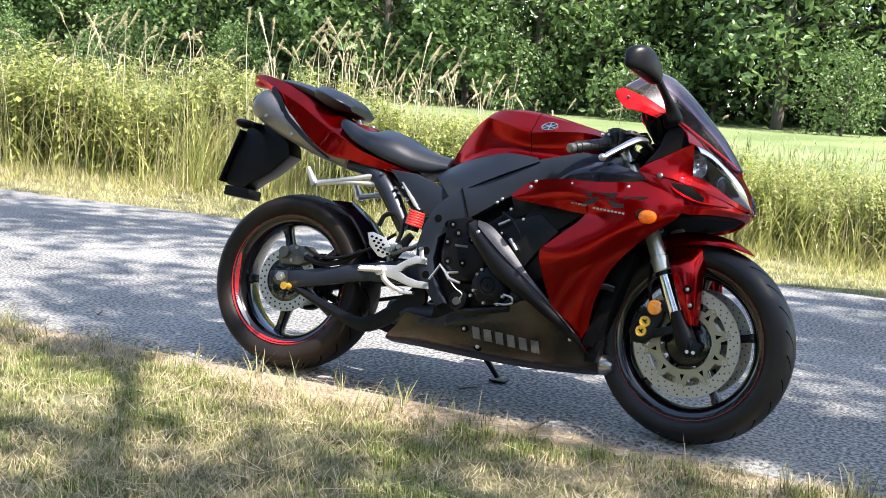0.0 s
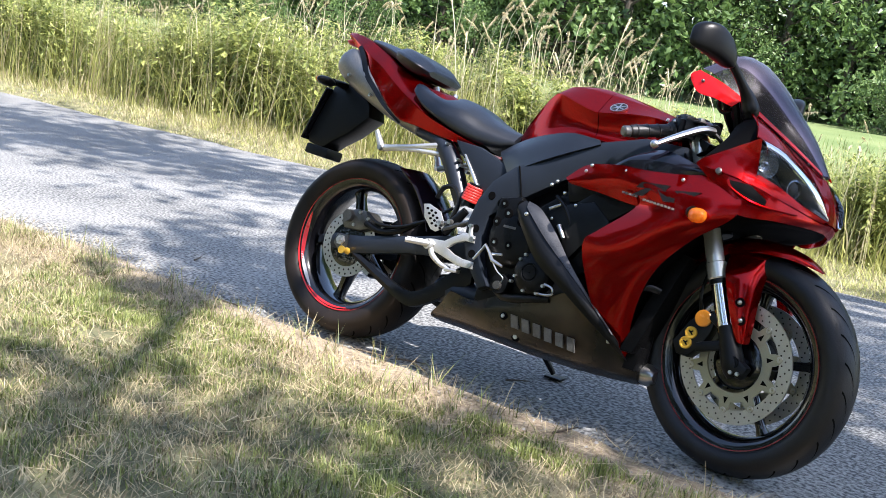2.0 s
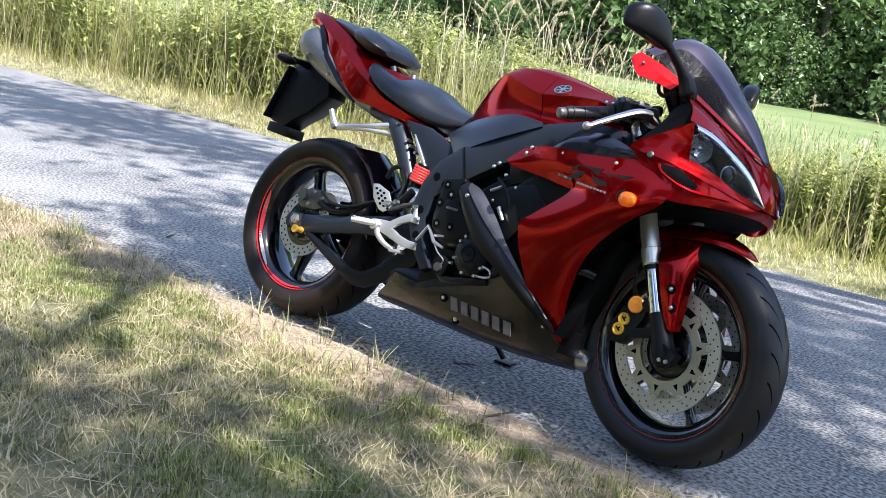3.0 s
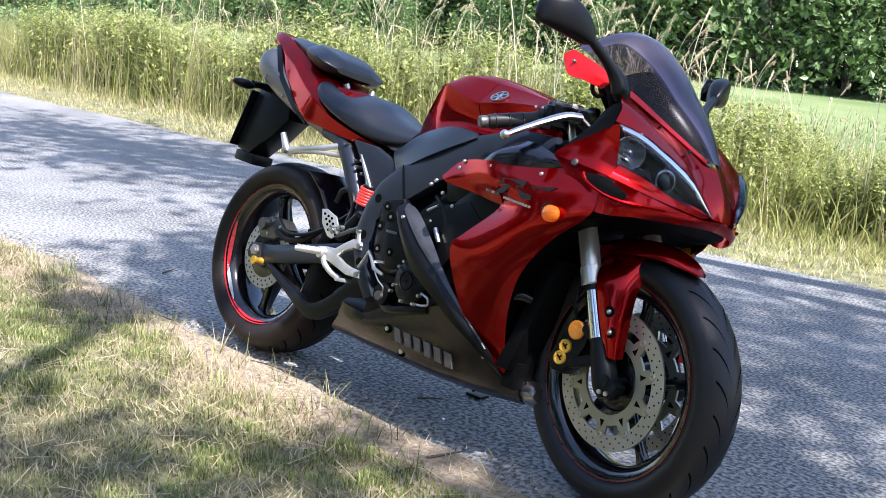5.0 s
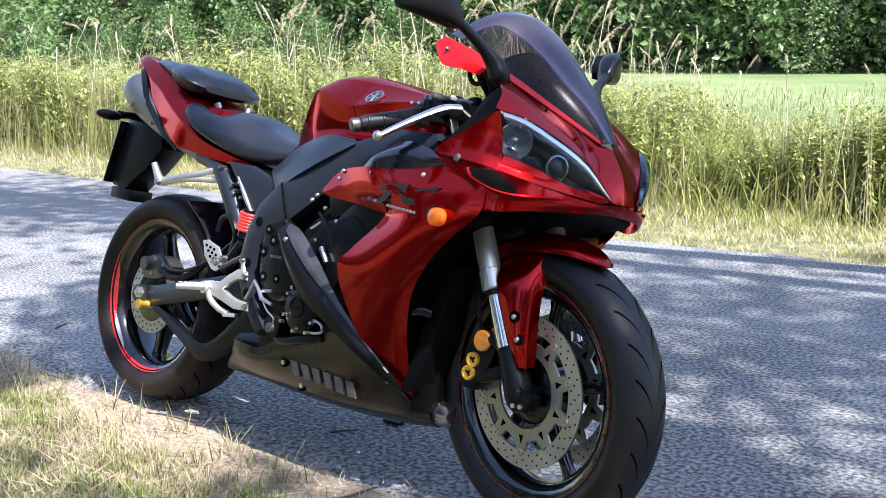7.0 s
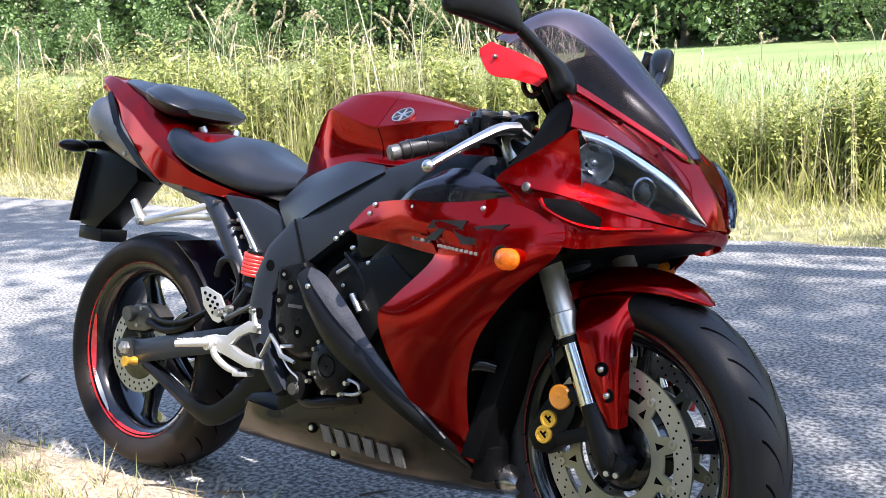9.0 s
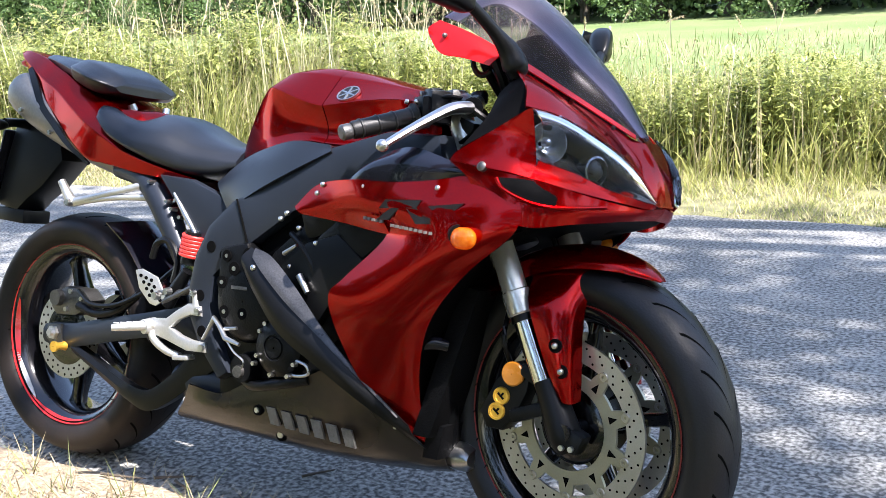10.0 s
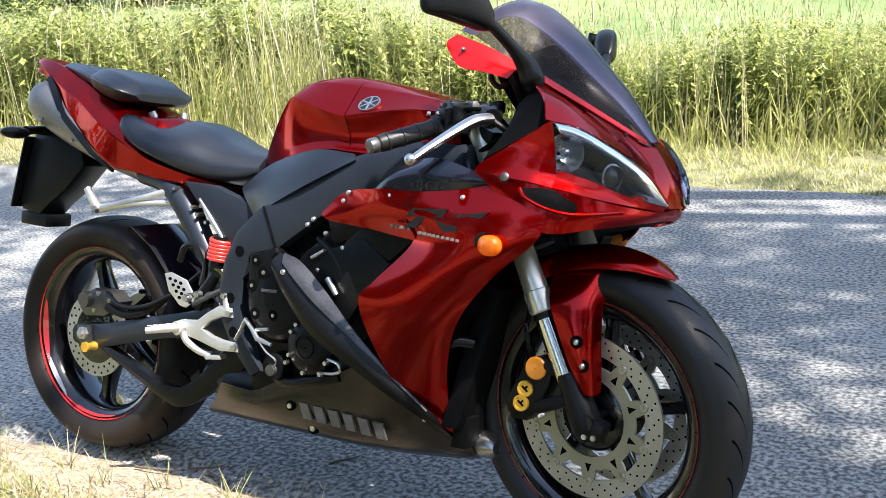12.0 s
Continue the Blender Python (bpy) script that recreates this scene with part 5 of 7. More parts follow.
part("header_pipe", tube([(1.05, -0.06, 0.45), (1.10, -0.07, 0.40), (1.125, -0.07, 0.30), (1.115, -0.05, 0.20)], 0.019, 12, 16), ENGINE_BLACK, bike)
part("inner_fender", skin([[(1.20, -0.24, 0.56), (1.28, -0.24, 0.612), (1.36, -0.20, 0.648), (1.44, -0.13, 0.664)], [(1.20, 0, 0.60), (1.28, 0, 0.64), (1.36, 0, 0.665), (1.46, 0, 0.675)],
                           [(1.20, 0.24, 0.56), (1.28, 0.24, 0.612), (1.36, 0.20, 0.648), (1.44, 0.13, 0.664)]], 10, 10, 0.004, outward=Vector((0, 0, 1))), DARK_VOID, bike, "dark tray under the nose")

# side stand
stand = new("side_stand")
stand.parent = bike
up = Matrix.Rotation(radians(-LEAN), 4, "X").inverted()
foot = bike.matrix_world.inverted() @ Vector((0.694, 0.277, 0.005))
part("leg", tube([(0.600, 0.130, 0.240), (0.640, 0.200, 0.170), tuple(foot + Vector((-0.004, -0.012, 0.014)))], [0.013, 0.011, 0.009], 12), BLACK_PLASTIC, stand, "black side-stand leg")
bm = box((0, 0, 0), (0.060, 0.040, 0.008), 0.003)
bmesh.ops.transform(bm, matrix=Matrix.Translation(foot + Vector((0, 0, 0.002))) @ up, verts=bm.verts)
part("foot", bm, BLACK_PLASTIC, stand)

# fairing
fairing = new("side_fairing")
fairing.parent = bike


def fairing_wing():
    return skin([
        [(0.827, -0.203, 0.654), (0.890, -0.212, 0.699), (1.000, -0.250, 0.710), (1.052, -0.260, 0.7085)],
        [(0.838, -0.208, 0.646), (0.930, -0.226, 0.664), (1.030, -0.256, 0.664), (1.068, -0.265, 0.664)],
        [(0.850, -0.206, 0.640), (0.960, -0.218, 0.629), (1.030, -0.229, 0.619), (1.084, -0.242, 0.6135)]], 18, 10, 0.004)


def fairing_side():
    return skin([
        [(1.045, -0.259, 0.7085), (1.110, -0.268, 0.708), (1.190, -0.268, 0.714), (1.262, -0.260, 0.727), (1.300, -0.258, 0.730)],
        [(1.060, -0.263, 0.664), (1.120, -0.277, 0.663), (1.210, -0.287, 0.668), (1.290, -0.280, 0.678), (1.350, -0.262, 0.690)],
        [(1.076, -0.240, 0.614), (1.140, -0.270, 0.612), (1.212, -0.286, 0.612), (1.290, -0.283, 0.614), (1.350, -0.266, 0.634)],
        [(0.992, -0.248, 0.530), (1.070, -0.266, 0.534), (1.140, -0.274, 0.540), (1.200, -0.270, 0.548), (1.262, -0.262, 0.560)],
        [(0.957, -0.249, 0.490), (1.020, -0.256, 0.474), (1.080, -0.253, 0.466), (1.135, -0.241, 0.462), (1.178, -0.232, 0.475)],
        [(0.975, -0.228, 0.410), (1.020, -0.224, 0.400), (1.065, -0.213, 0.392), (1.098, -0.202, 0.386), (1.130, -0.188, 0.390)],
        [(1.017, -0.178, 0.305), (1.040, -0.168, 0.300), (1.060, -0.158, 0.295), (1.080, -0.147, 0.290), (1.104, -0.138, 0.295)],
        [(1.085, -0.104, 0.212), (1.088, -0.103, 0.209), (1.091, -0.101, 0.208), (1.094, -0.100, 0.208), (1.100, -0.099, 0.212)]], 24, 44, 0.004)


both_sides("wing_panel", fairing_wing, RED, fairing, "glossy red rear wing of the fairing", 0.86)
both_sides("side_panel", fairing_side, RED, fairing, "glossy red side fairing panel", 0.86)
both_sides("air_scoop", lambda: skin([
    [(0.950, -0.200, 0.700), (1.012, -0.214, 0.745), (1.060, -0.224, 0.764), (1.118, -0.236, 0.772), (1.180, -0.246, 0.758), (1.268, -0.258, 0.728)],
    [(0.940, -0.214, 0.692), (1.010, -0.244, 0.728), (1.060, -0.254, 0.742), (1.118, -0.262, 0.746), (1.180, -0.266, 0.738), (1.268, -0.264, 0.726)],
    [(0.930, -0.220, 0.682), (1.010, -0.246, 0.703), (1.060, -0.255, 0.706), (1.118, -0.262, 0.707), (1.180, -0.264, 0.713), (1.266, -0.260, 0.722)]], 22, 10, 0.004), BLACK_GLOSS, fairing, "gloss black air scoop cover")
for px, py, pz in ((0.891, -0.213, 0.682), (0.906, -0.217, 0.699), (1.030, -0.252, 0.698), (1.200, -0.272, 0.700), (1.016, -0.178, 0.303), (1.054, -0.142, 0.248)):
    bolt_head((px, py - 0.002, pz), 0.0055, fairing)
bm = bmesh.new()
for quad in (((1.090, 0.676), (1.175, 0.678), (1.165, 0.664), (1.075, 0.660)), ((1.105, 0.662), (1.125, 0.662), (1.100, 0.640), (1.070, 0.640)),
             ((1.140, 0.664), (1.165, 0.664), (1.200, 0.638), (1.165, 0.636)), ((1.190, 0.668), (1.262, 0.676), (1.235, 0.656), (1.190, 0.640), (1.178, 0.644), (1.205, 0.658))):
    vs = [bm.verts.new((x, -0.283 + 0.25 * max(0, 1.20 - x) ** 1.25, z)) for x, z in quad]
    bm.faces.new(vs)
r = bmesh.ops.extrude_face_region(bm, geom=bm.faces[:])
for g in r["geom"]:
    if isinstance(g, bmesh.types.BMVert):
        g.co.y -= 0.0045
part("side_decal", bm, DARK_DECAL, fairing, "black angular side decal", smooth=False)
bm = bmesh.new()
for x0, x1, z0 in ((1.035, 1.088, 0.641), (1.104, 1.205, 0.631)):
    n = 5 if x1 < 1.1 else 9
    for i in range(n):
        xa = x0 + (x1 - x0) * i / n
        box((xa + 0.004, -0.2845 + 0.25 * max(0, 1.20 - xa) ** 1.25, z0 - (xa - x0) * 0.10), ((x1 - x0) / n * 0.62, 0.004, 0.0055), 0.0004, None, bm)
part("small_marks", bm, GREY_DECAL, fairing, "row of small pale marks", smooth=False)
for side in (-1, 1):
    ind = new("front_indicator")
    ind.parent = bike
    y = side * (0.296 if side < 0 else 0.226)
    x = 1.270 if side < 0 else 1.300
    z = 0.618 if side < 0 else 0.613
    part("base", tube([(x - 0.028, y - side * 0.030, z + 0.008), (x - 0.014, y - side * 0.011, z + 0.004)], [0.022, 0.019], 14), BLACK_PLASTIC, ind)
    part("lens", ellipsoid((x, y, z), (0.028, 0.017, 0.019), Matrix.Rotation(radians(side * 20), 4, "Z"), squash=0.8), AMBER, ind, "amber front indicator lens")

nose = new("nose_cowl")
nose.parent = bike
both_sides("chin", lambda: skin([
    [(1.255, -0.266, 0.700), (1.350, -0.262, 0.645), (1.428, -0.203, 0.652), (1.476, -0.095, 0.662), (1.490, 0.0, 0.666)],
    [(1.258, -0.270, 0.718), (1.350, -0.264, 0.682), (1.434, -0.203, 0.674), (1.488, -0.090, 0.673), (1.502, 0.0, 0.677)],
    [(1.222, -0.276, 0.748), (1.366, -0.254, 0.724), (1.440, -0.186, 0.700), (1.494, -0.078, 0.684), (1.507, 0.0, 0.688)]], 26, 10, 0.004), RED, nose, "red nose lower panel")
both_sides("cheek", lambda: skin([
    [(1.222, -0.276, 0.748), (1.280, -0.276, 0.740), (1.330, -0.270, 0.732), (1.366, -0.254, 0.724)],
    [(1.236, -0.276, 0.764), (1.288, -0.270, 0.760), (1.334, -0.259, 0.754), (1.368, -0.241, 0.748)],
    [(1.288, -0.266, 0.796), (1.318, -0.261, 0.795), (1.345, -0.254, 0.792), (1.366, -0.245, 0.788)],
    [(1.345, -0.262, 0.829), (1.352, -0.262, 0.833), (1.358, -0.261, 0.836), (1.365, -0.258, 0.838)]], 16, 16, 0.004), RED, nose, "red cheek behind the headlight")
both_sides("brow", lambda: skin([
    [(1.366, -0.254, 0.724), (1.410, -0.219, 0.711), (1.452, -0.170, 0.699), (1.498, -0.070, 0.685)],
    [(1.367, -0.243, 0.738), (1.413, -0.206, 0.722), (1.456, -0.156, 0.706), (1.503, -0.064, 0.688)],
    [(1.370, -0.236, 0.754), (1.419, -0.195, 0.736), (1.460, -0.146, 0.713), (1.509, -0.056, 0.692)]], 20, 8, 0.003), RED, nose, "red lip below the headlight")
both_sides("cheek_bolt", lambda: tube([(1.284, -0.268, 0.738), (1.284, -0.276, 0.740), (1.284, -0.2785, 0.7405)], [0.0085, 0.0085, 0.005], 14), DARK_STEEL, nose)
both_sides("bonnet", lambda: skin([
    [(1.352, -0.258, 0.842), (1.402, -0.202, 0.826), (1.466, -0.116, 0.771), (1.504, -0.054, 0.698), (1.508, 0.0, 0.690)],
    [(1.318, -0.205, 0.893), (1.362, -0.162, 0.868), (1.430, -0.100, 0.810), (1.484, -0.045, 0.750), (1.498, 0.0, 0.744)],
    [(1.240, -0.158, 0.948), (1.300, -0.122, 0.908), (1.370, -0.090, 0.862), (1.440, -0.040, 0.815), (1.464, 0.0, 0.802)]], 26, 12, 0.004, outward=Vector((0.6, -0.5, 0.6))), RED, nose, "red bonnet between lamps and screen")
# Sheet laid on the chin; the shade of the opening is its colour.
both_sides("ram_air_mouth", lambda: skin([
    [(1.318, -0.275, 0.722), (1.360, -0.259, 0.721), (1.396, -0.232, 0.711), (1.424, -0.206, 0.697)],
    [(1.322, -0.276, 0.714), (1.364, -0.262, 0.704), (1.396, -0.239, 0.696), (1.424, -0.207, 0.690)],
    [(1.332, -0.274, 0.704), (1.366, -0.262, 0.688), (1.396, -0.241, 0.680), (1.424, -0.208, 0.681)]], 18, 8, 0.003), DARK_VOID, nose, "dark sheet painted as the shaded ram-air opening")
both_sides("mouth_lip", lambda: tube([(1.314, -0.276, 0.721), (1.328, -0.277, 0.704), (1.364, -0.265, 0.686), (1.398, -0.243, 0.678), (1.432, -0.207, 0.679), (1.462, -0.160, 0.683)], 0.0034, 8, 28), RED, nose)
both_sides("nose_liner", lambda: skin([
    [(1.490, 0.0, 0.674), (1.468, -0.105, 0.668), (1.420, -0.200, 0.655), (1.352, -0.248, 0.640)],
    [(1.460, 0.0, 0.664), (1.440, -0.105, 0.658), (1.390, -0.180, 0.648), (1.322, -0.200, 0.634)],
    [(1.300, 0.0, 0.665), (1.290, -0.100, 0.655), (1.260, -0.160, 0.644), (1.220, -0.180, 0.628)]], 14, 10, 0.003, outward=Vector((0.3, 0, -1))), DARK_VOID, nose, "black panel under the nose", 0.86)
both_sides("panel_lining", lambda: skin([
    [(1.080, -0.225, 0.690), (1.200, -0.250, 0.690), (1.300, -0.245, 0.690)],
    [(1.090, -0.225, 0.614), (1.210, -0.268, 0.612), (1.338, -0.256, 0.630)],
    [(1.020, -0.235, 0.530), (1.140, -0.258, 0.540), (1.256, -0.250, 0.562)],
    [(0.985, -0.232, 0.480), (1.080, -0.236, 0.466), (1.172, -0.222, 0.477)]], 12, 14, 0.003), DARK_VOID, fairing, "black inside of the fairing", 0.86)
for side in (-1, 1):
    lamp = new("headlight")
    lamp.parent = bike

    def lens_shell():
        return skin([
            [(1.372, -0.236, 0.755), (1.420, -0.196, 0.737), (1.461, -0.147, 0.714), (1.509, -0.056, 0.693)],
            [(1.384, -0.252, 0.782), (1.436, -0.202, 0.760), (1.482, -0.136, 0.726), (1.511, -0.060, 0.695)],
            [(1.386, -0.260, 0.812), (1.436, -0.206, 0.793), (1.489, -0.124, 0.745), (1.512, -0.060, 0.697)],
            [(1.376, -0.261, 0.830), (1.420, -0.206, 0.814), (1.482, -0.118, 0.760), (1.511, -0.058, 0.698)],
            [(1.364, -0.258, 0.838), (1.402, -0.202, 0.824), (1.466, -0.116, 0.769), (1.508, -0.054, 0.698)]], 26, 20, 0.003)

    def bowl():
        return skin([
            [(1.366, -0.230, 0.752), (1.415, -0.185, 0.734), (1.456, -0.140, 0.712), (1.500, -0.056, 0.694)],
            [(1.325, -0.205, 0.795), (1.370, -0.150, 0.775), (1.415, -0.105, 0.745), (1.490, -0.056, 0.696)],
            [(1.352, -0.248, 0.832), (1.386, -0.186, 0.815), (1.450, -0.105, 0.764), (1.500, -0.052, 0.698)]], 20, 12, 0.002)

    def facing(bm, place, way):
        """Turn a lathed piece so that its axis looks along way."""
        way = Vector(way).normalized()
        bmesh.ops.transform(bm, matrix=Matrix.Translation(place) @ way.to_track_quat("Y", "Z").to_matrix().to_4x4(), verts=bm.verts)
        return bm

    def dish():
        """Silver bowl at the rear of the lamp, with its bulb shield."""
        bm = lathe([(0.004, -0.022), (0.016, -0.019), (0.027, -0.008), (0.034, 0.008), (0.0355, 0.008), (0.028, -0.011), (0.016, -0.022), (0.004, -0.025)], (0, 0, 0), 32)
        ellipsoid((0, 0.002, 0), (0.009, 0.012, 0.009), None, bm, 8, 14)
        return facing(bm, (1.366, -0.205, 0.786), (0.80, -0.60, 0.05))

    def barrel():
        """Projector ring looking forward."""
        bm = lathe([(0.019, -0.016), (0.0225, -0.016), (0.0245, 0.008), (0.0255, 0.012), (0.022, 0.013), (0.0185, 0.006)], (0, 0, 0), 36)
        return facing(bm, (1.424, -0.140, 0.745), (0.90, -0.43, -0.05))

    def bulb():
        return ellipsoid((1.428, -0.143, 0.745), (0.016, 0.019, 0.019))

    for nm, mk, mat, lab in (("lens", lens_shell, LENS, "clear headlight lens"), ("bowl", bowl, HOUSING, "dark grey lamp housing"), ("reflector", dish, REFLECTOR, "silver lamp reflector"),
                             ("projector", barrel, REFLECTOR, "silver projector ring"), ("projector_lens", bulb, HOUSING, "")):
        bm = mk()
        part(nm, flip(bm) if side > 0 else bm, mat, lamp, lab)
for px, py, pz in ((1.428, -0.070, 0.826), (1.302, -0.125, 0.912), (1.362, -0.102, 0.872)):
    for side in (1, -1):
        bolt_head((px, py * side, pz), 0.0038, nose, (0.5, -0.4 * side, 0.6), DARK_STEEL)

screen_rows = [
    [(1.452, -0.035, 0.812), (1.462, -0.018, 0.814), (1.466, 0, 0.816), (1.462, 0.018, 0.814), (1.452, 0.035, 0.812)],
    [(1.372, -0.090, 0.866), (1.398, -0.058, 0.890), (1.410, 0, 0.900), (1.398, 0.058, 0.890), (1.372, 0.090, 0.866)],
    [(1.300, -0.122, 0.914), (1.335, -0.080, 0.952), (1.350, 0, 0.968), (1.335, 0.080, 0.952), (1.300, 0.122, 0.914)],
    [(1.225, -0.158, 0.962), (1.270, -0.100, 1.014), (1.288, 0, 1.034), (1.270, 0.100, 1.014), (1.225, 0.158, 0.962)],
    [(1.160, -0.168, 1.004), (1.215, -0.102, 1.058), (1.235, 0, 1.078), (1.215, 0.102, 1.058), (1.160, 0.168, 1.004)],
    [(1.118, -0.158, 1.020), (1.175, -0.090, 1.078), (1.198, 0, 1.094), (1.175, 0.090, 1.078), (1.118, 0.158, 1.020)]]
screen = part("windscreen", skin(screen_rows, 25, 26, 0.003, outward=Vector((0.7, 0, 0.7))), SMOKED, bike, "smoked curved windscreen")
both_sides("cowl_wing", lambda: skin([
    [(1.252, -0.162, 0.950), (1.190, -0.172, 0.982), (1.116, -0.168, 1.010)],
    [(1.245, -0.176, 0.936), (1.185, -0.186, 0.962), (1.098, -0.176, 0.996)],
    [(1.232, -0.180, 0.922), (1.185, -0.192, 0.936), (1.136, -0.192, 0.946), (1.100, -0.176, 0.980)]], 16, 8, 0.003), SUNLIT_RED, nose, "thin bright red cowl wing beside the screen")
bolt_head((1.140, -0.187, 0.978), 0.0045, nose, (0, -1, 0), DARK_STEEL)
for side in (-1, 1):
    mirror = new("mirror")
    mirror.parent = bike
    secs = []
    for y, x, z, rx, rz in ((0.262, 1.246, 1.008, 0.010, 0.012), (0.274, 1.238, 1.014, 0.022, 0.026), (0.300, 1.226, 1.032, 0.030, 0.039), (0.340, 1.212, 1.045, 0.031, 0.046), (0.374, 1.196, 1.047, 0.028, 0.042), (0.394, 1.182, 1.042, 0.020, 0.032), (0.402, 1.176, 1.038, 0.008, 0.014)):
        secs.append([(x + rx * math.copysign(abs(math.cos(a)) ** 0.7, math.cos(a)), side * y, z + rz * math.copysign(abs(math.sin(a)) ** 0.6, math.sin(a))) for a in [2 * math.pi * k / 24 for k in range(24)]])
    secs = [[(1.212 + (q[0] - 1.212) * 0.88, side * 0.330 + (q[1] - side * 0.330) * 0.90, 1.040 + (q[2] - 1.040) * 0.86) for q in ring] for ring in secs]
    part("shell", loft(secs, 20), BLACK_PLASTIC, mirror, "black mirror shell")
    bm = slab([(-0.034, -0.030), (0.032, -0.028), (0.040, 0.0), (0.030, 0.030), (-0.028, 0.032), (-0.040, 0.0)], -0.001, 0.001, 0)
    bmesh.ops.transform(bm, matrix=pose(1.184, side * 0.346, 1.044, 0, 0, 90 - side * 12), verts=bm.verts)
    part("glass", bm, CHROME, mirror, "mirror glass")
    part("stem", tube([(1.238, side * 0.285, 1.018), (1.250, side * 0.250, 0.996), (1.262, side * 0.212, 0.970), (1.273, side * 0.186, 0.946), (1.282, side * 0.174, 0.920), (1.286, side * 0.170, 0.900)], [0.011, 0.011, 0.0125, 0.019, 0.023, 0.015], 16, 22), BLACK_PLASTIC, mirror, "black mirror stem and foot")
# Added strip: the bonnet's sunlit upper edge, painted in brighter red.
both_sides("sunlit_edge", lambda: skin([
    [(1.262, -0.163, 0.949), (1.308, -0.128, 0.918), (1.381, -0.095, 0.870), (1.458, -0.039, 0.816)],
    [(1.270, -0.178, 0.934), (1.317, -0.141, 0.904), (1.390, -0.105, 0.858), (1.462, -0.046, 0.808)]], 20, 4, 0.002, outward=Vector((0.6, -0.5, 0.6))), SUNLIT_RED, nose, "thin red strip painted as the sunlit bonnet edge")
# Dark sheet added so the screen has a smooth, shaded-looking backing.
part("screen_lining", skin([[(x - 0.022, y * 0.93, z - 0.030) for x, y, z in row] for row in screen_rows[:4]], 17, 14, 0.003, outward=Vector((0.7, 0, 0.7))), DARK_VOID, bike, "black sheet added as a dark backing under the screen")
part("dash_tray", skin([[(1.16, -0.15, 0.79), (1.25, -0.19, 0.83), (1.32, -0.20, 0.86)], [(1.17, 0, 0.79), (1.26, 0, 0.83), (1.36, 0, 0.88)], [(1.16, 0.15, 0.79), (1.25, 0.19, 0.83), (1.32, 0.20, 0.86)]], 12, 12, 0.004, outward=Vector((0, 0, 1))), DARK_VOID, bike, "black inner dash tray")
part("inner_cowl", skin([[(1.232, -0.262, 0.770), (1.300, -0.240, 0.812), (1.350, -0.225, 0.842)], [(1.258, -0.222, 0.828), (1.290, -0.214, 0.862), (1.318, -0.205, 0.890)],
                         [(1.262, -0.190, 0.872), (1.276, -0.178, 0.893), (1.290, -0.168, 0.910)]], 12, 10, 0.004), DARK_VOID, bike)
part("instrument", box((1.225, 0, 0.905), (0.07, 0.20, 0.085), 0.015, Matrix.Rotation(radians(-35), 4, "Y")), BLACK_PLASTIC, bike, "black instrument pod")
part("screen_stay", tube([(1.215, -0.10, 0.880), (1.200, -0.135, 0.925), (1.195, -0.150, 0.960), (1.215, -0.165, 0.958)], 0.008, 8, 14), BLACK_PLASTIC, bike)
ring = [Vector((1.203 + 0.018 * math.cos(a), -0.150 + 0.006 * math.cos(a), 0.936 + 0.026 * math.sin(a))) for a in [2 * math.pi * k / 16 for k in range(17)]]
part("stay_loop", tube(ring, 0.0055, 8), BLACK_PLASTIC, bike)
part("throttle_cable", tube([(1.105, -0.190, 0.838), (1.150, -0.185, 0.868), (1.200, -0.140, 0.850), (1.215, -0.080, 0.790)], 0.0045, 8, 18), BLACK_PLASTIC, bike, "black throttle cable")
part("throttle_cable", tube([(1.110, -0.185, 0.832), (1.160, -0.175, 0.856), (1.205, -0.125, 0.838), (1.220, -0.070, 0.780)], 0.0045, 8, 18), BLACK_PLASTIC, bike)
for k in (0.20, 0.30):
    bolt_head(Vector((1.150, -0.135, 0.858)).lerp(Vector((1.034, -0.322, 0.790)), k) + Vector((-0.010, -0.022, 0.018)), 0.0045, bike, (-0.3, -0.8, 0.5))
part("screen_stay", tube([(1.24, -0.11, 0.87), (1.232, -0.14, 0.92), (1.225, -0.16, 0.955)], 0.011, 8, 10), BLACK_PLASTIC, bike)

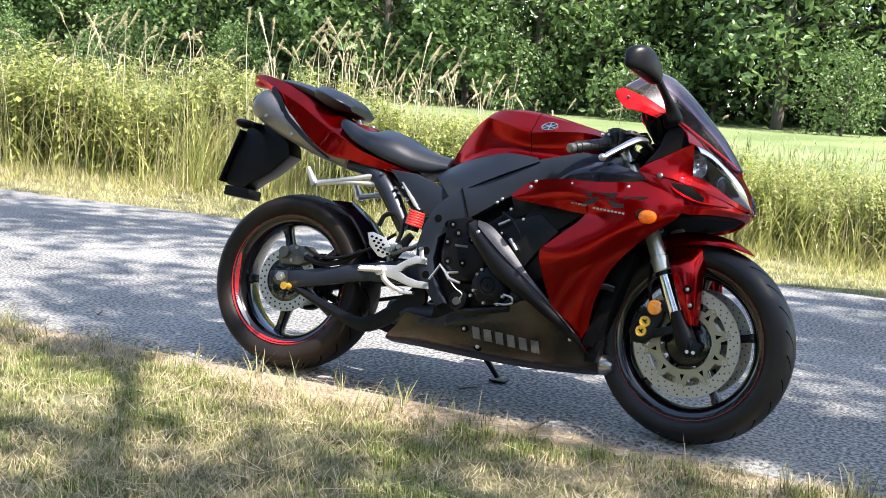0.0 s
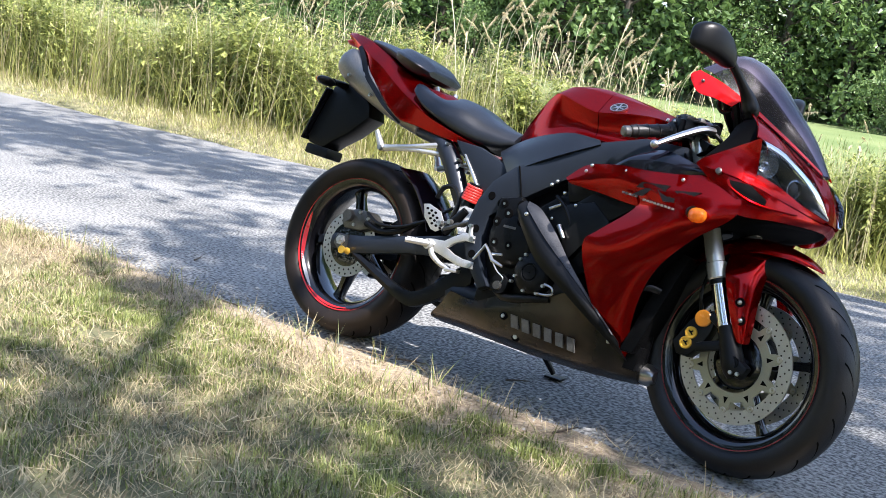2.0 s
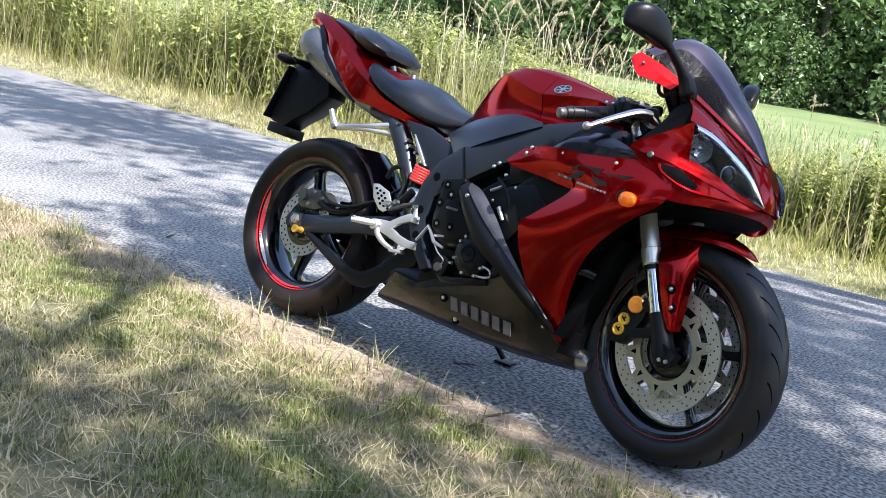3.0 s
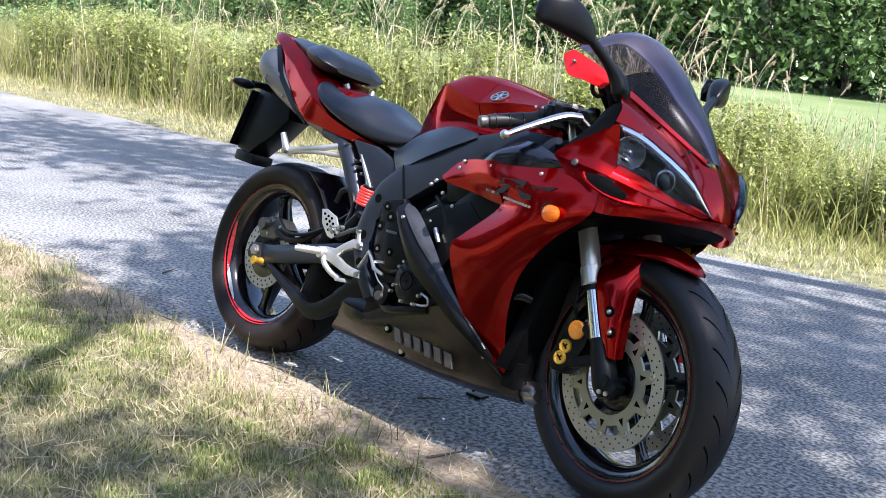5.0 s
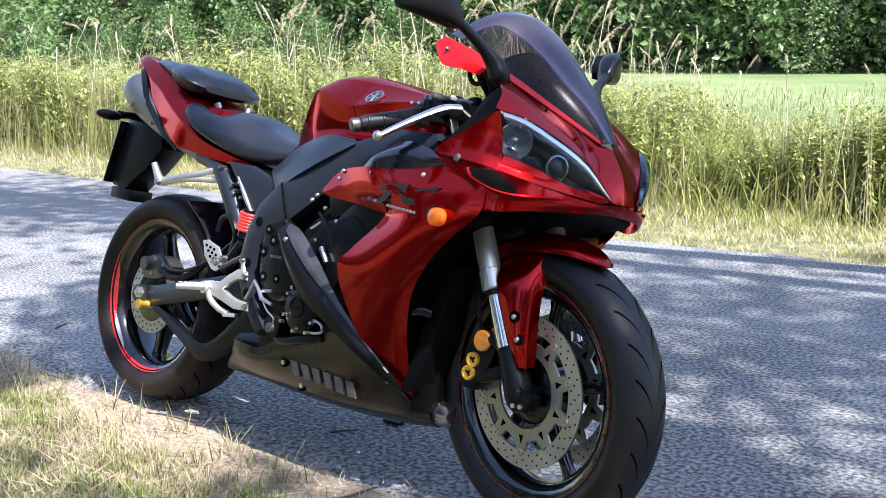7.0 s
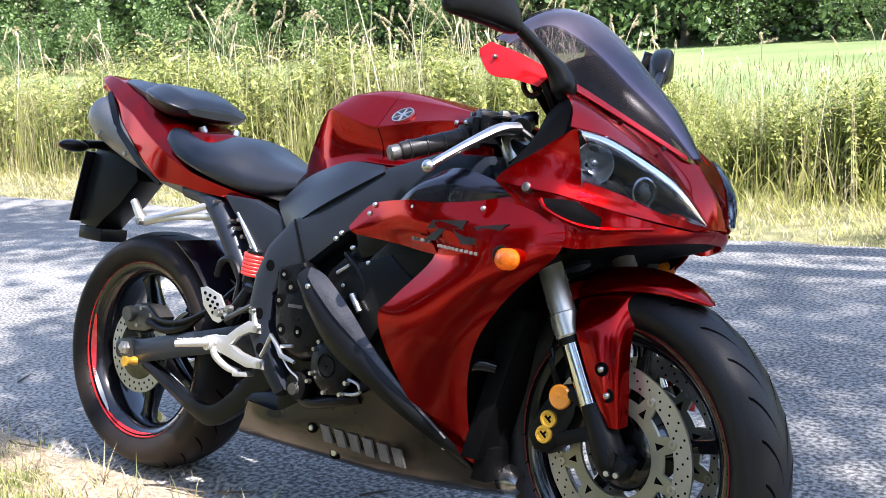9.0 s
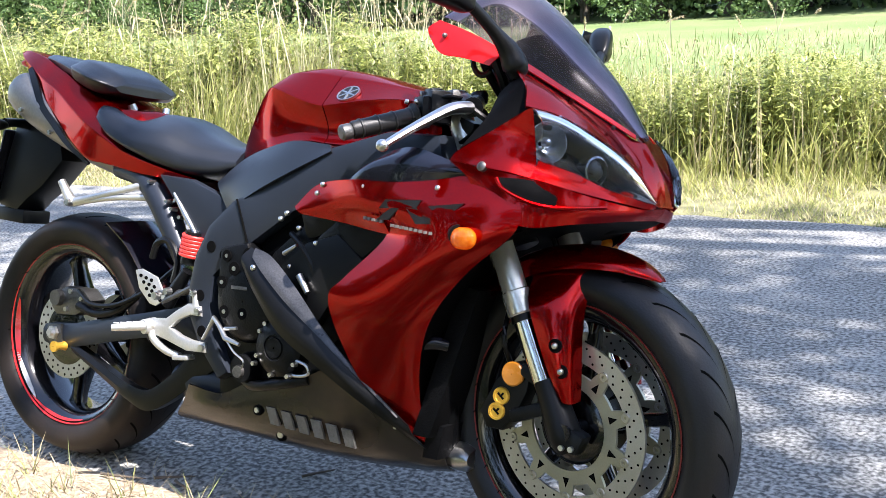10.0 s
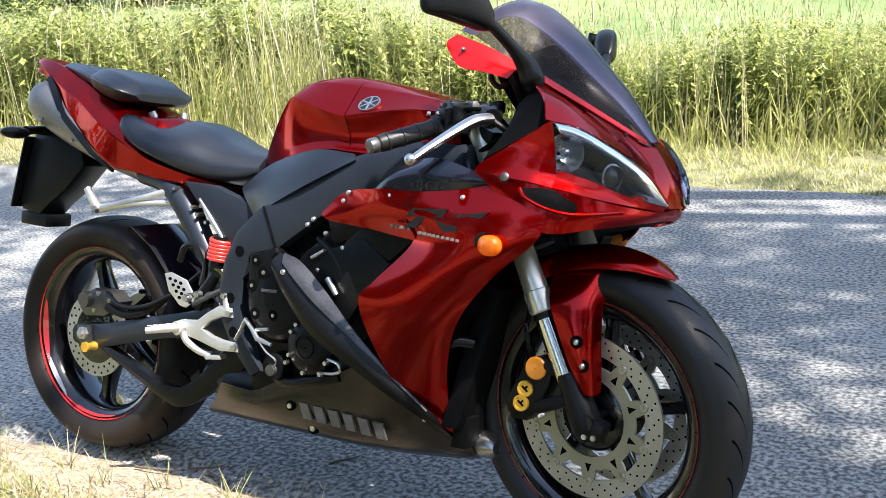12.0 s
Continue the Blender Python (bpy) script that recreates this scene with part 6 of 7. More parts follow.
# handlebars and controls
part("top_yoke", slab([(1.070, 0.842), (1.175, 0.800), (1.185, 0.825), (1.080, 0.868)], -0.135, 0.135, 0.008), BLACK_PLASTIC, bike, "black top yoke")
part("lower_yoke", slab([(1.165, 0.667), (1.252, 0.633), (1.262, 0.663), (1.175, 0.697)], -0.135, 0.135, 0.008), BLACK_PLASTIC, bike)
part("steering_head", tube([(1.115, 0, 0.83), (1.225, 0, 0.60)], 0.035, 18), FRAME_BLACK, bike)
for hand in (-1, 1):
    side = -1
    bar = new("handlebar")
    bar.parent = bike
    a, b = Vector((1.150, side * 0.135, 0.858)), Vector((1.034, side * 0.322, 0.790))
    d = (b - a).normalized()
    part("bar", steered(tube([a, b], 0.011, 14), hand), BLACK_PLASTIC, bar)
    part("clamp", steered(tube([Vector((1.130, side * 0.112, 0.845)), Vector((1.120, side * 0.112, 0.868))], 0.036, 20), hand), BLACK_PLASTIC, bar)
    grip_start, grip_end = a.lerp(b, 0.40), a.lerp(b, 0.955)
    bm = tube([grip_start, grip_start + d * 0.004, grip_start + d * 0.010, grip_end - d * 0.004, grip_end], [0.022, 0.024, 0.0170, 0.0165, 0.0150], 20)
    part("grip", steered(bm, hand), CLEAN_RUBBER, bar, "black rubber grip")
    part("bar_end", steered(tube([grip_end, grip_end + d * 0.004, grip_end + d * 0.018, grip_end + d * 0.022], [0.0125, 0.0145, 0.0145, 0.011], 18), hand), DARK_STEEL, bar, "dark metal bar-end weight")
    turned = Matrix.Rotation(radians(side * 32), 4, "Z")
    bm = box(a.lerp(b, 0.22) + Vector((0, 0, 0.006)), (0.052, 0.046, 0.062), 0.011, turned)
    box(a.lerp(b, 0.22) + Vector((-0.006, 0, 0.026)), (0.034, 0.030, 0.030), 0.007, turned, bm)
    part("switchgear", steered(bm, hand), BLACK_PLASTIC, bar, "black switchgear")
    bm = box(a.lerp(b, 0.345) + Vector((0, 0, 0.003)), (0.046, 0.022, 0.060), 0.009, turned)
    part("throttle_housing", steered(bm, hand), ENGINE_BLACK, bar, "black throttle housing")
    bm = box(a.lerp(b, 0.10) + Vector((0.012, 0, 0.010)), (0.044, 0.034, 0.044), 0.008, turned)
    tube([a.lerp(b, 0.10) + Vector((0.030, 0, 0.012)), a.lerp(b, 0.16) + Vector((0.062, 0, 0.006))], [0.017, 0.014], 14, bm=bm)
    part("lever_perch", steered(bm, hand), DARK_STEEL, bar, "grey cast lever perch")
    for k, dz in ((0.345, 0.020), (0.345, -0.018), (0.22, -0.014), (0.14, 0.024)):
        spot = a.lerp(b, k) + Vector((-0.020, side * 0.018, dz))
        part("screw", steered(tube([spot, spot + Vector((-0.004, side * 0.004, 0.001))], [0.0050, 0.0042], 10), hand), BOLT, bar, "bright screw head")
    part("stop_switch", steered(box(a.lerp(b, 0.22) + Vector((-0.022, side * 0.010, 0.030)), (0.012, 0.014, 0.010), 0.002, turned), hand), BLACK_GLOSS, bar)
    for k in (0.46, 0.60, 0.74, 0.88):
        mid = a.lerp(b, k)
        part("grip_rib", steered(tube([mid - d * 0.0025, mid - d * 0.0010, mid + d * 0.0010, mid + d * 0.0025], [0.0168, 0.0184, 0.0184, 0.0166], 20), hand), CLEAN_RUBBER, bar)
    part("switch", steered(tube([a.lerp(b, 0.22) + Vector((-0.022, side * 0.018, 0.012)), a.lerp(b, 0.22) + Vector((-0.028, side * 0.022, 0.014))], 0.006, 10), hand), STEEL, bar)
    part("master_cylinder", steered(tube([a + Vector((0.035, side * 0.00, 0.004)), a + Vector((0.060, side * 0.055, -0.010))], [0.016, 0.018], 14), hand), ENGINE_BLACK, bar, "dark brake master cylinder")
    part("fluid_cup", steered(tube([(1.185, side * 0.125, 0.862), (1.184, side * 0.125, 0.878), (1.183, side * 0.125, 0.883)], [0.015, 0.017, 0.014], 18), hand), BLACK_PLASTIC, bar)
    piv = Vector((1.206, side * 0.200, 0.846))
    part("lever", steered(tube([piv, piv + Vector((-0.012, side * 0.035, -0.006)), piv + Vector((-0.034, side * 0.085, -0.034)), piv + Vector((-0.058, side * 0.128, -0.064)), Vector((1.137, side * 0.350, 0.766))], [0.0190, 0.0165, 0.0135, 0.0112, 0.0096], 14, 20, flat=0.62), hand), STEEL, bar, "polished silver lever")
    part("lever_ball", steered(ellipsoid((1.135, side * 0.352, 0.765), (0.0118, 0.0110, 0.0110)), hand), STEEL, bar)
    part("hose", steered(tube([(1.21, side * 0.19, 0.845), (1.235, side * 0.17, 0.82), (1.245, side * 0.12, 0.77), (1.23, side * 0.09, 0.70)], 0.006, 8, 14), hand), BLACK_PLASTIC, bar)


# ---- plants ----
rng = np.random.default_rng(7)


class Blades:
    """Gathers many narrow bent blades into one mesh."""

    def __init__(self):
        self.v, self.f, self.m = [], [], []

    def blade(self, base, height, width, lean, turn, bend, segs=3, mat=0):
        bx, by, bz = base
        dx, dy = math.cos(turn), math.sin(turn)
        px, py = -dy, dx
        k = len(self.v)
        for i in range(segs):
            u = i / segs
            off = height * (lean * u + bend * u * u)
            z = height * u * (1 - 0.35 * abs(bend) * u)
            w = width * 0.5 * (1 - u ** 1.6)
            self.v += [(bx + dx * off + px * w, by + dy * off + py * w, bz + z), (bx + dx * off - px * w, by + dy * off - py * w, bz + z)]
        off = height * (lean + bend)
        self.v.append((bx + dx * off, by + dy * off, bz + height * (1 - 0.35 * abs(bend))))
        for i in range(segs - 1):
            a = k + 2 * i
            self.f.append((a, a + 1, a + 3, a + 2))
            self.m.append(mat)
        a = k + 2 * (segs - 1)
        self.f.append((a, a + 1, a + 2))
        self.m.append(mat)

    def leaf(self, p, length, width, turn, tilt, mat=0):
        """A folded pointed leaf."""
        d = Vector((math.cos(turn) * math.cos(tilt), math.sin(turn) * math.cos(tilt), math.sin(tilt)))
        s = Vector((-math.sin(turn), math.cos(turn), 0))
        n = d.cross(s)
        p = Vector(p)
        k = len(self.v)
        mid = p + d * length * 0.45
        self.v += [tuple(p), tuple(mid + s * width * 0.5 - n * width * 0.12), tuple(p + d * length), tuple(mid - s * width * 0.5 - n * width * 0.12)]
        self.f += [(k, k + 1, k + 2), (k, k + 2, k + 3)]
        self.m += [mat, mat]

    def make(self, name, mats, label, category):
        return stuff_mesh(name, self.v, self.f, mats[0], label, category, self.m, mats)


def verge_grass():
    """Short, half-dry grass on the near verge."""
    b = Blades()
    for _ in range(255000):
        x, y = rng.uniform(-4.2, 2.7), -0.06 - 1.95 * rng.random() ** 1.12
        e = near_edge(x)
        clump = noise.noise((x * 2.6, y * 2.6, 2)) + 0.6 * noise.noise((x * 7, y * 7, 4))
        gap = smooth_step(e - 0.02, e - 0.22, y) + 0.28 * clump
        bare = smooth_step(-0.45, 0.05, x) * smooth_step(1.6, 1.1, x) * smooth_step(e - 0.27, e - 0.11, y)
        patch = noise.noise((x * 1.9, y * 2.3, 71)) + 0.35 * noise.noise((x * 6, y * 6, 73))
        if rng.random() > gap - 1.2 * bare or clump < -0.70:
            continue
        if rng.random() < 0.93 * smooth_step(0.10, 0.34, patch):
            if rng.random() < 0.42:
                b.blade((x, y, ground_height(x, y) + 0.002 + 0.008 * rng.random()), 0.008 + 0.022 * rng.random(), 0.0030, 1.2, rng.uniform(0, 6.28), 0.2, 2, 1)
            continue
        tuft = max(0.0, noise.noise((x * 11, y * 11, 14))) ** 0.7
        green = noise.noise((x * 1.3, y * 1.3, 9)) * 0.9 + 0.5 * clump + 0.45 * (tuft - 0.3) + 0.12 * (x - 0.2)
        dry = rng.random() > 0.72 + 0.62 * green
        tall = 0.010 + 0.014 * rng.random() + 0.022 * max(0, clump) + 0.036 * tuft
        z = ground_height(x, y)
        if dry and rng.random() < 0.40:
            b.blade((x, y, z + 0.003 + 0.008 * rng.random()), 0.010 + 0.022 * rng.random(), 0.0026, 1.1, rng.uniform(0, 6.28), 0.35, 2, 1)
        else:
            b.blade((x, y, z - 0.003), tall, 0.0032 if dry else 0.0040, rng.uniform(-0.1, 0.35), rng.uniform(0, 6.28), rng.uniform(-0.2, 0.9), 2, 1 if dry else 0)
    for _ in range(2600):
        x = rng.uniform(-2.6, 1.9)
        y = near_edge(x) + 0.06 - 0.40 * rng.random()
        b.blade((x, y, max(ground_height(x, y), 0.002 if y > near_edge(x) else -1.0) + 0.002), rng.uniform(0.010, 0.035), 0.0022, 1.3, rng.uniform(0, 6.28), 0.1, 2, 1)
    for _ in range(30000):
        x, y = rng.uniform(-9, 9), -0.15 - 6.0 * rng.random()
        if -4.2 < x < 2.7 and y > -2.0:
            continue
        b.blade((x, y, ground_height(x, y) - 0.004), rng.uniform(0.025, 0.07), 0.009, rng.uniform(0.0, 0.5), rng.uniform(0, 6.28), rng.uniform(0, 0.8), 2, int(rng.random() < 0.4))
    for _ in range(2300):
        x, y = rng.uniform(-2.6, 2.0), -0.16 - 1.6 * rng.random()
        b.blade((x, y, ground_height(x, y) + rng.uniform(0.006, 0.026)), rng.uniform(0.04, 0.14), 0.0034, 1.0, rng.uniform(0, 6.28), 0.05, 2, 1)
        k = len(b.v) - 5
        b.v[k:] = [(p[0], p[1], b.v[k][2] + 0.12 * (p[2] - b.v[k][2])) for p in b.v[k:]]
    for _ in range(90):
        x = rng.uniform(-3.5, 2.2)
        y = near_edge(x) - 0.08 - 0.24 * rng.random()
        for _ in range(rng.integers(5, 16)):
            b.blade((x + rng.normal(0, 0.02), y + rng.normal(0, 0.02), ground_height(x, y) - 0.004), rng.uniform(0.05, 0.12), 0.0034, rng.uniform(0.1, 0.7), rng.uniform(0, 6.28), rng.uniform(0, 0.5), 3, int(rng.random() > 0.55))
    b.make("verge_grass", [SHORT_GREEN, VERGE_STRAW], "short half-dry grass with straw on the verge", "grass")


def weed_height(x):
    return 0.55 + 0.42 * smooth_step(-0.6, -3.2, x) + 0.08 * noise.noise((x * 0.8, 0, 3))


def far_grass():
    """Tall grasses along the far side of the lane, shorter at the edge."""
    b = Blades()
    for k in range(56000):
        x = rng.uniform(-7, 4.5) if k % 3 else rng.uniform(-20, -7)
        y = far_edge(x) - 0.03 + 0.12 * noise.noise((x * 2.3, 5.0, 61)) + 1.30 * rng.random() ** 1.35
        if noise.noise((x * 1.5, y * 2.5, 1)) < -0.35 and rng.random() < 0.7:
            continue
        grow = smooth_step(0.25, 1.25, y - far_edge(x))
        dry = rng.random() < 0.58 - 0.26 * grow - 0.24 * smooth_step(-4.5, -2.0, x)
        b.blade((x, y, ground_height(x, y) - 0.01), (0.06 + 0.20 * grow) * rng.uniform(0.5, 1.3) * (0.65 + 0.9 * max(0.0, noise.noise((x * 3.1, y * 3.1, 33)))), 0.0068, rng.uniform(0.1, 0.95), rng.uniform(0, 6.28), rng.uniform(0, 0.6), 2, 1 if dry else 0)
    for k in range(34000):
        x = rng.uniform(-20, -2.5) if k % 2 else rng.uniform(-2.5, 4.8)
        y = far_edge(x) + 0.90 + 2.1 * rng.random()
        h = weed_height(x) * rng.uniform(0.45, 1.08) * (0.55 + 0.45 * smooth_step(0.6, 1.3, y - far_edge(x))) * (1 + 0.16 * noise.noise((x * 1.1, y * 1.1, 6)))
        dry = rng.random() < 0.20 + 0.22 * noise.noise((x * 0.7, y * 0.7, 8))
        b.blade((x, y, ground_height(x, y) - 0.02), h * 1.16, rng.uniform(0.007, 0.015), rng.uniform(0.0, 0.26), rng.normal(0.3, 1.3), rng.uniform(0.05, 0.95) ** 1.3, 4, 1 if dry else 0)
    for k in range(2400):
        x = rng.uniform(-12, 4.8)
        y = far_edge(x) + 0.75 + 2.2 * rng.random()
        h = (weed_height(x) + 0.10) * rng.uniform(0.75, 1.25)
        z = ground_height(x, y) - 0.02
        lean, turn = rng.uniform(0.0, 0.16), rng.uniform(0, 6.28)
        b.blade((x, y, z), h, 0.0042, lean, turn, 0.05, 3, int(rng.random() < 0.72))
        for i in range(7):
            u = h * (0.80 + 0.19 * i / 6)
            b.leaf((x + math.cos(turn) * u * lean, y + math.sin(turn) * u * lean, z + u), 0.030, 0.006, rng.uniform(0, 6.28), rng.uniform(0.3, 1.3), int(rng.random() < 0.6))
    b.make("tall_grass", [TALL_GREEN, STRAW], "dense tall green grass with dry stems by the lane", "grass")


def meadow_grass():
    b = Blades()
    for _ in range(15000):
        x = rng.uniform(-34, 9)
        y = 6.2 + 13 * rng.random() ** 1.6
        b.blade((x, y, ground_height(x, y) - 0.02), rng.uniform(0.12, 0.34), 0.016, rng.uniform(0.0, 0.5), rng.uniform(0, 6.28), rng.uniform(0, 0.5), 3, int(rng.random() < 0.2))
    b.make("meadow_grass", [MEADOW_BLADE, STRAW], "pale green mown meadow grass", "grass")


def nettle(height, seed):
    r = np.random.default_rng(seed)
    b = Blades()
    stem = [Vector((0, 0, 0)), Vector((r.normal(0, 0.03), r.normal(0, 0.03), height * 0.55)), Vector((r.normal(0, 0.06), r.normal(0, 0.06), height))]
    pts = curve_points(stem, 27)
    for i, p in enumerate(pts[2:]):
        u = (i + 2) / 26
        for k in range(3 if i < 22 else 6):
            t = i * 1.57 + k * (math.pi if k < 2 else 1.3) + r.normal(0, 0.35)
            size = (0.088 if u < 0.8 else 0.052) * r.uniform(0.55, 1.2)
            off = Vector((math.cos(t), math.sin(t), 0)) * (0.0 if k < 2 else 0.03)
            b.leaf(p + off, size * 1.2, size * 0.50, t, r.uniform(-0.95, 0.45), 0)
    b.blade((0, 0, 0), height, 0.010, (stem[2].x) / height, 0, 0, 4, 0)
    me = bpy.data.meshes.new("nettle")
    me.from_pydata(b.v, [], b.f)
    me.materials.append(NETTLE)
    return me


def plumed_stem(height, seed):
    """A tall grass stem with a drooping seed head."""
    r = np.random.default_rng(seed)
    b = Blades()
    pts = curve_points([(0, 0, 0), (0.01, 0, height * 0.5), (0.03, 0, height * 0.80), (0.06 + 0.05 * r.random(), 0, height * 0.94), (0.10 + 0.12 * r.random(), 0, height * (0.97 + 0.08 * r.random()))], 16)
    for p, q in zip(pts, pts[1:]):
        k = len(b.v)
        for s in (-1, 1):
            b.v += [(p.x, p.y + s * 0.0022, p.z), (q.x, q.y + s * 0.0020, q.z)]
        b.f.append((k, k + 1, k + 3, k + 2))
        b.m.append(0)
    for i in range(130):
        u = r.uniform(0.76, 1.0)
        p = pts[min(int(u * 15), 14)].lerp(pts[min(int(u * 15) + 1, 15)], u * 15 % 1)
        b.leaf(p, r.uniform(0.010, 0.026), 0.0052, r.uniform(-0.8, 0.8), r.uniform(-0.9, 1.1), 0)
    me = bpy.data.meshes.new("plume")
    me.from_pydata(b.v, [], b.f)
    me.materials.append(PLUME)
    return me


def plant(name, me, x, y, turn, scale, label, category, group):
    ob = new(name, me)
    ob.matrix_world = Matrix.Translation((x, y, ground_height(x, y) - 0.01)) @ Matrix.Rotation(turn, 4, "Z") @ Matrix.Rotation(0.16 * math.sin(turn * 7.3), 4, "X") @ Matrix.Scale(scale, 4)
    tagged(ob, label, category, group)


def wild_plants():
    nettles = [nettle(1.0, s) for s in range(6)]
    spots = []
    for k in range(4300):
        x = rng.uniform(-15, 4.2) if k % 2 else rng.uniform(-4.5, 4.4)
        y = far_edge(x) + 1.02 + 1.6 * rng.random()
        if noise.noise((x * 0.55, y * 0.55, 21)) < -0.10 + 0.26 * smooth_step(-5.8, -5.2, x) * smooth_step(-2.4, -3.4, x) - 0.06 * smooth_step(-3.4, -1.8, x):
            continue
        spots.append((x, y, rng.uniform(0, 6.28), weed_height(x) * rng.uniform(0.70, 1.16) * (1 + 0.35 * noise.noise((x * 1.1, y * 0.8, 41))) * (0.72 + 0.28 * smooth_step(0.7, 1.3, y - far_edge(x))), int(rng.integers(6))))
    for k in range(450):
        x = rng.uniform(-12.5, -5.0)
        y = far_edge(x) + 1.05 + 0.9 * rng.random()
        if noise.noise((x * 0.8, y * 0.8, 51)) > -0.30:
            spots.append((x, y, rng.uniform(0, 6.28), rng.uniform(0.70, 1.12) * (1 + 0.25 * noise.noise((x * 0.9, 2.0, 45))), int(rng.integers(6))))
    near = [q for q in spots if -5.2 < q[0] < 2.6][:280]
    for x, y, t, sc, k in near:
        plant("nettle", nettles[k], x, y, t, sc, "leafy green nettle in the tall grass", "plant", "nettles by the lane")
    vs, fs = [], []
    for q in spots:
        if q in near:
            continue
        x, y, t, sc, k = q
        mt = Matrix.Translation((x, y, ground_height(x, y) - 0.01)) @ Matrix.Rotation(t, 4, "Z") @ Matrix.Rotation(0.16 * math.sin(t * 7.3), 4, "X") @ Matrix.Scale(sc, 4)
        o = len(vs)
        vs += [tuple(mt @ w.co) for w in nettles[k].vertices]
        fs += [tuple(o + e for e in pl.vertices) for pl in nettles[k].polygons]
    stuff_mesh("nettle_bank", vs, fs, NETTLE, "bank of leafy green nettles along the lane", "plants")
    plumes = [plumed_stem(1.0, s) for s in range(6)]
    for k in range(430):
        x = rng.uniform(-11, 4.2) if k % 3 else rng.uniform(-5.5, -1.0)
        y = far_edge(x) + 0.8 + 2.0 * rng.random()
        if noise.noise((x * 0.6, 4.0, 31)) < -0.15:
            continue
        plant("seeding_grass", plumes[rng.integers(6)], x, y, rng.normal(0.4, 1.5), (weed_height(x) + 0.26) * rng.uniform(0.75, 1.3), "dry straw-coloured grass stem with drooping seed head", "grass", "seeding grasses by the lane")


def leaf_cloud(n, centres, size, seed, mat_low=0):
    """Leaf clumps scattered through a set of uneven puffs."""
    r = np.random.default_rng(seed)
    v, f = [], []
    c = np.array([q[:3] for q in centres])
    rad = np.array([q[3] for q in centres])
    pick = r.choice(len(centres), n, p=rad ** 2 / np.sum(rad ** 2))
    d = r.normal(size=(n, 3))
    d /= np.linalg.norm(d, axis=1)[:, None]
    p = c[pick] + d * (rad[pick] * r.uniform(0.55, 1.05, n))[:, None]
    for q, dd in zip(p, d):
        nrm = Vector(dd) * 0.7 + Vector(r.normal(size=3)) * 0.8
        nrm.normalize()
        a = nrm.orthogonal().normalized()
        a.rotate(Matrix.Rotation(r.uniform(0, 6.28), 3, nrm))
        b2 = nrm.cross(a)
        s = size * r.uniform(0.6, 1.35)
        o = Vector(q)
        k = len(v)
        v += [tuple(o - a * s), tuple(o - b2 * s * 0.55 + nrm * s * 0.15), tuple(o + a * s), tuple(o + b2 * s * 0.55 + nrm * s * 0.15)]
        f.append((k, k + 1, k + 2, k + 3))
    return v, f


def tree(height, spread, leaves, leaf_size, seed, leaf_mat, low=0.18, puffs=26, trunk_r=0.16):
    """Trunk with limbs and a crown of leaf clumps; returns the trunk and crown meshes."""
    r = np.random.default_rng(seed)
    bm = bmesh.new()
    top = Vector((r.normal(0, 0.3), r.normal(0, 0.3), height * 0.9))
    trunk = [Vector((0, 0, -0.1)), Vector((r.normal(0, 0.08), r.normal(0, 0.08), height * 0.35)), Vector((top.x * 0.6, top.y * 0.6, height * 0.65)), top]
    tube(trunk, [trunk_r, trunk_r * 0.78, trunk_r * 0.45, trunk_r * 0.12], 10, 14, bm)
    line = curve_points(trunk, 20)
    cs = []
    for i in range(puffs):
        u = low + (0.98 - low) * (i + r.random()) / puffs
        root = line[min(int(u * 19 * 0.92), 19)]
        ang = i * 2.4 + r.normal(0, 0.3)
        reach = spread * (0.35 + 0.65 * math.sin(math.pi * min(1, 0.15 + u * 0.85))) * r.uniform(0.55, 1.0)
        tip = Vector((root.x + math.cos(ang) * reach, root.y + math.sin(ang) * reach, height * u + r.normal(0, 0.3)))
        mid = root.lerp(tip, 0.5) + Vector((0, 0, 0.12 * reach))
        tube([root, mid, tip], [trunk_r * 0.32, trunk_r * 0.20, trunk_r * 0.05], 4, 4, bm)
        cs.append((tip.x, tip.y, tip.z, spread * r.uniform(0.22, 0.40)))
        cs.append((mid.x, mid.y, mid.z, spread * r.uniform(0.16, 0.28)))
    me_t = bpy.data.meshes.new("trunk")
    bm.to_mesh(me_t)
    bm.free()
    me_t.materials.append(BARK)
    v, f = leaf_cloud(leaves, cs, leaf_size, seed + 50)
    me_c = bpy.data.meshes.new("crown")
    me_c.from_pydata(v, [], f)
    me_c.materials.append(leaf_mat)
    return me_t, me_c


def stand_tree(meshes, x, y, turn, scale, label, group, name="tree", tip=(0, 0)):
    root = new(name)
    root.matrix_world = Matrix.Translation((x, y, ground_height(x, y))) @ Vector((tip[0], tip[1], 1)).to_track_quat("Z", "Y").to_matrix().to_4x4() @ Matrix.Rotation(turn, 4, "Z") @ Matrix.Scale(scale, 4)
    for nm, me in zip(("trunk", "crown"), meshes):
        ob = new(nm, me)
        ob.parent = root
    tagged(root, label, "tree" if name == "tree" else "bush", group)


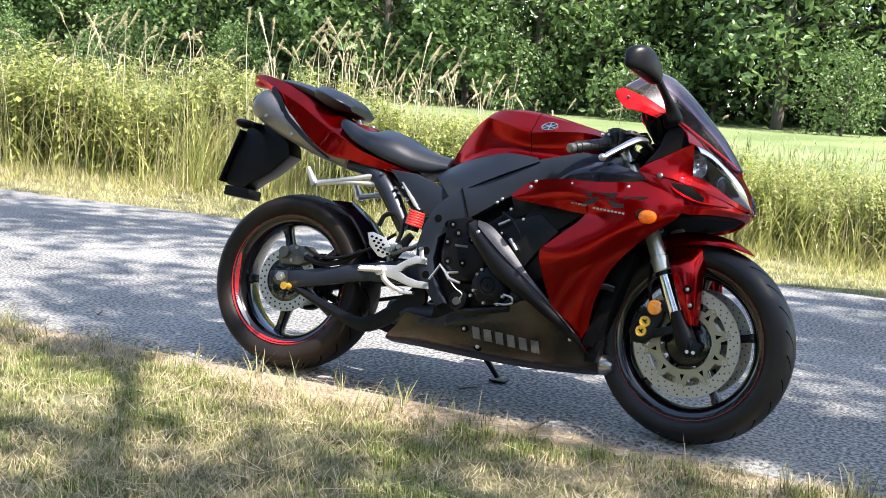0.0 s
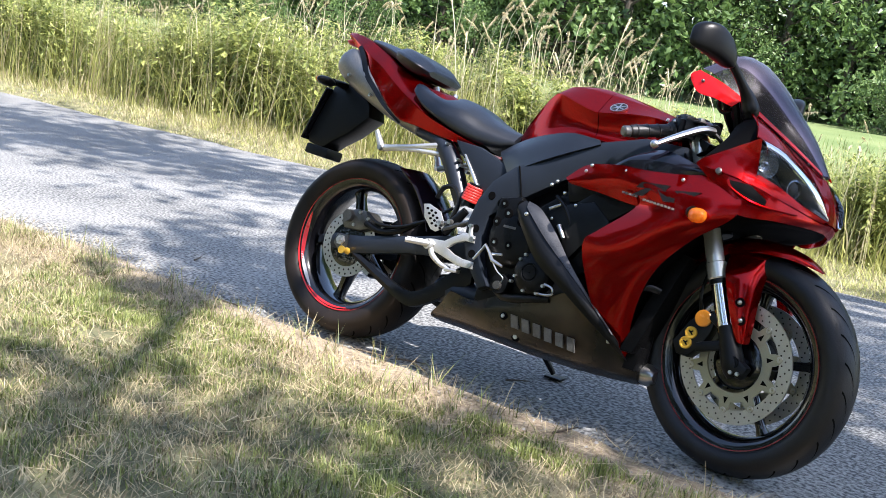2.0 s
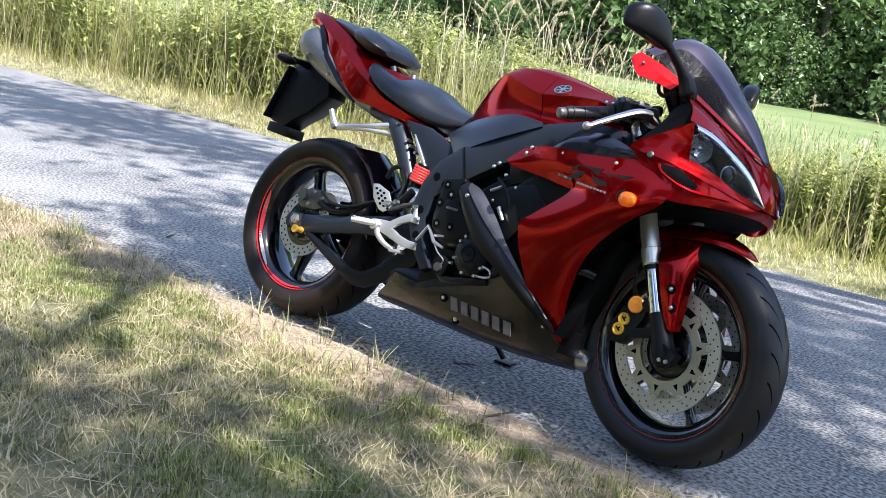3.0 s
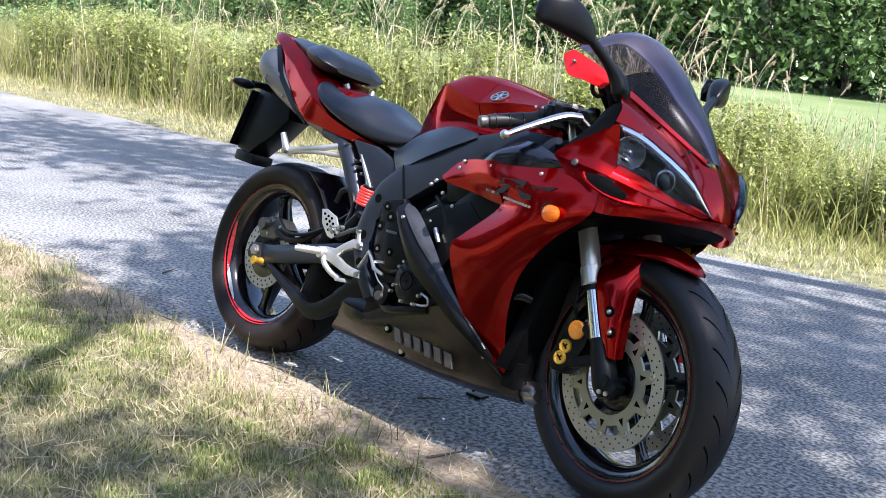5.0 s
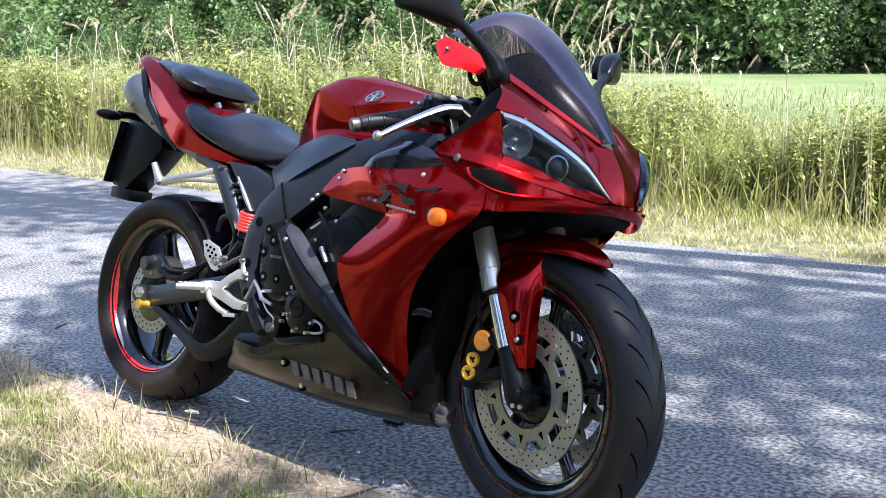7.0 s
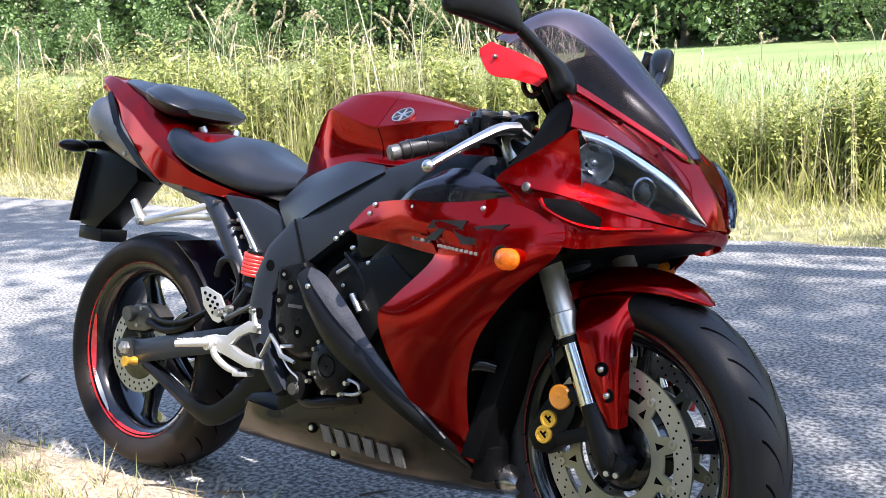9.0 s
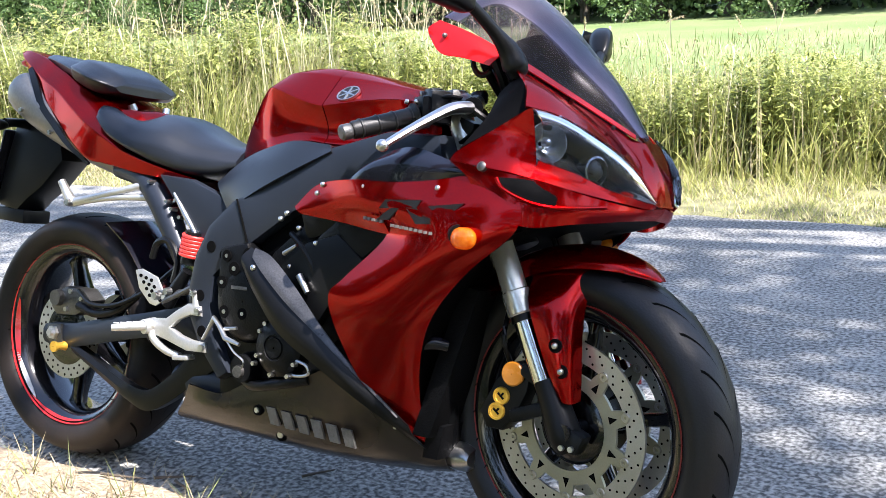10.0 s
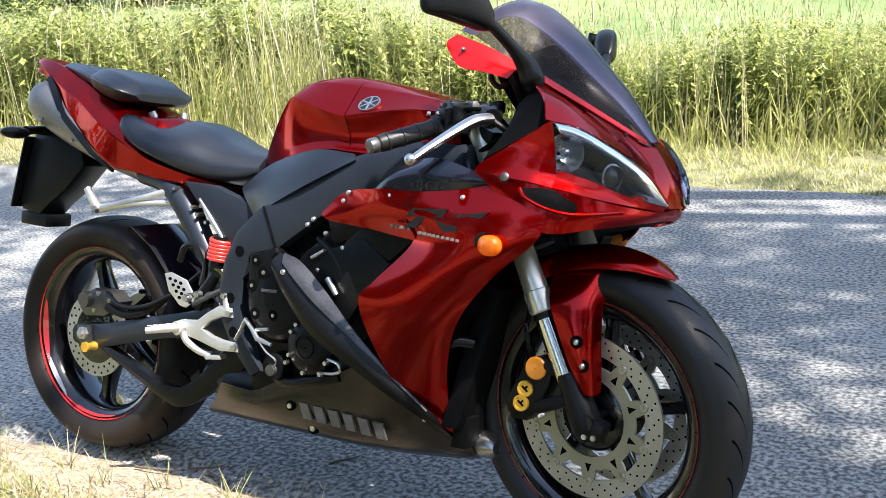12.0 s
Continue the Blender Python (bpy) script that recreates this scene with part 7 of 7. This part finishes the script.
def woods():
    kinds = [tree(9.5, 3.1, 5100, 0.136, 100 + s, LEAF, 0.06, 34, 0.17) for s in range(4)]
    back = [tree(12, 3.4, 2300, 0.23, 140 + s, SHADED_LEAF, 0.04, 30, 0.2) for s in range(2)]
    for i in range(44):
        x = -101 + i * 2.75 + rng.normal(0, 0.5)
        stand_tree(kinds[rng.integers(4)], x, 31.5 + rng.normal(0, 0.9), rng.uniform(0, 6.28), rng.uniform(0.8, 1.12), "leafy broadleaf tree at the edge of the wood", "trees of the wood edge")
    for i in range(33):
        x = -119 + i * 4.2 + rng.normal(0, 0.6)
        stand_tree(back[rng.integers(2)], x, 36.0 + rng.normal(0, 1.0), rng.uniform(0, 6.28), rng.uniform(0.9, 1.2), "leafy tree deep in the wood, shade put into its colour", "trees inside the wood")
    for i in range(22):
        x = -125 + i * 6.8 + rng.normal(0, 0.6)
        stand_tree(back[rng.integers(2)], x, 41.0 + rng.normal(0, 1.0), rng.uniform(0, 6.28), rng.uniform(1.1, 1.4), "leafy tree deep in the wood, shade put into its colour", "trees inside the wood")
    shrubs = [tree(2.6, 1.5, 3000, 0.055, 180 + s, LEAF, 0.02, 22, 0.05) for s in range(3)]
    for i in range(16):
        x = -66 + i * 5.0 + rng.normal(0, 0.4)
        stand_tree(shrubs[rng.integers(3)], x, 28.6 + rng.normal(0, 0.6), rng.uniform(0, 6.28), rng.uniform(0.6, 1.2), "green bush in front of the wood", "bushes of the wood edge", "bush")
    # Bushes added in the shade-dark leaf colour to close bright gaps between trunks.
    shaded_shrubs = [tree(2.8, 1.7, 1500, 0.10, 190 + s, SHADED_LEAF, 0.02, 20, 0.05) for s in range(2)]
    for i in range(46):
        stand_tree(shaded_shrubs[i % 2], -84 + i * 2.3 + rng.normal(0, 0.4), 34.2 + rng.normal(0, 0.5), rng.uniform(0, 6.28), rng.uniform(0.9, 1.4), "added undergrowth bush inside the wood, coloured dark as shade", "undergrowth bushes of the wood", "bush")
    for x, y, s in ((-16.6, 7.2, 1.15), (-19.2, 8.2, 1.3), (-22.0, 8.4, 1.1)):
        stand_tree(shrubs[0], x, y, x, s, "large pale green bush beside the lane", "bushes beside the lane", "bush")


def shade_trees():
    """The trees on the camera's side of the lane, whose shade falls on the motorcycle."""
    thin = tree(10.0, 0.85, 480, 0.085, 300, LEAF, 0.78, 16, 0.075)
    tall = tree(13.0, 2.1, 1350, 0.088, 318, LEAF, 0.68, 28, 0.11)
    broad = tree(11.0, 2.3, 4200, 0.080, 310, LEAF, 0.66, 32, 0.15)
    small = tree(8.8, 1.75, 3500, 0.080, 322, LEAF, 0.70, 28, 0.10)
    dense = tree(8.2, 0.75, 1700, 0.080, 340, LEAF, 0.78, 18, 0.09)
    airy = tree(9.5, 2.2, 1900, 0.085, 326, LEAF, 0.50, 28, 0.15)
    stand_tree(thin, 2.60, -3.90, 0.4, 1.0, "slender young tree leaning over the verge", "shade trees by the lane", tip=(0.20, 0.35))
    for x, y, t in ((6.05, 3.75, 2.2), (3.55, 3.85, 4.1)):
        stand_tree(tall, x, y, t, 1.0, "tall airy tree leaning over the lane", "shade trees by the lane", tip=(-0.33, -0.33))
    stand_tree(broad, 8.00, -1.45, 0.0, 1.0, "leafy broadleaf tree leaning over the lane", "shade trees by the lane", tip=(0.0, 0.20))
    stand_tree(small, 6.40, -2.60, 1.0, 1.0, "slim leafy tree shading the verge", "shade trees by the lane")
    stand_tree(dense, 6.68, -0.58, 0.3, 1.0, "slim leafy tree shading the lane", "shade trees by the lane")
    for x, y, t in ((10.6, -0.95, 1.7), (9.9, -4.4, 2.6)):
        stand_tree(airy, x, y, t, 1.0, "leafy broadleaf tree shading the lane", "shade trees by the lane")
    # Unseen rows added around the lane to darken reflections and cut sky light.
    rear = [tree(9.0, 2.8, 1500, 0.24, 330 + s, SHADED_LEAF, 0.05, 30, 0.16) for s in range(2)]
    for i in range(15):
        stand_tree(rear[i % 2], -24 + 3.4 * i + rng.normal(0, 0.5), -10.6 + rng.normal(0, 0.5), rng.uniform(0, 6.28), rng.uniform(0.85, 1.15), "unseen leafy tree added past the verge to darken reflections", "hedgerow trees")
    for i in range(5):
        stand_tree(rear[i % 2], 24 + rng.normal(0, 0.6), -9 + 4.0 * i, rng.uniform(0, 6.28), rng.uniform(0.85, 1.1), "unseen leafy tree added past the verge to darken reflections", "hedgerow trees")


def litter():
    """Twigs, pebbles and dry leaves on the bare edge of the lane."""
    for x, y, a, n in ((0.16, -0.10, 0.2, 0.13), (0.30, -0.06, 0.5, 0.10), (0.36, -0.05, -0.3, 0.07), (-0.52, -0.12, 0.1, 0.16), (0.62, 0.10, 0.9, 0.08), (-1.05, 0.22, 2.1, 0.09), (0.98, -0.20, 1.4, 0.11)):
        d = Vector((math.cos(a), math.sin(a), 0)) * n
        z = max(ground_height(x, y), 0.0) + 0.004
        bm = tube([(0, 0, 0), (d.x * 0.5 + d.y * 0.05, d.y * 0.5 - d.x * 0.05, 0.003), (d.x, d.y, 0.001)], [0.0035, 0.003, 0.0015], 6, 8)
        ob = part("twig", bm, BARK)
        ob.location = (x, y, z)
        tagged(ob, "short dry brown twig lying at the lane edge", "twig", "twigs at the lane edge")
    vs, fs = [], []
    for _ in range(900):
        x = rng.uniform(-3.0, 2.4)
        y = near_edge(x) + rng.normal(-0.02, 0.10)
        s = 0.002 + 0.006 * rng.random() ** 3
        z = max(ground_height(x, y), 0.0 if y > near_edge(x) else -1) + s * 0.4
        k = len(vs)
        t = rng.uniform(0, 6.28)
        for i in range(5):
            vs.append((x + s * math.cos(t + i * 1.2566) * rng.uniform(0.7, 1.1), y + s * math.sin(t + i * 1.2566) * rng.uniform(0.7, 1.1), z - s * 0.5))
        vs.append((x + s * 0.1, y, z + s * rng.uniform(0.3, 0.6)))
        fs += [(k + i, k + (i + 1) % 5, k + 5) for i in range(5)]
    stuff_mesh("gravel", vs, fs, PEBBLE, "scattered grey pebbles along the lane edge", "gravel")


verge_grass()
litter()
far_grass()
meadow_grass()
wild_plants()
woods()
shade_trees()
